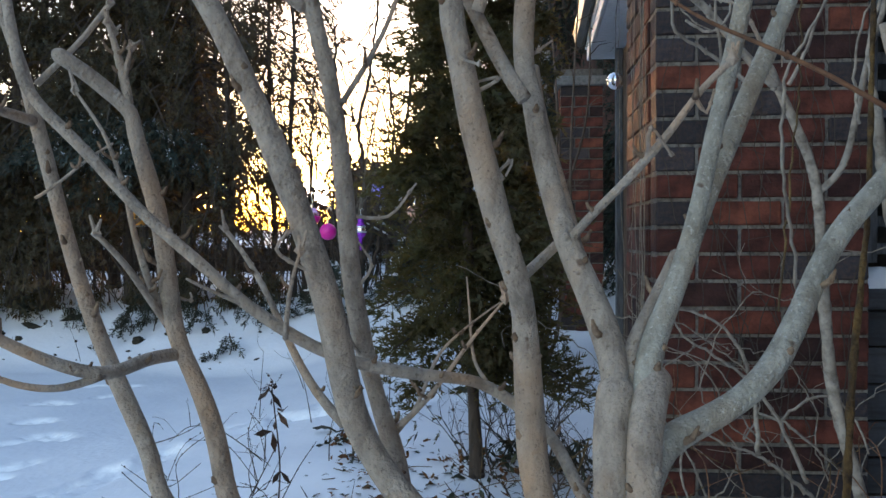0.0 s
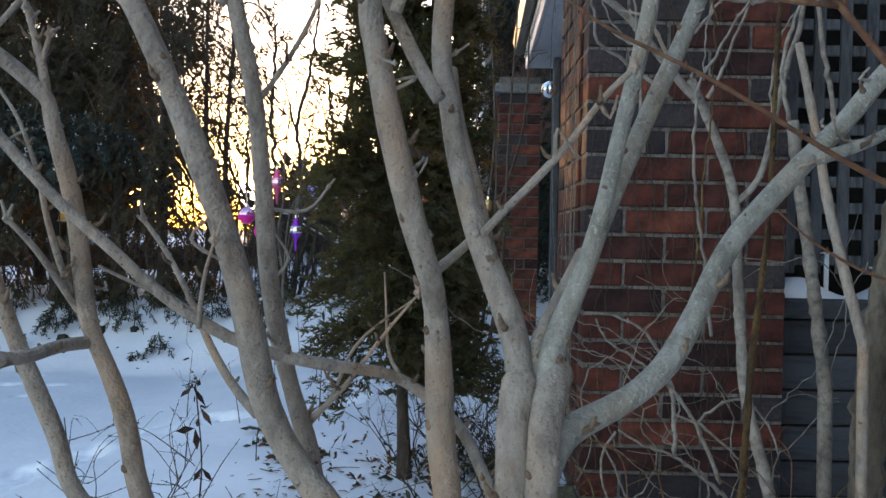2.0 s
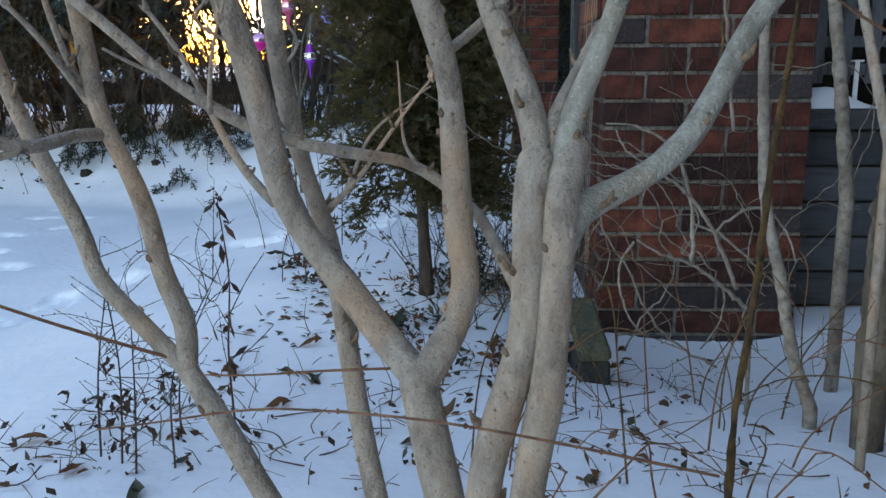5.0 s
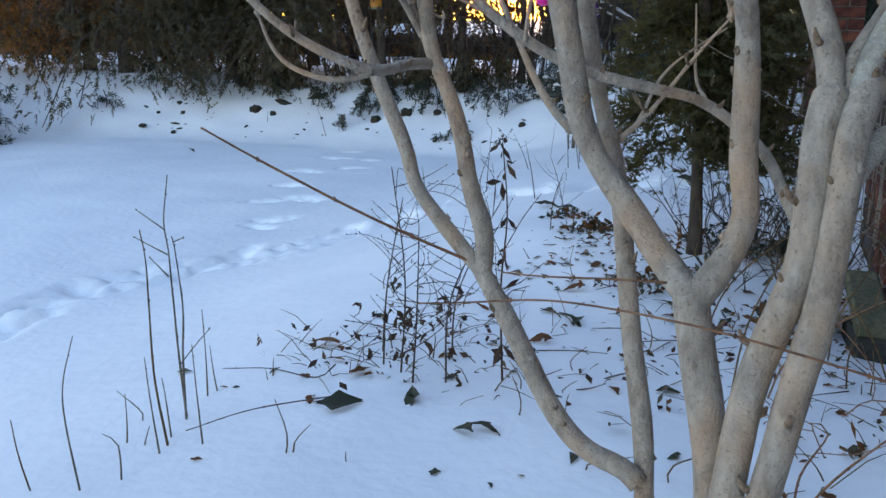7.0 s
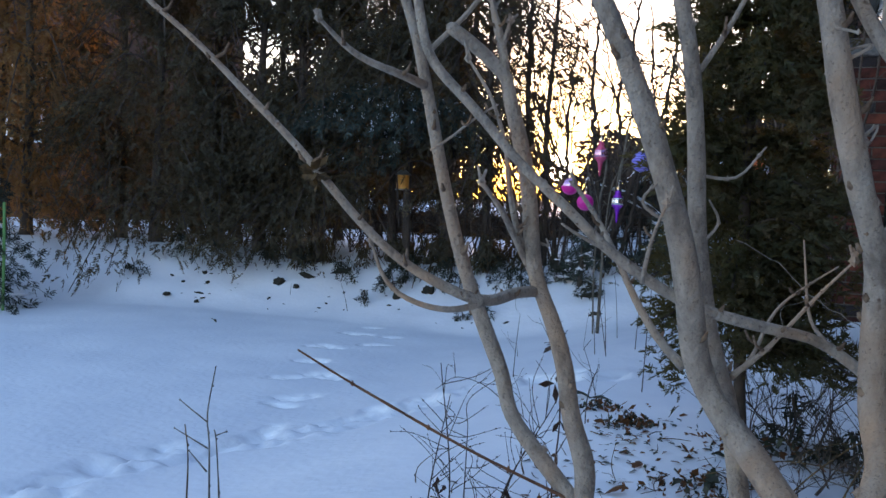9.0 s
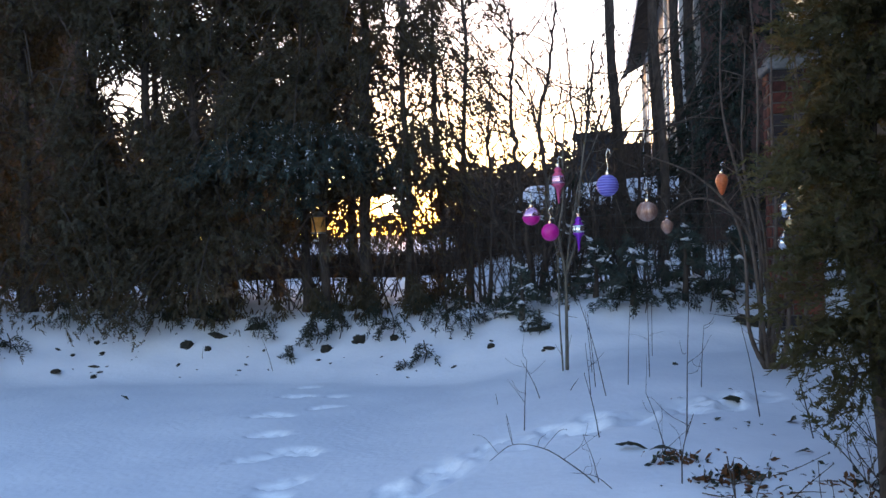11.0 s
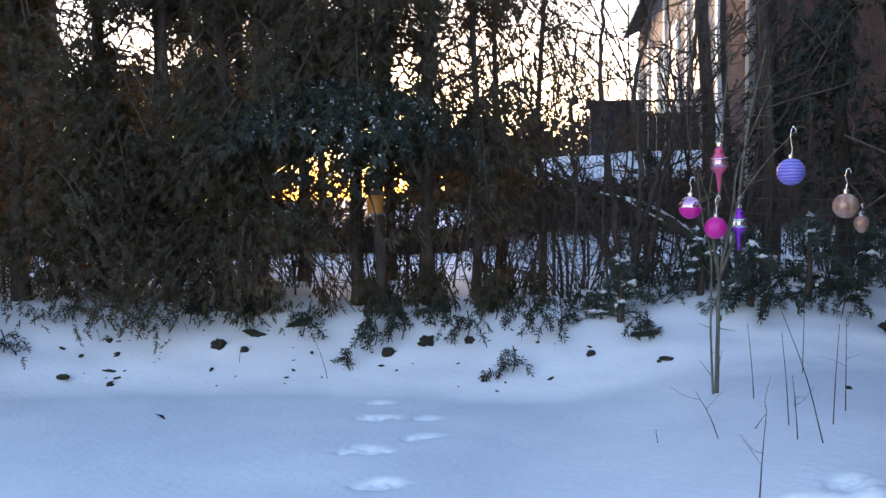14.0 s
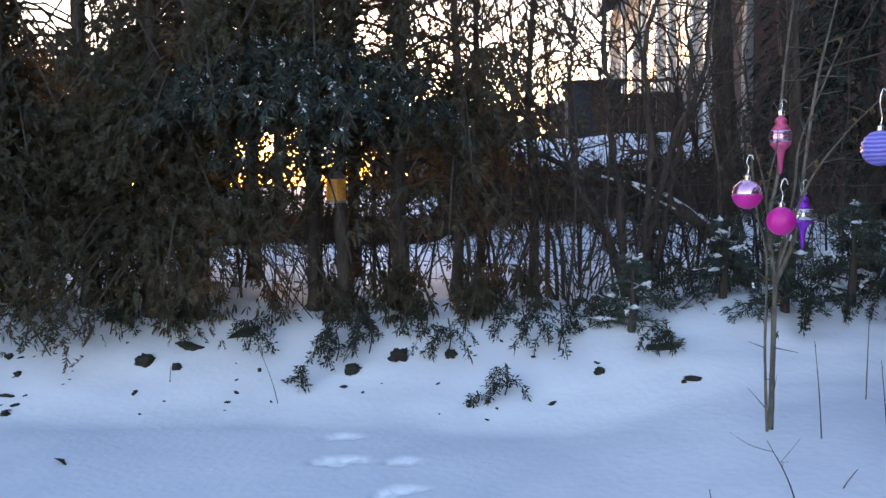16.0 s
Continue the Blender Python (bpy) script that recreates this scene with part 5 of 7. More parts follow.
for i in range(9):
    p = np.array(ends[int(r9.integers(len(ends) * 3 // 4))]) + np.array((-5.3, 4.5, ground_z(-5.3, 4.5) - 0.02))
    ball = thing("red_ball", "small shiny red ornament ball on the snowy spruce", "ornament", tuple(p - np.array((0, 0.02, 0.03))), "red balls on the spruce")
    bm = bmesh.new()
    bmesh.ops.create_uvsphere(bm, u_segments=16, v_segments=10, radius=0.032)
    part("ball", bm, "red_ball", ball, smooth=True)
    bm = bmesh.new()
    bmesh.ops.create_cone(bm, cap_ends=True, segments=10, radius1=0.009, radius2=0.008, depth=0.012, matrix=Matrix.Translation((0, 0, 0.035)))
    part("cap", bm, "silver", ball)
stake = thing("garden_stake", "thin green garden stake standing in the snow", "stake", (-4.87, 4.46, ground_z(-4.87, 4.46) - 0.02))
g = Geo()
g.tube([(0, 0, 0), (0.004, 0, 0.4), (0, 0, 0.78)], 0.011, 8)
g.ob("rod", "green_paint", stake)

# long snow-dusted spruce boughs reaching out of the row
for i, (a, b) in enumerate((((-3.0, 6.5, 1.55), (-3.35, 5.75, 1.36)), ((-2.9, 6.5, 1.62), (-2.9, 5.7, 1.42)), ((-2.7, 6.5, 1.6), (-2.5, 5.75, 1.38)), ((-2.5, 6.5, 1.5), (-2.2, 5.9, 1.3)), ((-2.8, 6.5, 1.3), (-2.85, 5.9, 1.1)))):
    own = thing("spruce_bough", "drooping blue-green spruce bough dusted with snow", "bough", a, "snow-dusted boughs")
    g, sn = Geo(), Geo()
    a, b = np.array(a), np.array(b)
    for s in np.linspace(-0.4, 0.4, 5):
        d = b - a
        side = np.array((-d[1], d[0], 0)) / np.linalg.norm(d[:2])
        p = smooth_path([(0, 0, 0), d * 0.5 + side * s * 0.35 + np.array((0, 0, 0.06)), d * (0.9 + 0.2 * rng.random()) + side * s * 0.8 - np.array((0, 0, 0.1 + 0.1 * rng.random()))], 0.05)
        g.tube(p, np.linspace(0.007, 0.002, len(p)), 4)
        pos = np.repeat(p, 6, axis=0) + rng.standard_normal((6 * len(p), 3)) * 0.02
        g.sprays(pos, d + rng.standard_normal((len(pos), 3)) * 0.25, 0.06, rng, 0.6, 5, 0.14)
        dust = p[4:][rng.random(len(p) - 4) < 0.4]
        if len(dust):
            dust = np.repeat(dust, 3, axis=0) + rng.standard_normal((3 * len(dust), 3)) * np.array((0.012, 0.012, 0.002)) + np.array((0, 0, 0.014))
            sn.sprays(dust, rng.standard_normal(dust.shape) * np.array((1, 1, 0.15)), 0.02, rng, 0.1, 2, 0.5)
    g.ob("needles", "spruce", own, stuff=True)
    sn.ob("snow_cap", "snow", own, "small patches of snow", smooth=True, stuff=True)


# ---- bare thicket, brush and far things ----
def bare_shrub(at, height, stems, spread, seed, thick, material, title, levels=3, name="bare_shrub"):
    r = np.random.default_rng(seed)
    x, y = at
    z0 = ground_z(x, y)
    own = thing(name, title, "shrub", (x, y, z0 - 0.03), "bare shrubs behind the sapling")

    def grow(g, start, d, length, rad, level):
        pts = [start]
        for s in range(5):
            d = d + r.standard_normal(3) * np.array((0.16, 0.16, 0.08)) + np.array((0, 0, 0.03))
            d /= np.linalg.norm(d)
            pts.append(pts[-1] + d * length / 5)
        p = smooth_path(pts, length / 9)
        g.tube(p, np.linspace(rad, rad * 0.45, len(p)), 6 if level == 0 else 4)
        if level < levels:
            for _ in range(4 if level == 0 else 3):
                i = int(len(p) * (0.35 + 0.6 * r.random()))
                i = min(i, len(p) - 1)
                grow(g, p[i], d + r.standard_normal(3) * np.array((0.6, 0.6, 0.35)), length * (0.4 + 0.25 * r.random()), rad * (0.5 if thick < 0.01 else 0.62), level + 1)

    for i in range(stems):
        g = Geo()
        a = r.random() * 6.283
        d = np.array((math.cos(a) * spread, math.sin(a) * spread, 1.0))
        grow(g, np.array((math.cos(a) * 0.05, math.sin(a) * 0.05, 0.0)), d / np.linalg.norm(d), height * (0.55 + 0.35 * r.random()), thick * (0.6 + 0.5 * r.random()), 0)
        g.ob("stem", material, own, stuff=True)
    return own


THICKET = ((-1.75, 7.0, 2.4, 4), (-1.4, 6.6, 2.3, 3), (-0.85, 7.2, 2.5, 4), (-0.5, 7.5, 2.4, 4), (-1.95, 7.6, 2.6, 4), (-1.2, 8.2, 2.8, 4), (-0.25, 6.9, 1.9, 4))
for i, (x, y, h, n) in enumerate(THICKET):
    bare_shrub((x, y), h, n, 0.28, 300 + i, 0.0115, "dark_bark", "leafless dark brown shrub with fine branching twigs", 4 if i in (0, 4, 5) else 3)
for i, (x, y, h) in enumerate(((0.16, 2.42, 0.32), (0.26, 2.6, 0.34), (0.36, 2.25, 0.3), (0.2, 2.2, 0.24), (0.42, 2.5, 0.34))):
    bare_shrub((x, y), h, 7, 0.75, 380 + i, 0.0028, "dark_bark", "low dark twiggy undergrowth at the foot of the cedar", 2, "undergrowth")
for i, (x, y, h, rad) in enumerate(((0.2, 2.55, 0.16, 0.13), (0.34, 2.4, 0.14, 0.12))):
    seedling(x, y, h, rad, 280 + i)
for i in range(48):
    x, y = -4.4 + 0.105 * i + 0.1 * math.sin(i * 5), 6.45 + 0.6 * (0.5 + 0.5 * math.sin(i * 3.3))
    bare_shrub((x, y), 0.85, 6, 0.55, 340 + i, 0.005, "dark_bark", "thin leafless saplings and brush under the trees", 2, "brushwood")

dry = Geo()
pos, way = [], []
for i in range(3600):
    x, y = -2.3 + 2.0 * rng.random(), 6.9 + 1.6 * rng.random()
    z = 0.74 + 0.45 * rng.random()
    u, w = x + 0.236 * (y - 6.4), z - 0.05 * (y - 6.4)
    if w > (0.93 if u > -1.9 else 1.1) + 0.1 * noise.noise((u * 6, 0, 0)) or abs(u + 1.33) < 0.13 and abs(w - 1.01) < 0.11 or noise.noise((u * 5.5, 2.2, w * 6.0)) + 0.5 * noise.noise((u * 17, 5.2, w * 17)) > 0.16:
        continue
    pos.append((x, y, z + ground_z(x, y) - 0.2))
    way.append(rng.standard_normal(3) + np.array((0, 0, -0.3)))
dry.fronds(pos, way, 0.06, rng, 0.4, 5, 0.2)
tagged(dry.ob("dry_foliage", "brush"), "withered brown leaves clinging to the thicket", "foliage", kind="stuff")

hedge = Geo()
for i in range(3000):
    x, y, z = -2.3 + 2.9 * rng.random(), 10.4 + 0.5 * rng.random(), rng.random() ** 0.8
    d = rng.standard_normal(3) * np.array((0.5, 0.5, 0.6)) + np.array((0, 0, 0.3))
    p0 = np.array((x, y, ground_z(x, y) + 0.42 * z * (0.85 + 0.3 * math.sin(x * 2.2))))
    hedge.tube([p0, p0 + d / np.linalg.norm(d) * 0.22], [0.006, 0.003], 3)
pos = np.column_stack([-2.3 + 2.9 * rng.random(5000), 10.45 + 0.4 * rng.random(5000), 0.08 + 0.38 * rng.random(5000)])
pos[:, 2] += np.array([ground_z(a, b) for a, b in pos[:, :2]]) - 0.05
hedge.sprays(pos, rng.standard_normal((5000, 3)), 0.07, rng, 0.3, 3, 0.35)
# second row, added to shade the snow behind the trees
for i in range(3600):
    x, y, z = -11.0 + 9.2 * rng.random(), 11.2 + 0.6 * rng.random(), rng.random() ** 0.8
    d = rng.standard_normal(3) * np.array((0.5, 0.5, 0.6)) + np.array((0, 0, 0.3))
    p0 = np.array((x, y, ground_z(x, y) + 0.22 * z * (0.85 + 0.3 * noise.noise((x * 0.8, 0, 0)))))
    hedge.tube([p0, p0 + d / np.linalg.norm(d) * 0.26], [0.009, 0.004], 3)
pos = np.column_stack([-11.0 + 9.2 * rng.random(7000), 11.25 + 0.5 * rng.random(7000), 0.26 * rng.random(7000)])
pos[:, 2] += np.array([ground_z(a, b) for a, b in pos[:, :2]])
hedge.fronds(pos, rng.standard_normal((7000, 3)), 0.13, rng, 0.3, 5, 0.3)
tagged(hedge.ob("hedge", "brush"), "low brown leafless hedge across the far yard, with a row added to shade the snow", "hedge", kind="stuff")

fence = thing("wire_fence", "thin wire mesh fence behind the trees", "fence", (0, 6.75, 0))
for i in range(8):
    x = -5.5 + i * 1.0
    g = Geo()
    z0 = ground_z(x, 6.75)
    g.tube([(x, 0, z0 - 0.05), (x, 0, z0 + 0.62)], 0.012, 6)
    g.ob("post", "dark_bark", fence)
for i in range(6):
    g = Geo()
    g.tube([(x, 0, ground_z(x, 6.75) + 0.08 + i * 0.1) for x in np.linspace(-5.5, 1.5, 12)], 0.0022, 4)
    g.ob("strand", "wire", fence)
g = Geo()
for x in np.arange(-5.5, 1.5, 0.12):
    g.tube([(x, 0.003, ground_z(x, 6.75) + 0.06), (x, 0.003, ground_z(x, 6.75) + 0.6)], 0.0018, 4)
tagged(g.ob("mesh_wire", "wire", fence), kind="stuff")

fallen = thing("leaning_trunk", "dark leaning trunk with a line of snow on top", "tree", (-0.36, 6.7, ground_z(-0.36, 6.7)))
for name, pts, r0, r1 in (("trunk", [(0.02, 0, -0.08), (-0.08, 0, 0.12), (-0.29, 0, 0.36), (-0.57, 0.02, 0.53), (-0.88, 0.04, 0.62), (-1.23, 0.1, 0.78)], 0.042, 0.014), ("branch", [(-0.26, -0.01, 0.33), (-0.48, -0.05, 0.44), (-0.64, -0.06, 0.54), (-0.8, -0.05, 0.7)], 0.022, 0.008)):
    g = Geo()
    p = smooth_path(pts, 0.05)
    rr = np.linspace(r0, r1, len(p))
    g.tube(p, rr, 9, 0.05, rng)
    limb = g.ob(name, "dark_bark", fallen, smooth=True)
    g = Geo()
    k = len(p) * 3 // 4
    g.tube(p[4:k] + np.column_stack([np.zeros(k - 4), np.full(k - 4, -0.006), rr[4:k] * 0.8]), rr[4:k] * 0.38 + 0.003, 7, 0.2, rng)
    g.ob("snow_line", "snow", limb, "line of snow", smooth=True)

# stout leafless shrub that spreads behind the sapling
stout = thing("bare_tree", "stout leafless dark shrub with many spreading stems", "tree", (-1.04, 6.55, ground_z(-1.04, 6.55)))
r7 = np.random.default_rng(77)
for pts, r0 in (([(-0.01, 0, -0.05), (-0.06, 0, 0.4), (-0.11, 0, 0.85), (-0.16, 0, 1.35), (-0.12, 0, 2.1)], 0.026), ([(0.02, 0.02, -0.05), (0.05, 0, 0.2), (0.21, 0.03, 0.8), (0.38, 0.05, 1.25), (0.46, 0.05, 1.9)], 0.024),
                ([(0.02, -0.02, -0.05), (0.09, -0.03, 0.7), (0.05, -0.05, 1.35), (0.14, -0.05, 1.7), (0.2, 0, 2.3)], 0.022), ([(-0.03, -0.01, -0.05), (-0.12, 0, 0.3), (-0.31, 0, 0.65), (-0.34, 0, 1.05), (-0.3, 0, 1.7)], 0.02),
                ([(0.04, 0.03, -0.05), (0.16, 0.02, 0.3), (0.22, 0.02, 0.7), (0.3, 0.02, 1.2), (0.26, 0.02, 2.0)], 0.017), ([(-0.02, 0.03, -0.05), (-0.16, 0.05, 0.35), (-0.42, 0.1, 0.85), (-0.62, 0.1, 1.3), (-0.7, 0.1, 1.9)], 0.016)):
    g = Geo()
    p = smooth_path(pts, 0.06)
    p[1:] += r7.standard_normal((len(p) - 1, 3)) * 0.008
    g.tube(p, np.linspace(r0, r0 * 0.35, len(p)), 8, 0.05, r7)
    stem = g.ob("stem", "dark_bark", stout, smooth=True)
    g = Geo()
    for i in range(len(p) // 3, len(p) - 1, 2):
        d = r7.standard_normal(3) * np.array((1, 0.6, 0.5)) + np.array((0, 0, 0.7))
        d = d / np.linalg.norm(d)
        q = [p[i]]
        for _ in range(5):
            d = d + r7.standard_normal(3) * 0.25
            q.append(q[-1] + d / np.linalg.norm(d) * (0.05 + 0.07 * r7.random()))
        g.tube(q, np.linspace(r0 * 0.28, 0.0016, 6), 4)
        for b in q[2:5]:
            e = r7.standard_normal(3) * 0.09 + np.array((0, 0, 0.04))
            g.tube([b, b + e * 0.5 + r7.standard_normal(3) * 0.01, b + e], [0.0026, 0.002, 0.0011], 3)
    g.ob("twig", "dark_bark", stem, stuff=True)

# slim upright young stems between the trunks
r8 = np.random.default_rng(78)
for i in range(38):
    x, y = -3.45 + 3.5 * (i + r8.random()) / 38, 6.35 + 0.8 * r8.random()
    own = thing("young_sapling", "slim leafless upright young sapling under the trees", "sapling", (x, y, ground_z(x, y) - 0.03), "young saplings under the trees")
    h, r0 = 0.7 + 1.1 * r8.random(), 0.005 + 0.006 * r8.random() ** 2
    p = smooth_path([(0, 0, 0), (r8.normal(0, 0.04), 0, h * 0.35), (r8.normal(0, 0.08), r8.normal(0, 0.04), h * 0.7), (r8.normal(0, 0.14), r8.normal(0, 0.06), h)], 0.07)
    g = Geo()
    g.tube(p, np.linspace(r0, r0 * 0.4, len(p)), 6, 0.05, r8)
    g.ob("stem", "dark_bark" if i % 3 else "shrub_brown", own, smooth=True)
    g = Geo()
    for a in p[4:]:
        for _ in range(2):
            d = r8.standard_normal(3) * np.array((1, 0.7, 0.4)) + np.array((0, 0, 0.5))
            d = d / np.linalg.norm(d) * (0.05 + 0.16 * r8.random())
            g.tube([a, a + d * 0.5 + r8.standard_normal(3) * 0.012, a + d], [r0 * 0.4, r0 * 0.3, 0.0009], 3)
    g.ob("twig", "dark_bark", own, stuff=True)
    if i % 2:
        g = Geo()
        q = p[2:][r8.integers(len(p) - 2, size=26)] + r8.standard_normal((26, 3)) * np.array((0.07, 0.05, 0.05))
        g.sprays(q, r8.standard_normal((26, 3)) + np.array((0, 0, -0.4)), 0.035, r8, 0.4, 3, 0.4)
        g.ob("leaf", "seedling" if i % 4 == 1 else "brush", own, "small dark leaves", stuff=True)

feeder_tree = thing("lantern_post", "dark slim trunk carrying a small bird feeder", "post", (-2.6, 6.28, ground_z(-2.6, 6.28) - 0.04))
g = Geo()
g.tube(smooth_path([(0, 0, 0), (0.01, 0, 0.3), (0, 0, 0.62), (0.02, 0.01, 1.6), (0.03, 0.02, 3.4)], 0.1), np.linspace(0.036, 0.02, len(smooth_path([(0, 0, 0), (0.01, 0, 0.3), (0, 0, 0.62), (0.02, 0.01, 1.6), (0.03, 0.02, 3.4)], 0.1))), 9, 0.05, rng)
g.ob("trunk", "dark_bark", feeder_tree, smooth=True)
feeder = thing("bird_feeder", "small bird feeder with amber walls and a dark domed roof", "bird feeder", (-2.602, 6.19, 0.79))
bm = bmesh.new()
bmesh.ops.create_cone(bm, cap_ends=True, segments=20, radius1=0.05, radius2=0.05, depth=0.11, matrix=Matrix.Translation((0, 0, 0.055)))
part("body", bm, "amber_glass", feeder, "amber translucent walls", smooth=False)
bm = bmesh.new()
bmesh.ops.create_cone(bm, cap_ends=True, segments=20, radius1=0.066, radius2=0.02, depth=0.04, matrix=Matrix.Translation((0, 0, 0.132)))
part("roof", bm, "gutter", feeder, "dark domed roof")
bm = bmesh.new()
bmesh.ops.create_cone(bm, cap_ends=True, segments=20, radius1=0.06, radius2=0.06, depth=0.01, matrix=Matrix.Translation((0, 0, -0.004)))
part("tray", bm, "gutter", feeder)

# neighbouring house on the rise: its long west side is seen aslant and takes the low sun
far = thing("far_house", "neighbouring house, pale sunlit side with white posts, dark brick front", "house", (0.6, 10.3, 1.2))
part("wall", box_bm(0.02, 7.0, 0.0, 11.7, -0.6, 3.6, 0), "far_brick", far, "dark brick front")
for i in range(26):
    part("siding_board", box_bm(-0.012, 0.02, 1.9, 11.7, 0, 0.128, 0.004), "siding", far).location.z = 0.2 + i * 0.131
roofm = bmesh.new()
rv = [roofm.verts.new(c) for c in ((-0.45, -0.5, 3.5), (-0.45, 12.2, 3.5), (3.5, 12.2, 5.6), (3.5, -0.5, 5.6), (7.4, 12.2, 3.5), (7.4, -0.5, 3.5))]
roofm.faces.new((rv[0], rv[3], rv[2], rv[1]))
roofm.faces.new((rv[3], rv[5], rv[4], rv[2]))
bmesh.ops.solidify(roofm, geom=roofm.faces[:], thickness=0.14)
part("roof", roofm, "shingle", far, "dark shingled roof")
part("eave_board", box_bm(-0.47, -0.44, -0.5, 12.2, 3.34, 3.52), "white_paint", far, "white eave board")
for y in (0.05, 1.75, 4.2, 6.8, 9.4, 11.5):
    part("corner_post", box_bm(-0.05, 0.03, y, y + 0.16, -0.2, 3.5), "white_paint" if y > 1 else "siding", far, "white post")
for y in (2.6, 5.2, 7.8):
    win = part("window", box_bm(-0.045, -0.01, y, y + 1.0, 1.2, 2.6), "white_paint", far, "white window frame")
    part("pane", box_bm(-0.052, -0.043, y + 0.08, y + 0.92, 1.28, 2.52, 0), "glass", win)
deck = thing("deck_fence", "brown wooden deck fence with a lattice top", "fence", (-0.6, 13.6, 1.45))
for i in range(10):
    part("board", box_bm(0, 0.115, 0, 0.02, -0.1, 0.6, 0.003), "brown_wood", deck).location.x = i * 0.12
part("rail", box_bm(0, 1.18, -0.01, 0.03, 0.6, 0.64), "brown_wood", deck)
part("rail", box_bm(0, 1.18, -0.01, 0.03, 0.8, 0.83), "brown_wood", deck)
for i in range(13):
    part("lattice_slat", box_bm(-0.008, 0.008, 0, 0.01, 0.64, 0.8, 0), "brown_wood", deck).location.x = 0.05 + i * 0.088
shed = thing("grey_shed", "dark grey shed beside the deck fence", "shed", (-0.9, 14.2, 1.3))
part("wall", box_bm(0, 0.75, 0, 0.7, 0, 1.0), "dark_wood", shed)
part("roof", box_bm(-0.06, 0.81, -0.06, 0.76, 1.0, 1.05), "shingle", shed)
woods = Geo()
r6 = np.random.default_rng(66)
for i in range(165):
    side = i < 120
    x = -17.5 - 50 * r6.random() if side else -9.3 + 13 * r6.random()
    y, h = 42 + 8 * r6.random(), (5.5 + 3.5 * r6.random()) if side else (2.6 + 1.4 * r6.random())
    z0 = ground_z(x, y)
    woods.tube([(x, y, z0 - 0.1), (x + r6.normal(0, 0.2), y, z0 + h * 0.6), (x + r6.normal(0, 0.4), y, z0 + h)], [0.16, 0.1, 0.03], 5)
    n = 110 if side else 50
    q = np.column_stack([r6.normal(x, 0.75, n), r6.normal(y, 0.75, n), z0 + h * (0.05 + 0.97 * r6.random(n))])
    woods.fronds(q, r6.standard_normal((n, 3)), 0.75, r6, 0.3, 6, 0.3)
tagged(woods.ob("far_woods", "brush"), "brown leafless woods far behind the gardens", "woods", kind="stuff")
left = thing("brick_house", "brick house with white-framed windows beyond the trees", "house", (-10.5, 9.2, 0.0))
part("wall", box_bm(-5, 1.6, 0, 4, -0.5, 4.6, 0), "far_brick", left)
part("roof", box_bm(-5.3, 1.9, -0.3, 4.3, 4.6, 4.8), "shingle", left)
part("trim_band", box_bm(-5.02, 0.1, -0.09, 0.0, 2.5, 2.62), "white_paint", left, "white band")
for x in (-3.6, -1.6, 0.4):
    win = part("window", box_bm(x, x + 0.7, -0.05, 0.0, 1.3, 2.4), "white_paint", left, "white window frame")
    part("pane", box_bm(x + 0.06, x + 0.64, -0.062, -0.048, 1.36, 2.34, 0), "glass", win)
for i, (x, y, rad) in enumerate(((-0.42, 7.25, 0.05), (-0.1, 6.9, 0.035), (0.12, 7.7, 0.05), (0.3, 8.3, 0.06), (-0.02, 8.6, 0.03))):
    own = thing("leafless_tree", "tall bare reddish-brown trunk behind the sapling", "tree", (x, y, ground_z(x, y) - 0.05))
    g = Geo()
    p = smooth_path([(0, 0, 0), (0.02, 0, 1.0), (-0.03, 0, 2.2), (0.03, 0.05, 4.2)], 0.15)
    g.tube(p, np.linspace(rad, rad * 0.6, len(p)), 10, 0.05, rng)
    g.ob("trunk", "dark_bark", own, smooth=True)
trunk = thing("leafless_tree", "thick bare tree with a sunlit edge beside the spruce", "tree", (-5.95, 4.9, ground_z(-5.95, 4.9) - 0.05))
g = Geo()
p = smooth_path([(0, 0, 0), (0.03, 0, 1.0), (-0.02, 0, 2.2), (0.05, 0.1, 4.5)], 0.15)
g.tube(p, np.linspace(0.13, 0.07, len(p)), 12, 0.03, rng)
g.ob("trunk", "dark_bark", trunk, smooth=True)


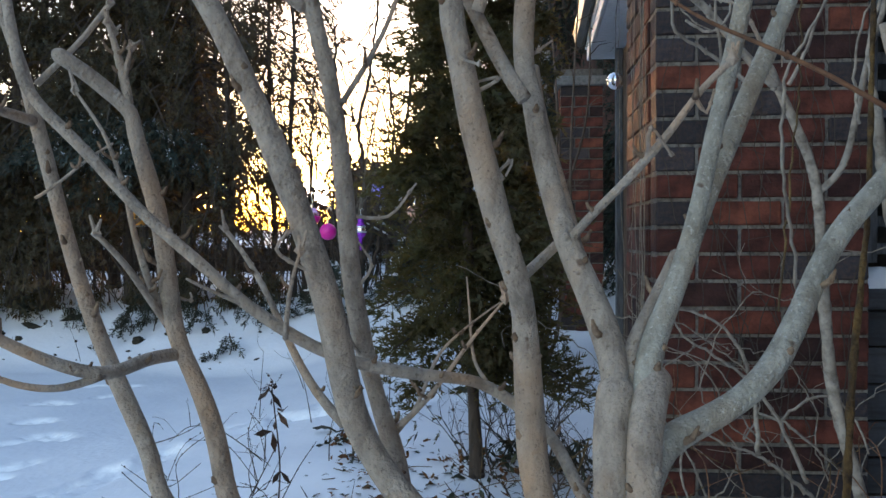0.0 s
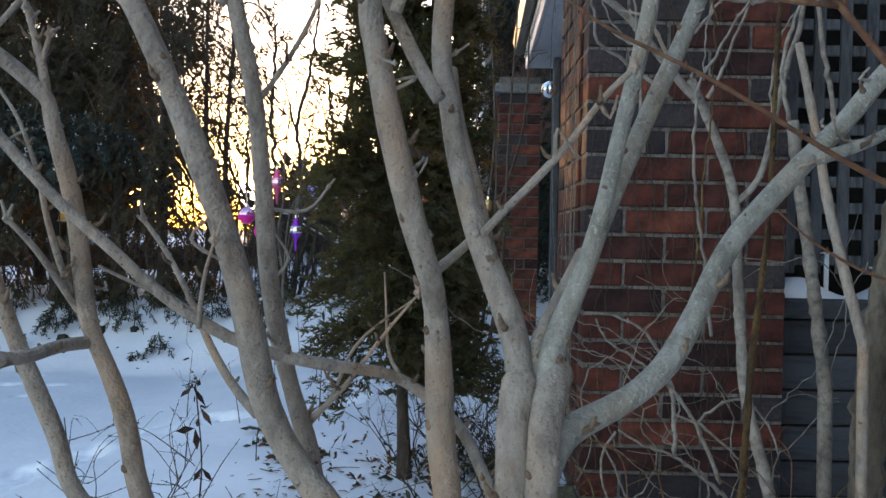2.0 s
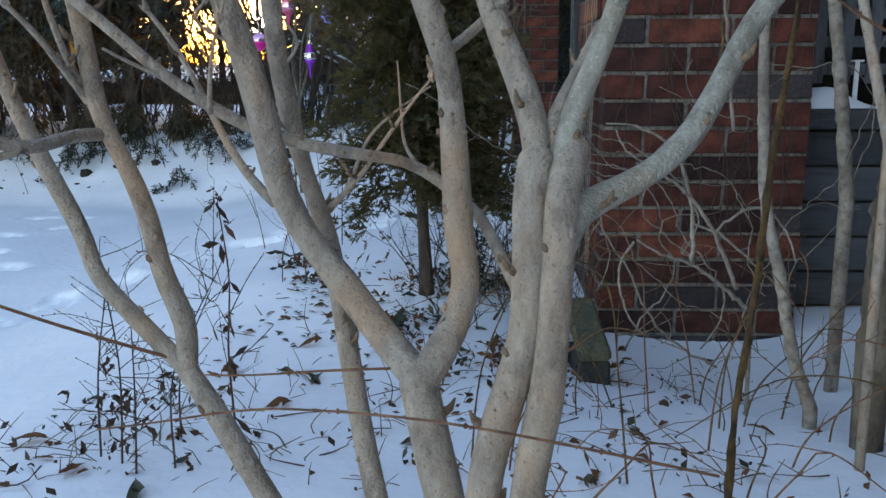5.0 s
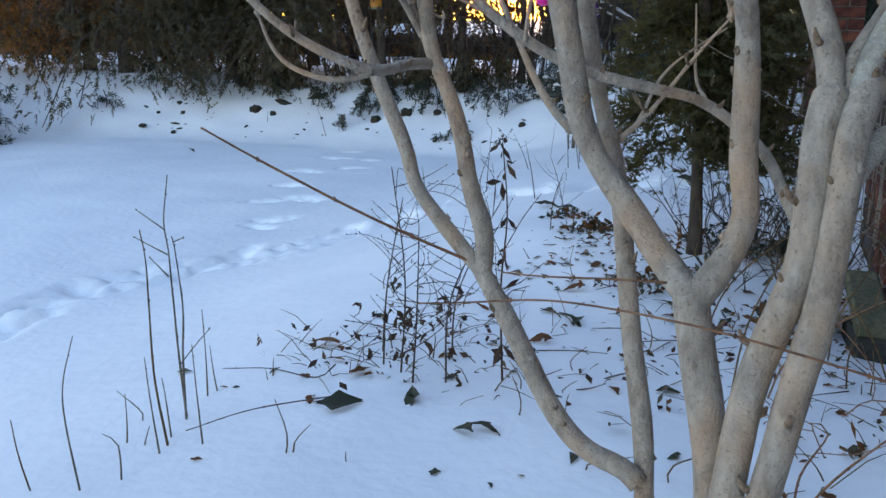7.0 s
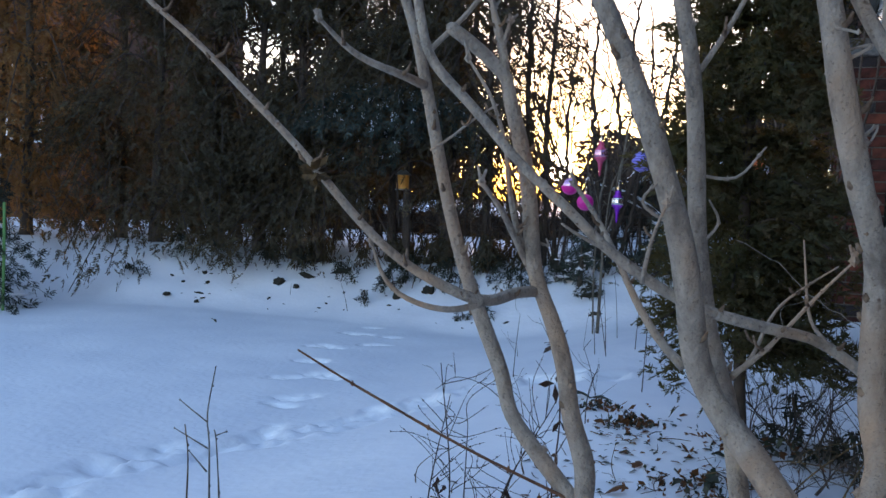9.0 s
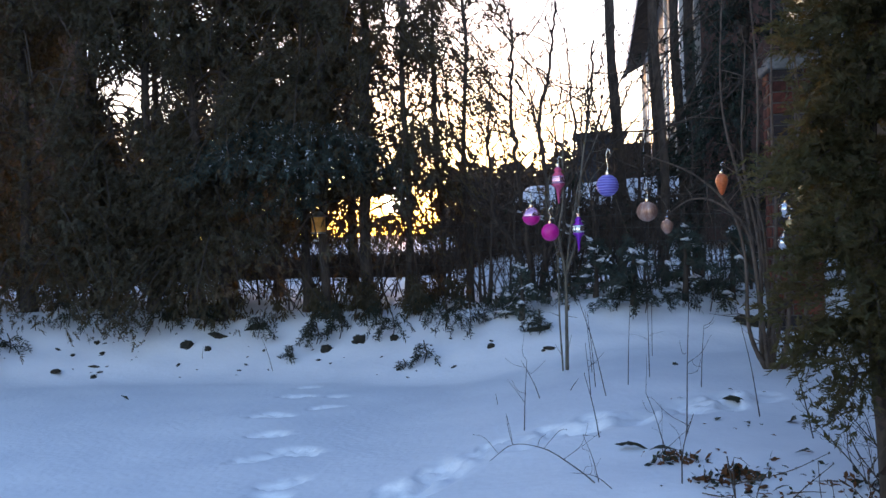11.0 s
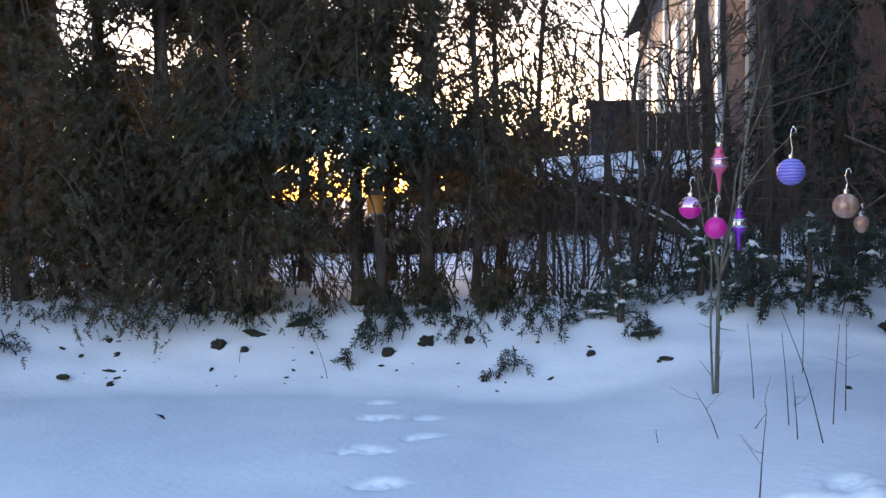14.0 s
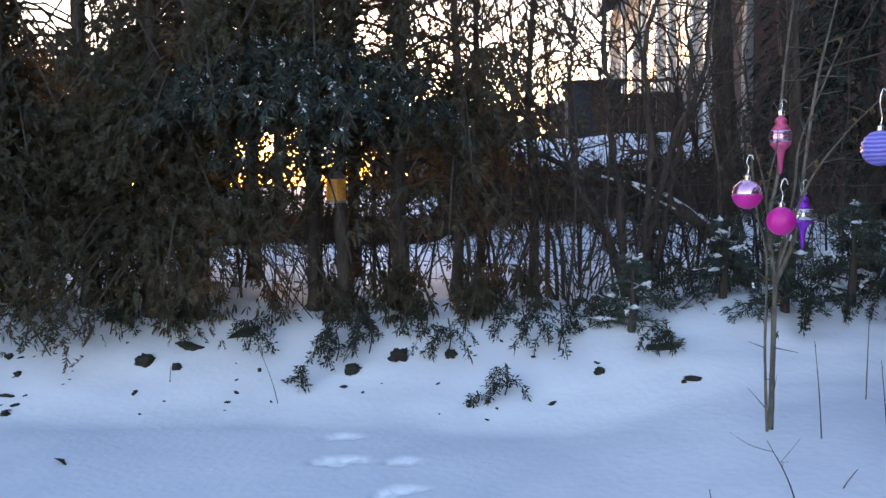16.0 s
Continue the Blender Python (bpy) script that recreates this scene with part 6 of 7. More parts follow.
# ---- sapling with hung ornaments ----
SAP = np.array((-0.777, 4.93, -0.03))
sapling = thing("sapling", "slim leafless sapling with several upright stems, hung with ornaments", "sapling", tuple(SAP))
for r0, r1, pts in (
    (0.0105, 0.008, [(-0.777, 4.93, -0.03), (-0.773, 4.93, 0.21), (-0.770, 4.93, 0.42), (-0.764, 4.93, 0.54)]),
    (0.0055, 0.0035, [(-0.798, 4.90, -0.03), (-0.809, 4.90, 0.27), (-0.808, 4.90, 0.59), (-0.843, 4.90, 0.75), (-0.87, 4.88, 0.95)]),
    (0.009, 0.003, [(-0.768, 4.93, 0.48), (-0.798, 4.91, 0.72), (-0.77, 4.90, 0.90), (-0.765, 4.90, 1.15), (-0.729, 4.90, 1.5)]),
    (0.009, 0.003, [(-0.766, 4.93, 0.50), (-0.709, 4.90, 0.68), (-0.683, 4.90, 0.92), (-0.648, 4.90, 1.19), (-0.58, 4.90, 1.5)]),
    (0.006, 0.0018, [(-0.764, 4.93, 0.53), (-0.712, 4.80, 0.83), (-0.613, 4.75, 1.00), (-0.534, 4.73, 1.09), (-0.495, 4.70, 1.14)]),
    (0.006, 0.002, [(-0.764, 4.93, 0.54), (-0.713, 4.92, 0.81), (-0.685, 4.95, 0.99), (-0.594, 4.97, 1.21), (-0.53, 5.0, 1.35)]),
    (0.004, 0.0015, [(-0.80, 4.91, 0.70), (-0.83, 4.86, 0.84), (-0.88, 4.8, 0.97)]),
    (0.004, 0.0015, [(-0.79, 4.90, 0.62), (-0.84, 4.80, 0.80), (-0.835, 4.68, 1.01)]),
):
    g = Geo()
    p = smooth_path(pts, 0.03) - SAP
    g.tube(p, np.linspace(r0, r1, len(p)), 8, 0.04, rng)
    for i in range(3, len(p) - 1, 4):
        d = rng.standard_normal(3) * np.array((1, 1, 0.5)) + np.array((0, 0, 0.6))
        g.tube([p[i], p[i] + d / np.linalg.norm(d) * (0.04 + 0.08 * rng.random())], [0.0022, 0.0008], 4)
    stem = g.ob("stem", "sap_bark", sapling, smooth=True)
    g = Geo()
    q = p[rng.integers(len(p) // 2, len(p), 4)]
    g.sprays(q + rng.standard_normal(q.shape) * 0.02, rng.standard_normal(q.shape), 0.022, rng, 0.3, 4, 0.6)
    g.ob("dry_flower", "stalk", stem, "dry tan seed cluster", stuff=True)

right_base = np.array((0.25, 4.8, ground_z(0.25, 4.8) - 0.03))
rshrub = thing("bare_shrub", "leafless grey shrub with arching stems hung with ornaments", "shrub", tuple(right_base))
for pts in ([(0.27, 4.85, 0.16), (0.28, 4.9, 0.46), (0.256, 4.9, 0.75), (0.174, 4.9, 0.96), (0.05, 4.85, 1.06)],
            [(0.27, 4.75, 0.18), (0.318, 4.7, 0.61), (0.375, 4.7, 0.83), (0.456, 4.7, 0.955), (0.588, 4.7, 0.965)],
            [(0.22, 4.72, 0.18), (0.158, 4.7, 0.67), (0.024, 4.7, 0.84), (-0.113, 4.7, 0.871), (-0.252, 4.68, 0.79)],
            [(0.15, 4.72, 0.2), (0.136, 4.7, 0.56), (0.075, 4.7, 0.81), (-0.1, 4.66, 0.99), (-0.344, 4.6, 1.1)],
            [(0.3, 4.8, 0.16), (0.42, 4.85, 0.7), (0.44, 4.9, 1.2), (0.40, 4.95, 1.9)], [(0.24, 4.85, 0.16), (0.2, 5.0, 0.8), (0.1, 5.1, 1.4), (0.12, 5.1, 2.1)],
            [(0.33, 4.75, 0.1), (0.36, 4.7, 0.7), (0.42, 4.75, 1.3), (0.36, 4.8, 2.2)], [(0.4, 4.8, 0.1), (0.48, 4.75, 0.7), (0.5, 4.8, 1.3), (0.55, 4.8, 2.2)], [(0.36, 4.9, 0.1), (0.44, 4.95, 0.8), (0.6, 5.0, 1.4), (0.62, 5.0, 2.2)], [(0.3, 4.9, 0.1), (0.25, 4.95, 0.8), (0.27, 5.0, 1.5), (0.22, 5.0, 2.3)],
            [(0.25, 4.8, 0.1), (0.31, 4.82, 0.7), (0.32, 4.9, 1.3), (0.36, 5.0, 2.2)], [(0.22, 4.8, 0.1), (0.22, 4.78, 0.6), (0.16, 4.85, 1.1), (0.2, 4.9, 1.7)]):
    g = Geo()
    p = smooth_path([tuple(right_base)] + pts, 0.04) - right_base
    g.tube(p, np.linspace(0.013, 0.003, len(p)), 7, 0.04, rng)
    for i in range(5, len(p) - 1, 4):
        d = rng.standard_normal(3) * np.array((1, 0.7, 0.5)) + np.array((0, 0, 0.6))
        d = d / np.linalg.norm(d) * (0.08 + 0.14 * rng.random())
        g.tube([p[i], p[i] + d * 0.5 + rng.standard_normal(3) * 0.01, p[i] + d], [0.003, 0.002, 0.0008], 4)
    g.ob("stem", "shrub_brown", rshrub, smooth=True)


def lathe(profile, seg=28, flutes=0):
    bm = bmesh.new()
    rings = []
    for r, z in profile:
        rings.append([bm.verts.new((max(r, 0.0004) * (1 + (0.06 * math.cos(flutes * a) if flutes else 0)) * math.cos(a), max(r, 0.0004) * (1 + (0.06 * math.cos(flutes * a) if flutes else 0)) * math.sin(a), z)) for a in (2 * math.pi * i / seg for i in range(seg))])
    for a, b in zip(rings, rings[1:]):
        for i in range(seg):
            bm.faces.new((a[i], a[(i + 1) % seg], b[(i + 1) % seg], b[i]))
    bm.faces.new(rings[0][::-1])
    bm.faces.new(rings[-1])
    bmesh.ops.recalc_face_normals(bm, faces=bm.faces[:])
    return bm


def ball_profile(r, z0=-1.0, z1=1.0, n=18):
    a0, a1 = math.asin(z0), math.asin(z1)
    return [(r * math.cos(a0 + (a1 - a0) * i / n), r * math.sin(a0 + (a1 - a0) * i / n)) for i in range(n + 1)]


def hang(own, top, hook):
    """Metal cap and the hook or ribbon by which an ornament hangs."""
    part("cap", lathe([(0.010, top - 0.004), (0.011, top), (0.011, top + 0.012), (0.008, top + 0.014), (0.003, top + 0.017)], 14), "silver", own, "silver cap")
    g = Geo()
    p = smooth_path([(0, 0, top + 0.015), (0.004, 0, top + 0.04), (-0.003, 0, top + hook * 0.7), (0.006, 0, top + hook), (0.016, 0, top + hook * 0.93), (0.018, 0, top + hook * 0.8)], 0.008)
    g.tube(p, 0.0022 if hook > 0.06 else 0.0012, 5)
    g.ob("hook", "silver", own, "silver hanging hook", smooth=True)


def ornament(at, label, parts, top, hook=0.07):
    own = thing("ornament", label, "ornament", at, "hung ornaments")
    for name, bm, m, lab in parts:
        part(name, bm, m, own, lab, smooth=True)
    hang(own, top, hook)
    return own


def finial(scale, a, b, at, label):
    """A fluted onion-shaped drop that ends in a long point."""
    low = [(0.0, -0.105), (0.005, -0.1), (0.009, -0.06), (0.014, -0.03), (0.020, -0.022), (0.030, -0.012), (0.033, -0.004)]
    mid = [(0.033, -0.003), (0.036, 0.006), (0.036, 0.018), (0.032, 0.026), (0.036, 0.03), (0.034, 0.036)]
    up = [(0.030, 0.037), (0.02, 0.05), (0.015, 0.058), (0.019, 0.064), (0.017, 0.072), (0.009, 0.08), (0.006, 0.088)]
    ornament(at, label, [(n, lathe([(r * scale, z * scale) for r, z in pr], 28, 10), m, lab) for n, pr, m, lab in (("drop", low, a, ""), ("belly", mid, b, "shiny banded belly"), ("crown", up, a, ""))], 0.086 * scale, 0.05)


ornament((-0.832, 4.663, 0.728), "matte hot pink ball hung from the sapling", [("ball", lathe(ball_profile(0.046)), "hot_pink", "")], 0.046, 0.09)
ornament((-0.93, 4.70, 0.815), "ball with silver upper half and pink lower half", [("lower_half", lathe(ball_profile(0.048, -1, -0.02)), "hot_pink", "matte pink"), ("upper_half", lathe(ball_profile(0.048, -0.02, 1)), "pink_shine", "mirror-bright pink silver")], 0.048, 0.08)
bm = lathe([(r * (1 + 0.035 * math.sin(z * 420)), z) for r, z in ball_profile(0.056, -1, 1, 60)], 32)
ornament((-0.533, 4.658, 0.957), "large lavender ball wound with glossy threads", [("ball", bm, "lavender", "")], 0.056, 0.13)
ornament((-0.344, 4.572, 0.815), "tan and copper swirled ball hung on a cord", [("ball", lathe(ball_profile(0.05), 28, 6), "tan_ball", "")], 0.05, 0.1)
finial(1.0, "violet", "silver", (-0.692, 4.885, 0.725), "violet fluted drop ornament with a long point")
finial(1.05, "rose", "pink_shine", (-0.79, 4.82, 0.99), "rose-pink banded drop ornament with a long point")
for at, m, lab in (((0.05, 4.82, 0.955), "orange_orn", "orange ribbed teardrop ornament"), ((0.385, 4.6, 0.873), "gold_orn", "gold ribbed teardrop ornament")):
    pr = [(0.0, -0.065), (0.008, -0.058), (0.02, -0.03), (0.03, 0.0), (0.031, 0.018), (0.024, 0.036), (0.012, 0.046), (0.004, 0.05)]
    pts = smooth_path([(a, 0, b) for a, b in pr], 0.004)
    ornament(at, lab + " hung from the bare shrub", [("drop", lathe([(a * (1 + 0.05 * math.sin(b * 500)), b) for a, _, b in pts], 24), m, "")], 0.048, 0.06)
for at, m in (((0.318, 4.62, 0.80), "silver"), ((0.303, 4.6, 0.637), "silver"), ((-0.24, 4.7, 0.74), "tan_ball"), ((0.33, 4.58, 0.72), "gold_orn")):
    pr = [(0.0, -0.04), (0.012, -0.036), (0.026, -0.016), (0.03, 0.004), (0.024, 0.022), (0.01, 0.032), (0.004, 0.035)]
    ornament(at, "small dull metallic ornament hung from the bare shrub", [("drop", lathe(pr, 20, 8), m, "")], 0.034, 0.05)


# ---- dry plants, sticks, leaves and litter ----
def stalk(at, pts, r, label, name="dry_stalk", twigs=0, material="dark_bark", buds=True, seed=0):
    rr = np.random.default_rng(seed)
    z0 = ground_z(at[0], at[1])
    own = thing(name, label, "plant", (at[0], at[1], z0 - 0.02), "dry plants in the snow")
    p = smooth_path([(0, 0, 0)] + list(pts), 0.02)
    g = Geo()
    g.tube(p, np.linspace(r, r * 0.4, len(p)), 6, 0.05, rr)
    if buds:
        for i in range(4, len(p), 5):
            g.knob(p[i] + np.array((r * 0.8, 0, 0)), r * 0.9, rr, 1.5)
    g.ob("stem", material, own, smooth=True)
    if twigs:
        g = Geo()
        for _ in range(twigs):
            i = rr.integers(len(p) // 3, len(p))
            d = rr.standard_normal(3) * np.array((1, 0.6, 0.4)) + np.array((0, 0, 0.7))
            d = d / np.linalg.norm(d) * (0.04 + 0.1 * rr.random())
            q = smooth_path([p[i], p[i] + d * 0.5 + rr.standard_normal(3) * 0.013, p[i] + d], 0.012)
            g.tube(q, np.linspace(r * 0.42, r * 0.2, len(q)), 4)
            for b in q[2::2]:
                g.knob(b, r * 0.5 + 0.0005, rr, 1.5)
        g.ob("twig", material, own, stuff=True)
    return own, p


TWIGS = (((-0.705, 1.14), [(-0.008, 0.113), (-0.012, 0.237), (-0.014, 0.308), (-0.019, 0.357), (-0.005, 0.437)], [[(-0.021, 0.342), (-0.076, 0.372)], [(-0.018, 0.298), (-0.085, 0.323)], [(-0.019, 0.259), (-0.055, 0.289)], [(-0.009, 0.097), (0.026, 0.139), (0.058, 0.174)]]),
         ((-0.660, 1.03), [(-0.018, 0.113), (-0.018, 0.230), (-0.017, 0.314), (-0.024, 0.364)], []), ((-0.700, 1.13), [(0.003, 0.117), (0.010, 0.201), (0.007, 0.261), (0.001, 0.320), (-0.003, 0.335)], [[(0.0, 0.325), (0.02, 0.334)]]),
         ((-0.654, 1.00), [(-0.011, 0.088), (-0.016, 0.164)], []), ((-0.725, 1.23), [(0.002, 0.081), (0.0, 0.172)], []), ((-0.600, 1.04), [(-0.006, 0.094), (-0.009, 0.172)], []), ((-0.697, 0.87), [(-0.016, 0.109), (-0.012, 0.172), (0.015, 0.248)], []),
         ((-0.781, 0.86), [(-0.020, 0.053), (-0.027, 0.113)], []), ((-0.657, 0.91), [(0.001, 0.057), (-0.027, 0.071)], []), ((-0.677, 1.06), [(-0.008, 0.082), (-0.012, 0.106)], []))
for i, (at, pts, forks) in enumerate(TWIGS):
    own, p = stalk(at, [(x, 0, z + 0.02) for x, z in pts], 0.0023 if len(pts) > 3 else 0.0017, "thin bare grey-brown twig standing in the snow", "bare_twig", 0, "stalk" if i % 3 == 1 else "sap_bark", True, 400 + i)
    for f in forks:
        g = Geo()
        q = smooth_path([(x, 0.002, z + 0.02) for x, z in f], 0.012)
        g.tube(q, np.linspace(0.0014, 0.0009, len(q)), 5, 0.05, rng)
        g.knob(q[-1], 0.0022, rng, 1.3)
        g.ob("fork", "sap_bark", own, smooth=True)
# arching weed and stems beside the trail
for at, pts, r, twigs in (((-0.60, 2.7), [(-0.03, 0, 0.03), (-0.09, 0, 0.075), (-0.16, 0, 0.115), (-0.25, 0, 0.125), (-0.32, 0, 0.075)], 0.0022, 6), ((-0.60, 2.7), [(-0.02, 0, 0.09), (-0.045, 0, 0.155)], 0.0017, 2), ((-0.38, 2.6), [(0.005, 0, 0.11), (0.035, 0, 0.21)], 0.0022, 3), ((-0.39, 2.9), [(-0.035, 0, 0.14), (-0.065, 0, 0.225)], 0.0019, 4), ((-0.47, 2.9), [(0.06, 0, 0.05), (0.13, 0.02, 0.11)], 0.0017, 2), ((-0.55, 2.62), [(-0.06, 0, 0.05), (-0.13, 0, 0.06)], 0.0016, 3)):
    stalk(at, pts, r, "dry weed stem arching over the snow", "dry_weed", twigs, "dark_bark", True, int(1000 * at[1]) + len(pts))
for pts in ([(-0.772, 1.35), (-0.647, 1.33), (-0.541, 1.32), (-0.525, 1.37)], [(-0.656, 1.07), (-0.572, 1.15), (-0.458, 1.25)], [(-0.66, 1.68), (-0.52, 1.6), (-0.46, 1.5)]):
    x0, y0 = pts[0]
    own = thing("fallen_twig", "long thin dark twig with buds lying on the snow", "twig", (x0, y0, ground_z(x0, y0)), "twigs on the snow")
    p = smooth_path([(x - x0, y - y0, ground_z(x, y) - ground_z(x0, y0) + 0.008 + 0.008 * (j % 2)) for j, (x, y) in enumerate(pts)], 0.02)
    g = Geo()
    g.tube(p, np.linspace(0.0009, 0.0015, len(p)), 6, 0.08, rng)
    for q in p[2::5]:
        g.knob(q, 0.0024, rng, 1.2)
    g.ob("twig", "dark_bark", own, smooth=True)
own, p = stalk((-0.2, 1.42), [(-0.008, 0, 0.2), (0.0, 0, 0.34), (-0.012, 0, 0.47)], 0.0026, "tall dry flower stalk with curled brown leaves", "dry_flower", 4, "dark_leaf", False, 420)
g = Geo()
q = p[4:][rng.random(len(p) - 4) < 0.55]
g.sprays(q + rng.standard_normal(q.shape) * 0.003, rng.standard_normal(q.shape) + np.array((0, 0, -0.9)), 0.014 + 0.02 * rng.random(len(q)), rng, 0.8, 2, 0.4)
g.sprays(np.repeat(p[-1:], 14, axis=0) + rng.standard_normal((14, 3)) * 0.012, rng.standard_normal((14, 3)), 0.008, rng, 0.1, 3, 0.5)
g.ob("dry_leaf", "dark_leaf", own, "curled dark brown leaves", stuff=True)
WEEDS = []
for i, (x, y, h) in enumerate(((-0.40, 1.40, 0.42), (-0.36, 1.36, 0.32), (-0.45, 1.43, 0.36), (-0.33, 1.5, 0.30), (-0.30, 1.38, 0.38))):
    own, p = stalk((x, y), [(0.01, 0, h * 0.5), (-0.02 + 0.03 * i, 0.01, h)], 0.0022, "dry branching weed with drooping dark leaves", "dry_weed", 12, "dark_bark", False, 430 + i)
    WEEDS.append((own, p))
for i, (x, y, tx, ty, h) in enumerate(((-0.88, 4.31, -0.09, 0, 0.2), (-0.64, 4.81, -0.03, 0, 0.36), (-0.62, 4.33, -0.03, 0, 0.38), (-0.64, 4.14, -0.02, 0.0, 0.25), (-0.57, 4.07, -0.14, 0.1, 0.52), (-0.47, 4.3, 0.02, 0, 0.4), (-0.36, 4.5, 0.0, 0, 0.4), (-0.75, 4.35, 0.05, 0, 0.08), (-0.3, 5.3, 0.01, 0, 0.5), (-0.15, 4.2, 0.02, 0, 0.3), (-1.1, 4.4, -0.01, 0, 0.07), (0.0, 3.6, -0.08, 0, 0.45), (-0.3, 3.3, 0.02, 0, 0.5), (-2.79, 5.69, -0.08, 0, 0.26), (-3.36, 5.8, 0.01, 0, 0.1), (-0.9, 3.6, 0.02, 0.0, 0.3), (-0.6, 3.3, -0.05, 0.0, 0.25), (0.1, 3.2, -0.1, 0.0, 0.4))):
    stalk((x, y), [(tx * 0.4, ty * 0.4, h * 0.5), (tx, ty, h)], 0.0024, "dark bare stick standing in the snow", "bare_stick", 3 if i % 3 == 0 else 0, "dark_bark", True, 450 + i)
for i in range(60):
    x, y = -0.9 + 1.9 * rng.random(), 1.0 + 1.1 * rng.random()
    if x > 0.35 and y > 1.9:
        continue
    h = 0.03 + 0.09 * rng.random()
    stalk((x, y), [(rng.standard_normal() * 0.01, 0, h * 0.5), (rng.standard_normal() * 0.03, 0, h)], 0.0016, "short dry stem stub poking through snow", "stem_stub", 0, "stalk", False, 500 + i)
for i in range(60):
    # thin dark twigs lying about on the snow
    x, y = -0.5 + 1.5 * rng.random(), 1.25 + 1.2 * rng.random()
    if x > 0.45 and y > 2.1:
        continue
    a, ln = rng.random() * 6.283, 0.025 + 0.08 * rng.random() ** 2
    own = thing("fallen_twig", "thin dark twig lying on the snow", "twig", (x, y, ground_z(x, y)), "twigs on the snow")
    d = np.array((math.cos(a), math.sin(a), 0))
    p = smooth_path([-d * ln, rng.standard_normal(3) * 0.012 * np.array((1, 1, 0.3)) + np.array((0, 0, 0.008)), d * ln + np.array((0, 0, 0.02 * rng.random()))], 0.02)
    g = Geo()
    g.tube(p, np.linspace(0.0016, 0.0008, len(p)), 5, 0.08, rng)
    if i % 3 == 0:
        q = p[len(p) // 2]
        g.tube([q, q + d * 0.03 + np.array((d[1], -d[0], 0.5)) * 0.03], [0.0014, 0.0007], 4)
    g.ob("twig", "dark_bark" if i % 2 else "stalk", own)
# low red-brown canes in front of the pier
for i in range(30):
    x, y = 0.12 + 0.85 * rng.random(), 0.8 + 1.0 * rng.random()
    tx, ty, h = rng.standard_normal() * 0.22, rng.standard_normal() * 0.06, 0.12 + 0.25 * rng.random()
    stalk((x, y), [(tx * 0.15, ty * 0.3, h * 0.5), (tx * 0.5 + 0.02, ty * 0.7, h * 0.95), (tx * 0.9 - 0.01, ty, h * 1.05), (tx * 1.4, ty * 1.3, h * 0.8)], 0.002, "arching thin brown cane in the snowy bed", "brown_cane", 3, "stalk" if i % 2 else "twig_red", True, 600 + i)


def leaf_mesh(n, seed, name, material, long=0.035, wide=0.5, curl=1.0):
    """A curled dead leaf with a midrib fold."""
    r = np.random.default_rng(seed)
    v, f, k = [], [], 7
    for i in range(k):
        t = i / (k - 1)
        w = long * wide * math.sin(math.pi * min(0.97, t * 0.95 + 0.04)) * (0.85 + 0.3 * r.random()) * 0.5
        z = curl * (0.006 * math.sin(t * 3.0 + r.random()) + 0.004 * r.random())
        c = (t - 0.5) * long * (1 - 0.12 * (curl - 1))
        bend = 0.006 * math.sin(t * 4 + seed)
        v += [(c, bend - w * (0.6 + 0.7 * r.random()), z + 0.4 * w * curl), (c + 0.003 * r.standard_normal(), bend, z), (c + 0.003 * r.standard_normal(), bend + w * (0.6 + 0.7 * r.random()), z + 0.5 * w * curl)]
    for i in range(k - 1):
        f += [(i * 3, i * 3 + 1, i * 3 + 4, i * 3 + 3), (i * 3 + 1, i * 3 + 2, i * 3 + 5, i * 3 + 4)]
    me = bpy.data.meshes.new(name)
    me.from_pydata(v, [], f)
    me.materials.append(M[material])
    me.shade_smooth()
    return me


BROWN = [leaf_mesh(7, 700 + i, "dead_leaf", "brown_leaf", 0.04 + 0.006 * i, 0.55) for i in range(4)]
DARK = [leaf_mesh(7, 740 + i, "withered_leaf", "dark_leaf", 0.03 + 0.005 * i, 0.42, 2.6) for i in range(4)]
for k, (own, p) in enumerate(WEEDS):
    for i in range(12 if k < 3 else 6):
        q = p[rng.integers(2, max(3, int(len(p) * 0.55)))] + rng.standard_normal(3) * np.array((0.022, 0.02, 0.012))
        ob = new("withered_leaf", DARK[rng.integers(4)])
        ob.parent = own
        ob.location = (q[0], q[1], max(0.02, q[2]))
        ob.rotation_euler = (rng.normal(0, 0.9), rng.normal(1.2, 0.5), rng.random() * 6.28)
        ob.scale = (0.45 + 0.45 * rng.random(), 0.3 + 0.4 * rng.random(), 0.4 + 0.3 * rng.random())
GREEN = [leaf_mesh(7, 720 + i, "ivy_leaf", "green_leaf", 0.04 + 0.006 * i, 0.6) for i in range(4)]
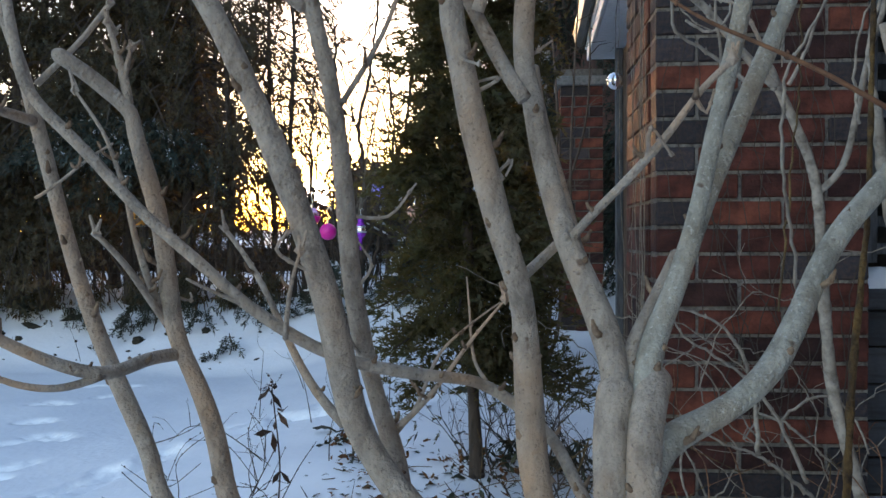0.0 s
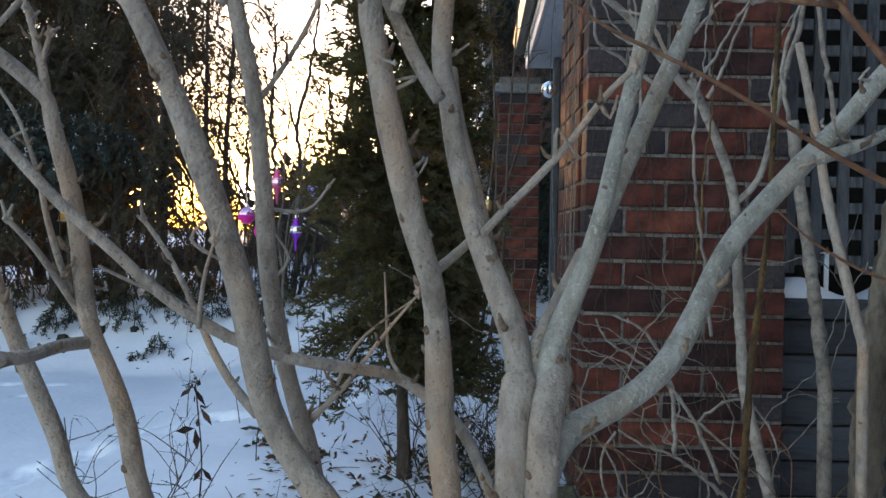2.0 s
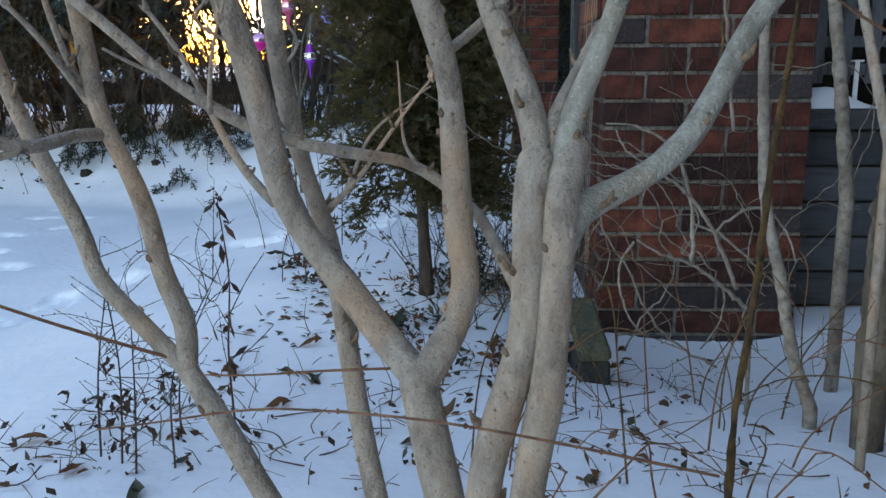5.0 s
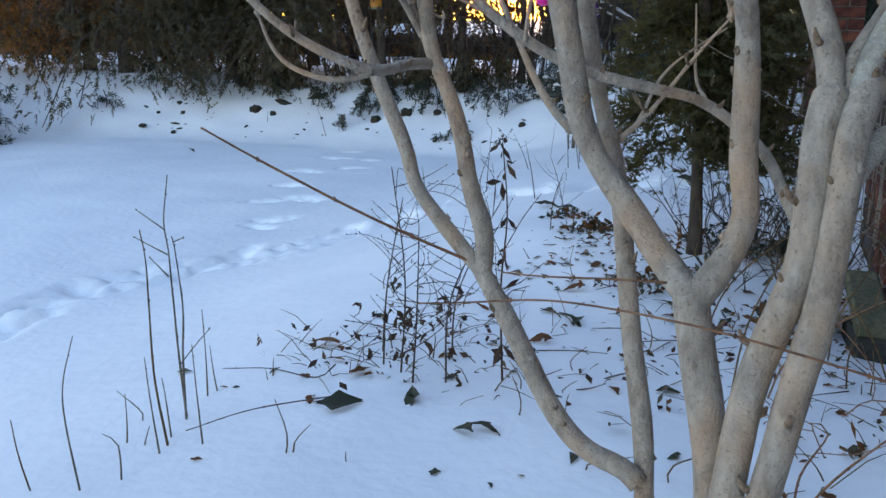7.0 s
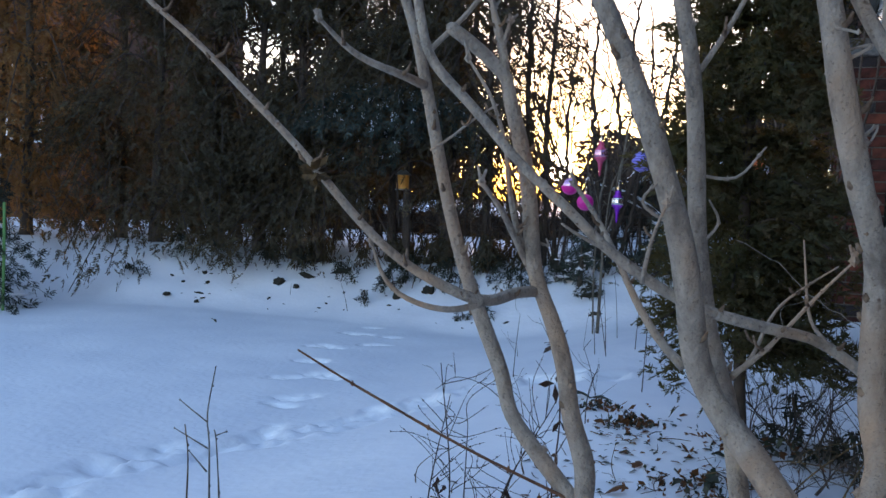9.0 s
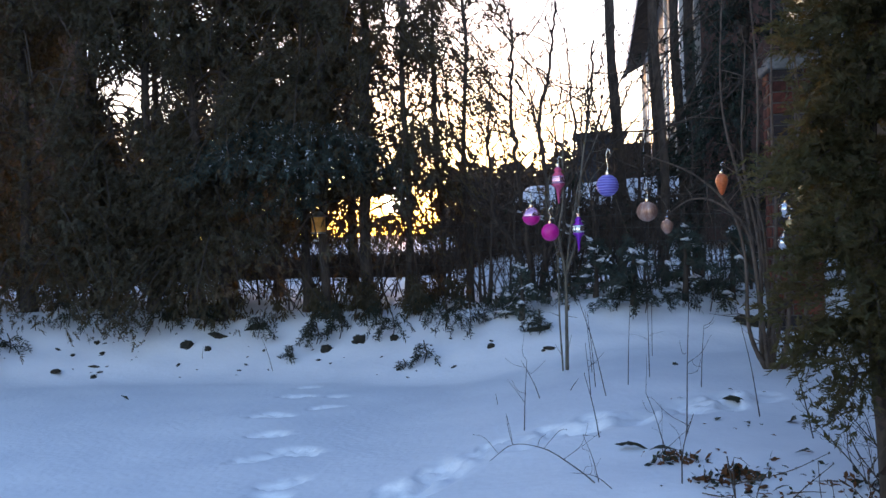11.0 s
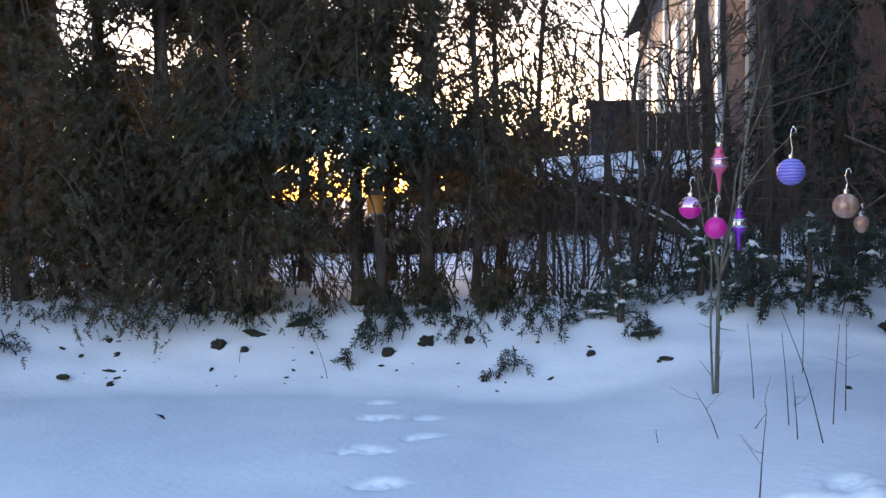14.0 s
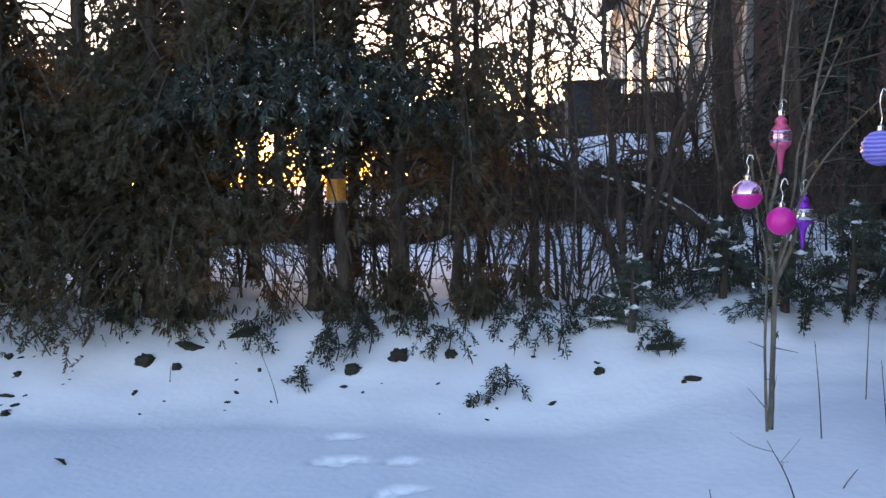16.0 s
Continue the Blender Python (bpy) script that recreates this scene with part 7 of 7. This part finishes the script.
for i in range(300):
    if i >= 230:
        x, y = rng.normal(-0.18, 0.13), rng.normal(2.3, 0.2)
    elif i < 120:
        x, y = rng.normal(0.15, 0.35), rng.normal(2.0, 0.32)
    elif i < 165:
        x, y = rng.normal(-0.2, 0.07), rng.normal(2.42, 0.1)
    elif i < 200:
        x, y = -0.75 + 1.7 * rng.random(), 0.95 + 0.9 * rng.random()
    else:
        x, y = -0.4 + 0.9 * rng.random(), 2.4 + 1.8 * rng.random()
    if x > 0.5 and y > 2.2:
        continue
    green = rng.random() < 0.45
    ob = new("ivy_leaf" if green else "dead_leaf", (GREEN if green else BROWN)[rng.integers(4)])
    ob.location = (x, y, ground_z(x, y) + 0.001 + (0.02 * rng.random() if 120 <= i < 165 else 0))
    ob.rotation_euler = (rng.normal(0, 0.15), rng.normal(0, 0.12), rng.random() * 6.28)
    big = 0.3 + 0.45 * rng.random() ** 1.6
    ob.scale = (big, big * (0.6 + 0.6 * rng.random()), big * 0.6)
    tagged(ob, "dark green ivy leaf lying on the snow" if green else "curled brown dead leaf on the snow", "leaf", "leaves on the snow")
for x, y, s, m in ((-0.445, 1.22, 2.3, 0), (-0.62, 1.51, 2.0, 1), (-0.474, 1.37, 1.6, 1), (-0.329, 1.28, 1.2, 0), (-0.199, 1.19, 1.3, 0), (-0.17, 1.21, 1.1, 0), (-0.404, 2.99, 2.4, 0), (-0.144, 1.78, 1.6, 0), (0.02, 2.12, 1.6, 0), (-0.05, 2.1, 1.4, 0), (-0.33, 1.28, 1.3, 0), (-0.33, 1.84, 1.9, 1), (-0.17, 1.64, 1.2, 1), (-0.34, 1.5, 0.9, 1), (0.15, 2.52, 1.2, 1), (-0.18, 1.99, 1.7, 1), (-0.15, 1.74, 0.7, 1), (-0.48, 1.37, 1.0, 1), (-0.45, 1.36, 1.0, 1), (-0.36, 1.81, 1.2, 1), (-0.55, 1.42, 1.2, 1), (-0.19, 1.5, 0.8, 0), (-0.13, 1.78, 1.1, 0), (0.11, 1.73, 1.0, 0), (-0.2, 2.05, 1.0, 0), (0.02, 2.01, 1.2, 0), (0.05, 1.96, 1.0, 0), (-0.5, 3.08, 2.4, 0), (0.15, 2.45, 1.3, 1), (-0.34, 1.84, 1.8, 1), (-0.18, 1.64, 1.5, 1), (0.76, 1.59, 1.6, 1), (-3.45, 4.94, 2.0, 0), (-4.01, 5.51, 1.3, 1), (0.0, 2.9, 1.6, 0), (-0.05, 3.9, 2.4, 0), (0.1, 3.5, 2.6, 0)):
    ob = new("ivy_leaf" if not m else "dead_leaf", (BROWN if m else GREEN)[rng.integers(4)])
    ob.location, ob.scale = (x, y, ground_z(x, y) + 0.004), (s * 0.75, s * 0.55, s * 0.5)
    ob.rotation_euler = (rng.normal(0, 0.3), rng.normal(0, 0.3), rng.random() * 6.28)
    tagged(ob, "large dark green leaf lying on the snow" if not m else "large curled brown leaf on the snow", "leaf", "leaves on the snow")


for px, py, count, spread in ((-0.36, 2.86, 60, 0.045), (-0.24, 2.6, 100, 0.05), (0.12, 2.45, 90, 0.12), (0.3, 1.95, 120, 0.12), (0.35, 1.35, 20, 0.16), (0.6, 1.3, 16, 0.16), (0.02, 2.1, 90, 0.08)):
    pile = thing("leaf_pile", "low heap of dark ivy leaves and dead leaves on the snow", "leaves", (px, py, ground_z(px, py)), "leaf heaps")
    for m, share in (("green_leaf", 0.5), ("brown_leaf", 0.5)):
        n = int(count * share)
        q = np.column_stack([rng.normal(0, spread, n), rng.normal(0, spread * 0.8, n), np.zeros(n)])
        q[:, 2] = 0.004 + 0.03 * rng.random(n) * np.exp(-(q[:, 0] ** 2 + q[:, 1] ** 2) / (spread * spread))
        g = Geo()
        g.sprays(q, rng.standard_normal((n, 3)) * np.array((1, 1, 0.25)), 0.014 + 0.022 * rng.random(n), rng, 0.1, 2, 0.5)
        g.ob("leaves", m, pile, stuff=True)


for px, py, n, sx, sy in ((-0.52, 1.45, 150, 0.12, 0.08), (-0.36, 1.62, 120, 0.1, 0.08), (-0.2, 1.45, 60, 0.12, 0.08), (0.1, 1.6, 120, 0.18, 0.14), (0.4, 1.5, 120, 0.16, 0.15), (0.12, 2.0, 120, 0.16, 0.14), (0.62, 1.9, 110, 0.16, 0.1)):
    litter = thing("dry_grass", "thin tuft of dry brown grass and withered leaves in the snow", "grass", (px, py, ground_z(px, py)), "dry tufts in the bed")
    g = Geo()
    for _ in range(n // 3):
        q = np.array((rng.normal(0, sx), rng.normal(0, sy), -0.005))
        d = np.array((rng.standard_normal() * 0.05, rng.standard_normal() * 0.05, 0.01 + 0.05 * rng.random()))
        g.tube([q, q + d * 0.6, q + d * np.array((1.2, 1.2, 0.8))], [0.0012, 0.0009, 0.0005], 3)
    g.ob("blade", "stalk", litter, stuff=True)
    g = Geo()
    q = np.column_stack([rng.normal(0, sx, n // 3), rng.normal(0, sy, n // 3), 0.003 + 0.012 * rng.random(n // 3)])
    g.sprays(q, rng.standard_normal(q.shape) * np.array((1, 1, 0.2)), 0.012 + 0.02 * rng.random(len(q)) ** 2, rng, 0.1, 1, 0.5)
    g.ob("withered_leaf", "dark_leaf", litter, stuff=True)


def lump(at, rx, ry, rz, name, label, material, category, seed, turn=0.0):
    bm = bmesh.new()
    bmesh.ops.create_icosphere(bm, subdivisions=3, radius=1.0)
    for v in bm.verts:
        k = 1 + 0.45 * noise.noise(v.co * 1.7 + Vector((seed, 0, 0))) + 0.4 * noise.noise(v.co * 4 + Vector((0, seed, 0)))
        v.co = Vector((v.co.x * rx, v.co.y * ry, v.co.z * rz)) * k
    me = bpy.data.meshes.new(name)
    bm.to_mesh(me)
    bm.free()
    me.materials.append(M[material])
    me.shade_smooth()
    ob = new(name, me)
    ob.location = (at[0], at[1], ground_z(*at) + rz * 0.2)
    ob.rotation_euler = (0.35 * math.sin(seed * 3.7), 0.35 * math.sin(seed * 5.1), turn)
    return tagged(ob, label, category, "stones and wood on the bank")


for i, (x, y, s) in enumerate(((-3.53, 5.92, 0.045), (-3.36, 5.89, 0.025), (-2.26, 5.98, 0.048), (-2.48, 5.9, 0.04), (-4.01, 5.49, 0.02), (-1.3, 5.75, 0.025), (-0.95, 5.6, 0.012), (-4.1, 5.75, 0.018), (-0.2, 4.95, 0.014), (-4.3, 5.7, 0.015), (-4.2, 5.85, 0.02), (-2.0, 5.95, 0.03))):
    lump((x, y), s, s * 0.9, s * 0.8, "dark_stone", "dark rounded stone half sunk in the snow", "log", "stone", i * 3.1)
for i, (x, y, l, t) in enumerate(((-4.31, 5.5, 0.075, -0.5), (-4.07, 5.61, 0.04, 0.1), (-3.33, 6.03, 0.08, 0.15), (0.41, 5.84, 0.16, 0.2), (-0.9, 5.6, 0.05, 0.0), (-1.0, 5.85, 0.08, -0.3), (-3.1, 6.15, 0.09, 0.3))):
    lump((x, y), l, l * 0.28, l * 0.25, "wood_chunk", "dark rotting piece of wood on the snow", "log", "wood", 50 + i * 2.3, t)
for i in range(45):
    x = -4.9 + 3.6 * rng.random()
    y = 5.5 + 0.6 * rng.random()
    s = 0.004 + 0.008 * rng.random() ** 2
    lump((x, y), s * 2, s, s * 0.6, "bark_chip", "small dark bark chip on the snow", "log", "debris", i * 1.7, rng.random() * 3)
for i in range(40):
    # weeping twigs that hang to the snow below the trees
    x, y = -4.8 + 3.6 * rng.random(), 6.12 + 0.3 * rng.random()
    own = thing("drooping_sprig", "drooping evergreen sprig touching the snow", "sprig", (x, y, ground_z(x, y) + 0.02), "sprigs below the trees")
    g = Geo()
    q = np.column_stack([rng.normal(0, 0.05, 26), rng.normal(0, 0.05, 26), 0.02 + 0.2 * rng.random(26)])
    g.sprays(q, rng.standard_normal((26, 3)) * 0.4 + np.array((0, -0.2, -0.8)), 0.06, rng, 0.5, 5, 0.2)
    g.ob("leaf_spray", "thuja_dark", own, stuff=True)
    g = Geo()
    g.tube([(0, 0, -0.03), (0.01, 0.0, 0.12), (0, 0.05, 0.26)], [0.004, 0.003, 0.002], 5)
    g.ob("twig", "dark_bark", own)

# the two brick piers come last, brick by brick
random.seed(3)
brick_pier((0.54, 2.28, 0.0), 5, 5, 30, 0.213, 0.0693, "red and blue-black brick pier with pale mortar joints")
p2 = brick_pier((0.49, 5.78, 0.0), 3, 3, 26, 0.19, 0.0693, "red brick pier with a pale stone cap below the eave", "shaded_mortar")
part("cap_stone", box_bm(-0.025, 0.31, -0.025, 0.31, 1.69, 1.755, 0.008), "stone", p2, "pale stone cap")
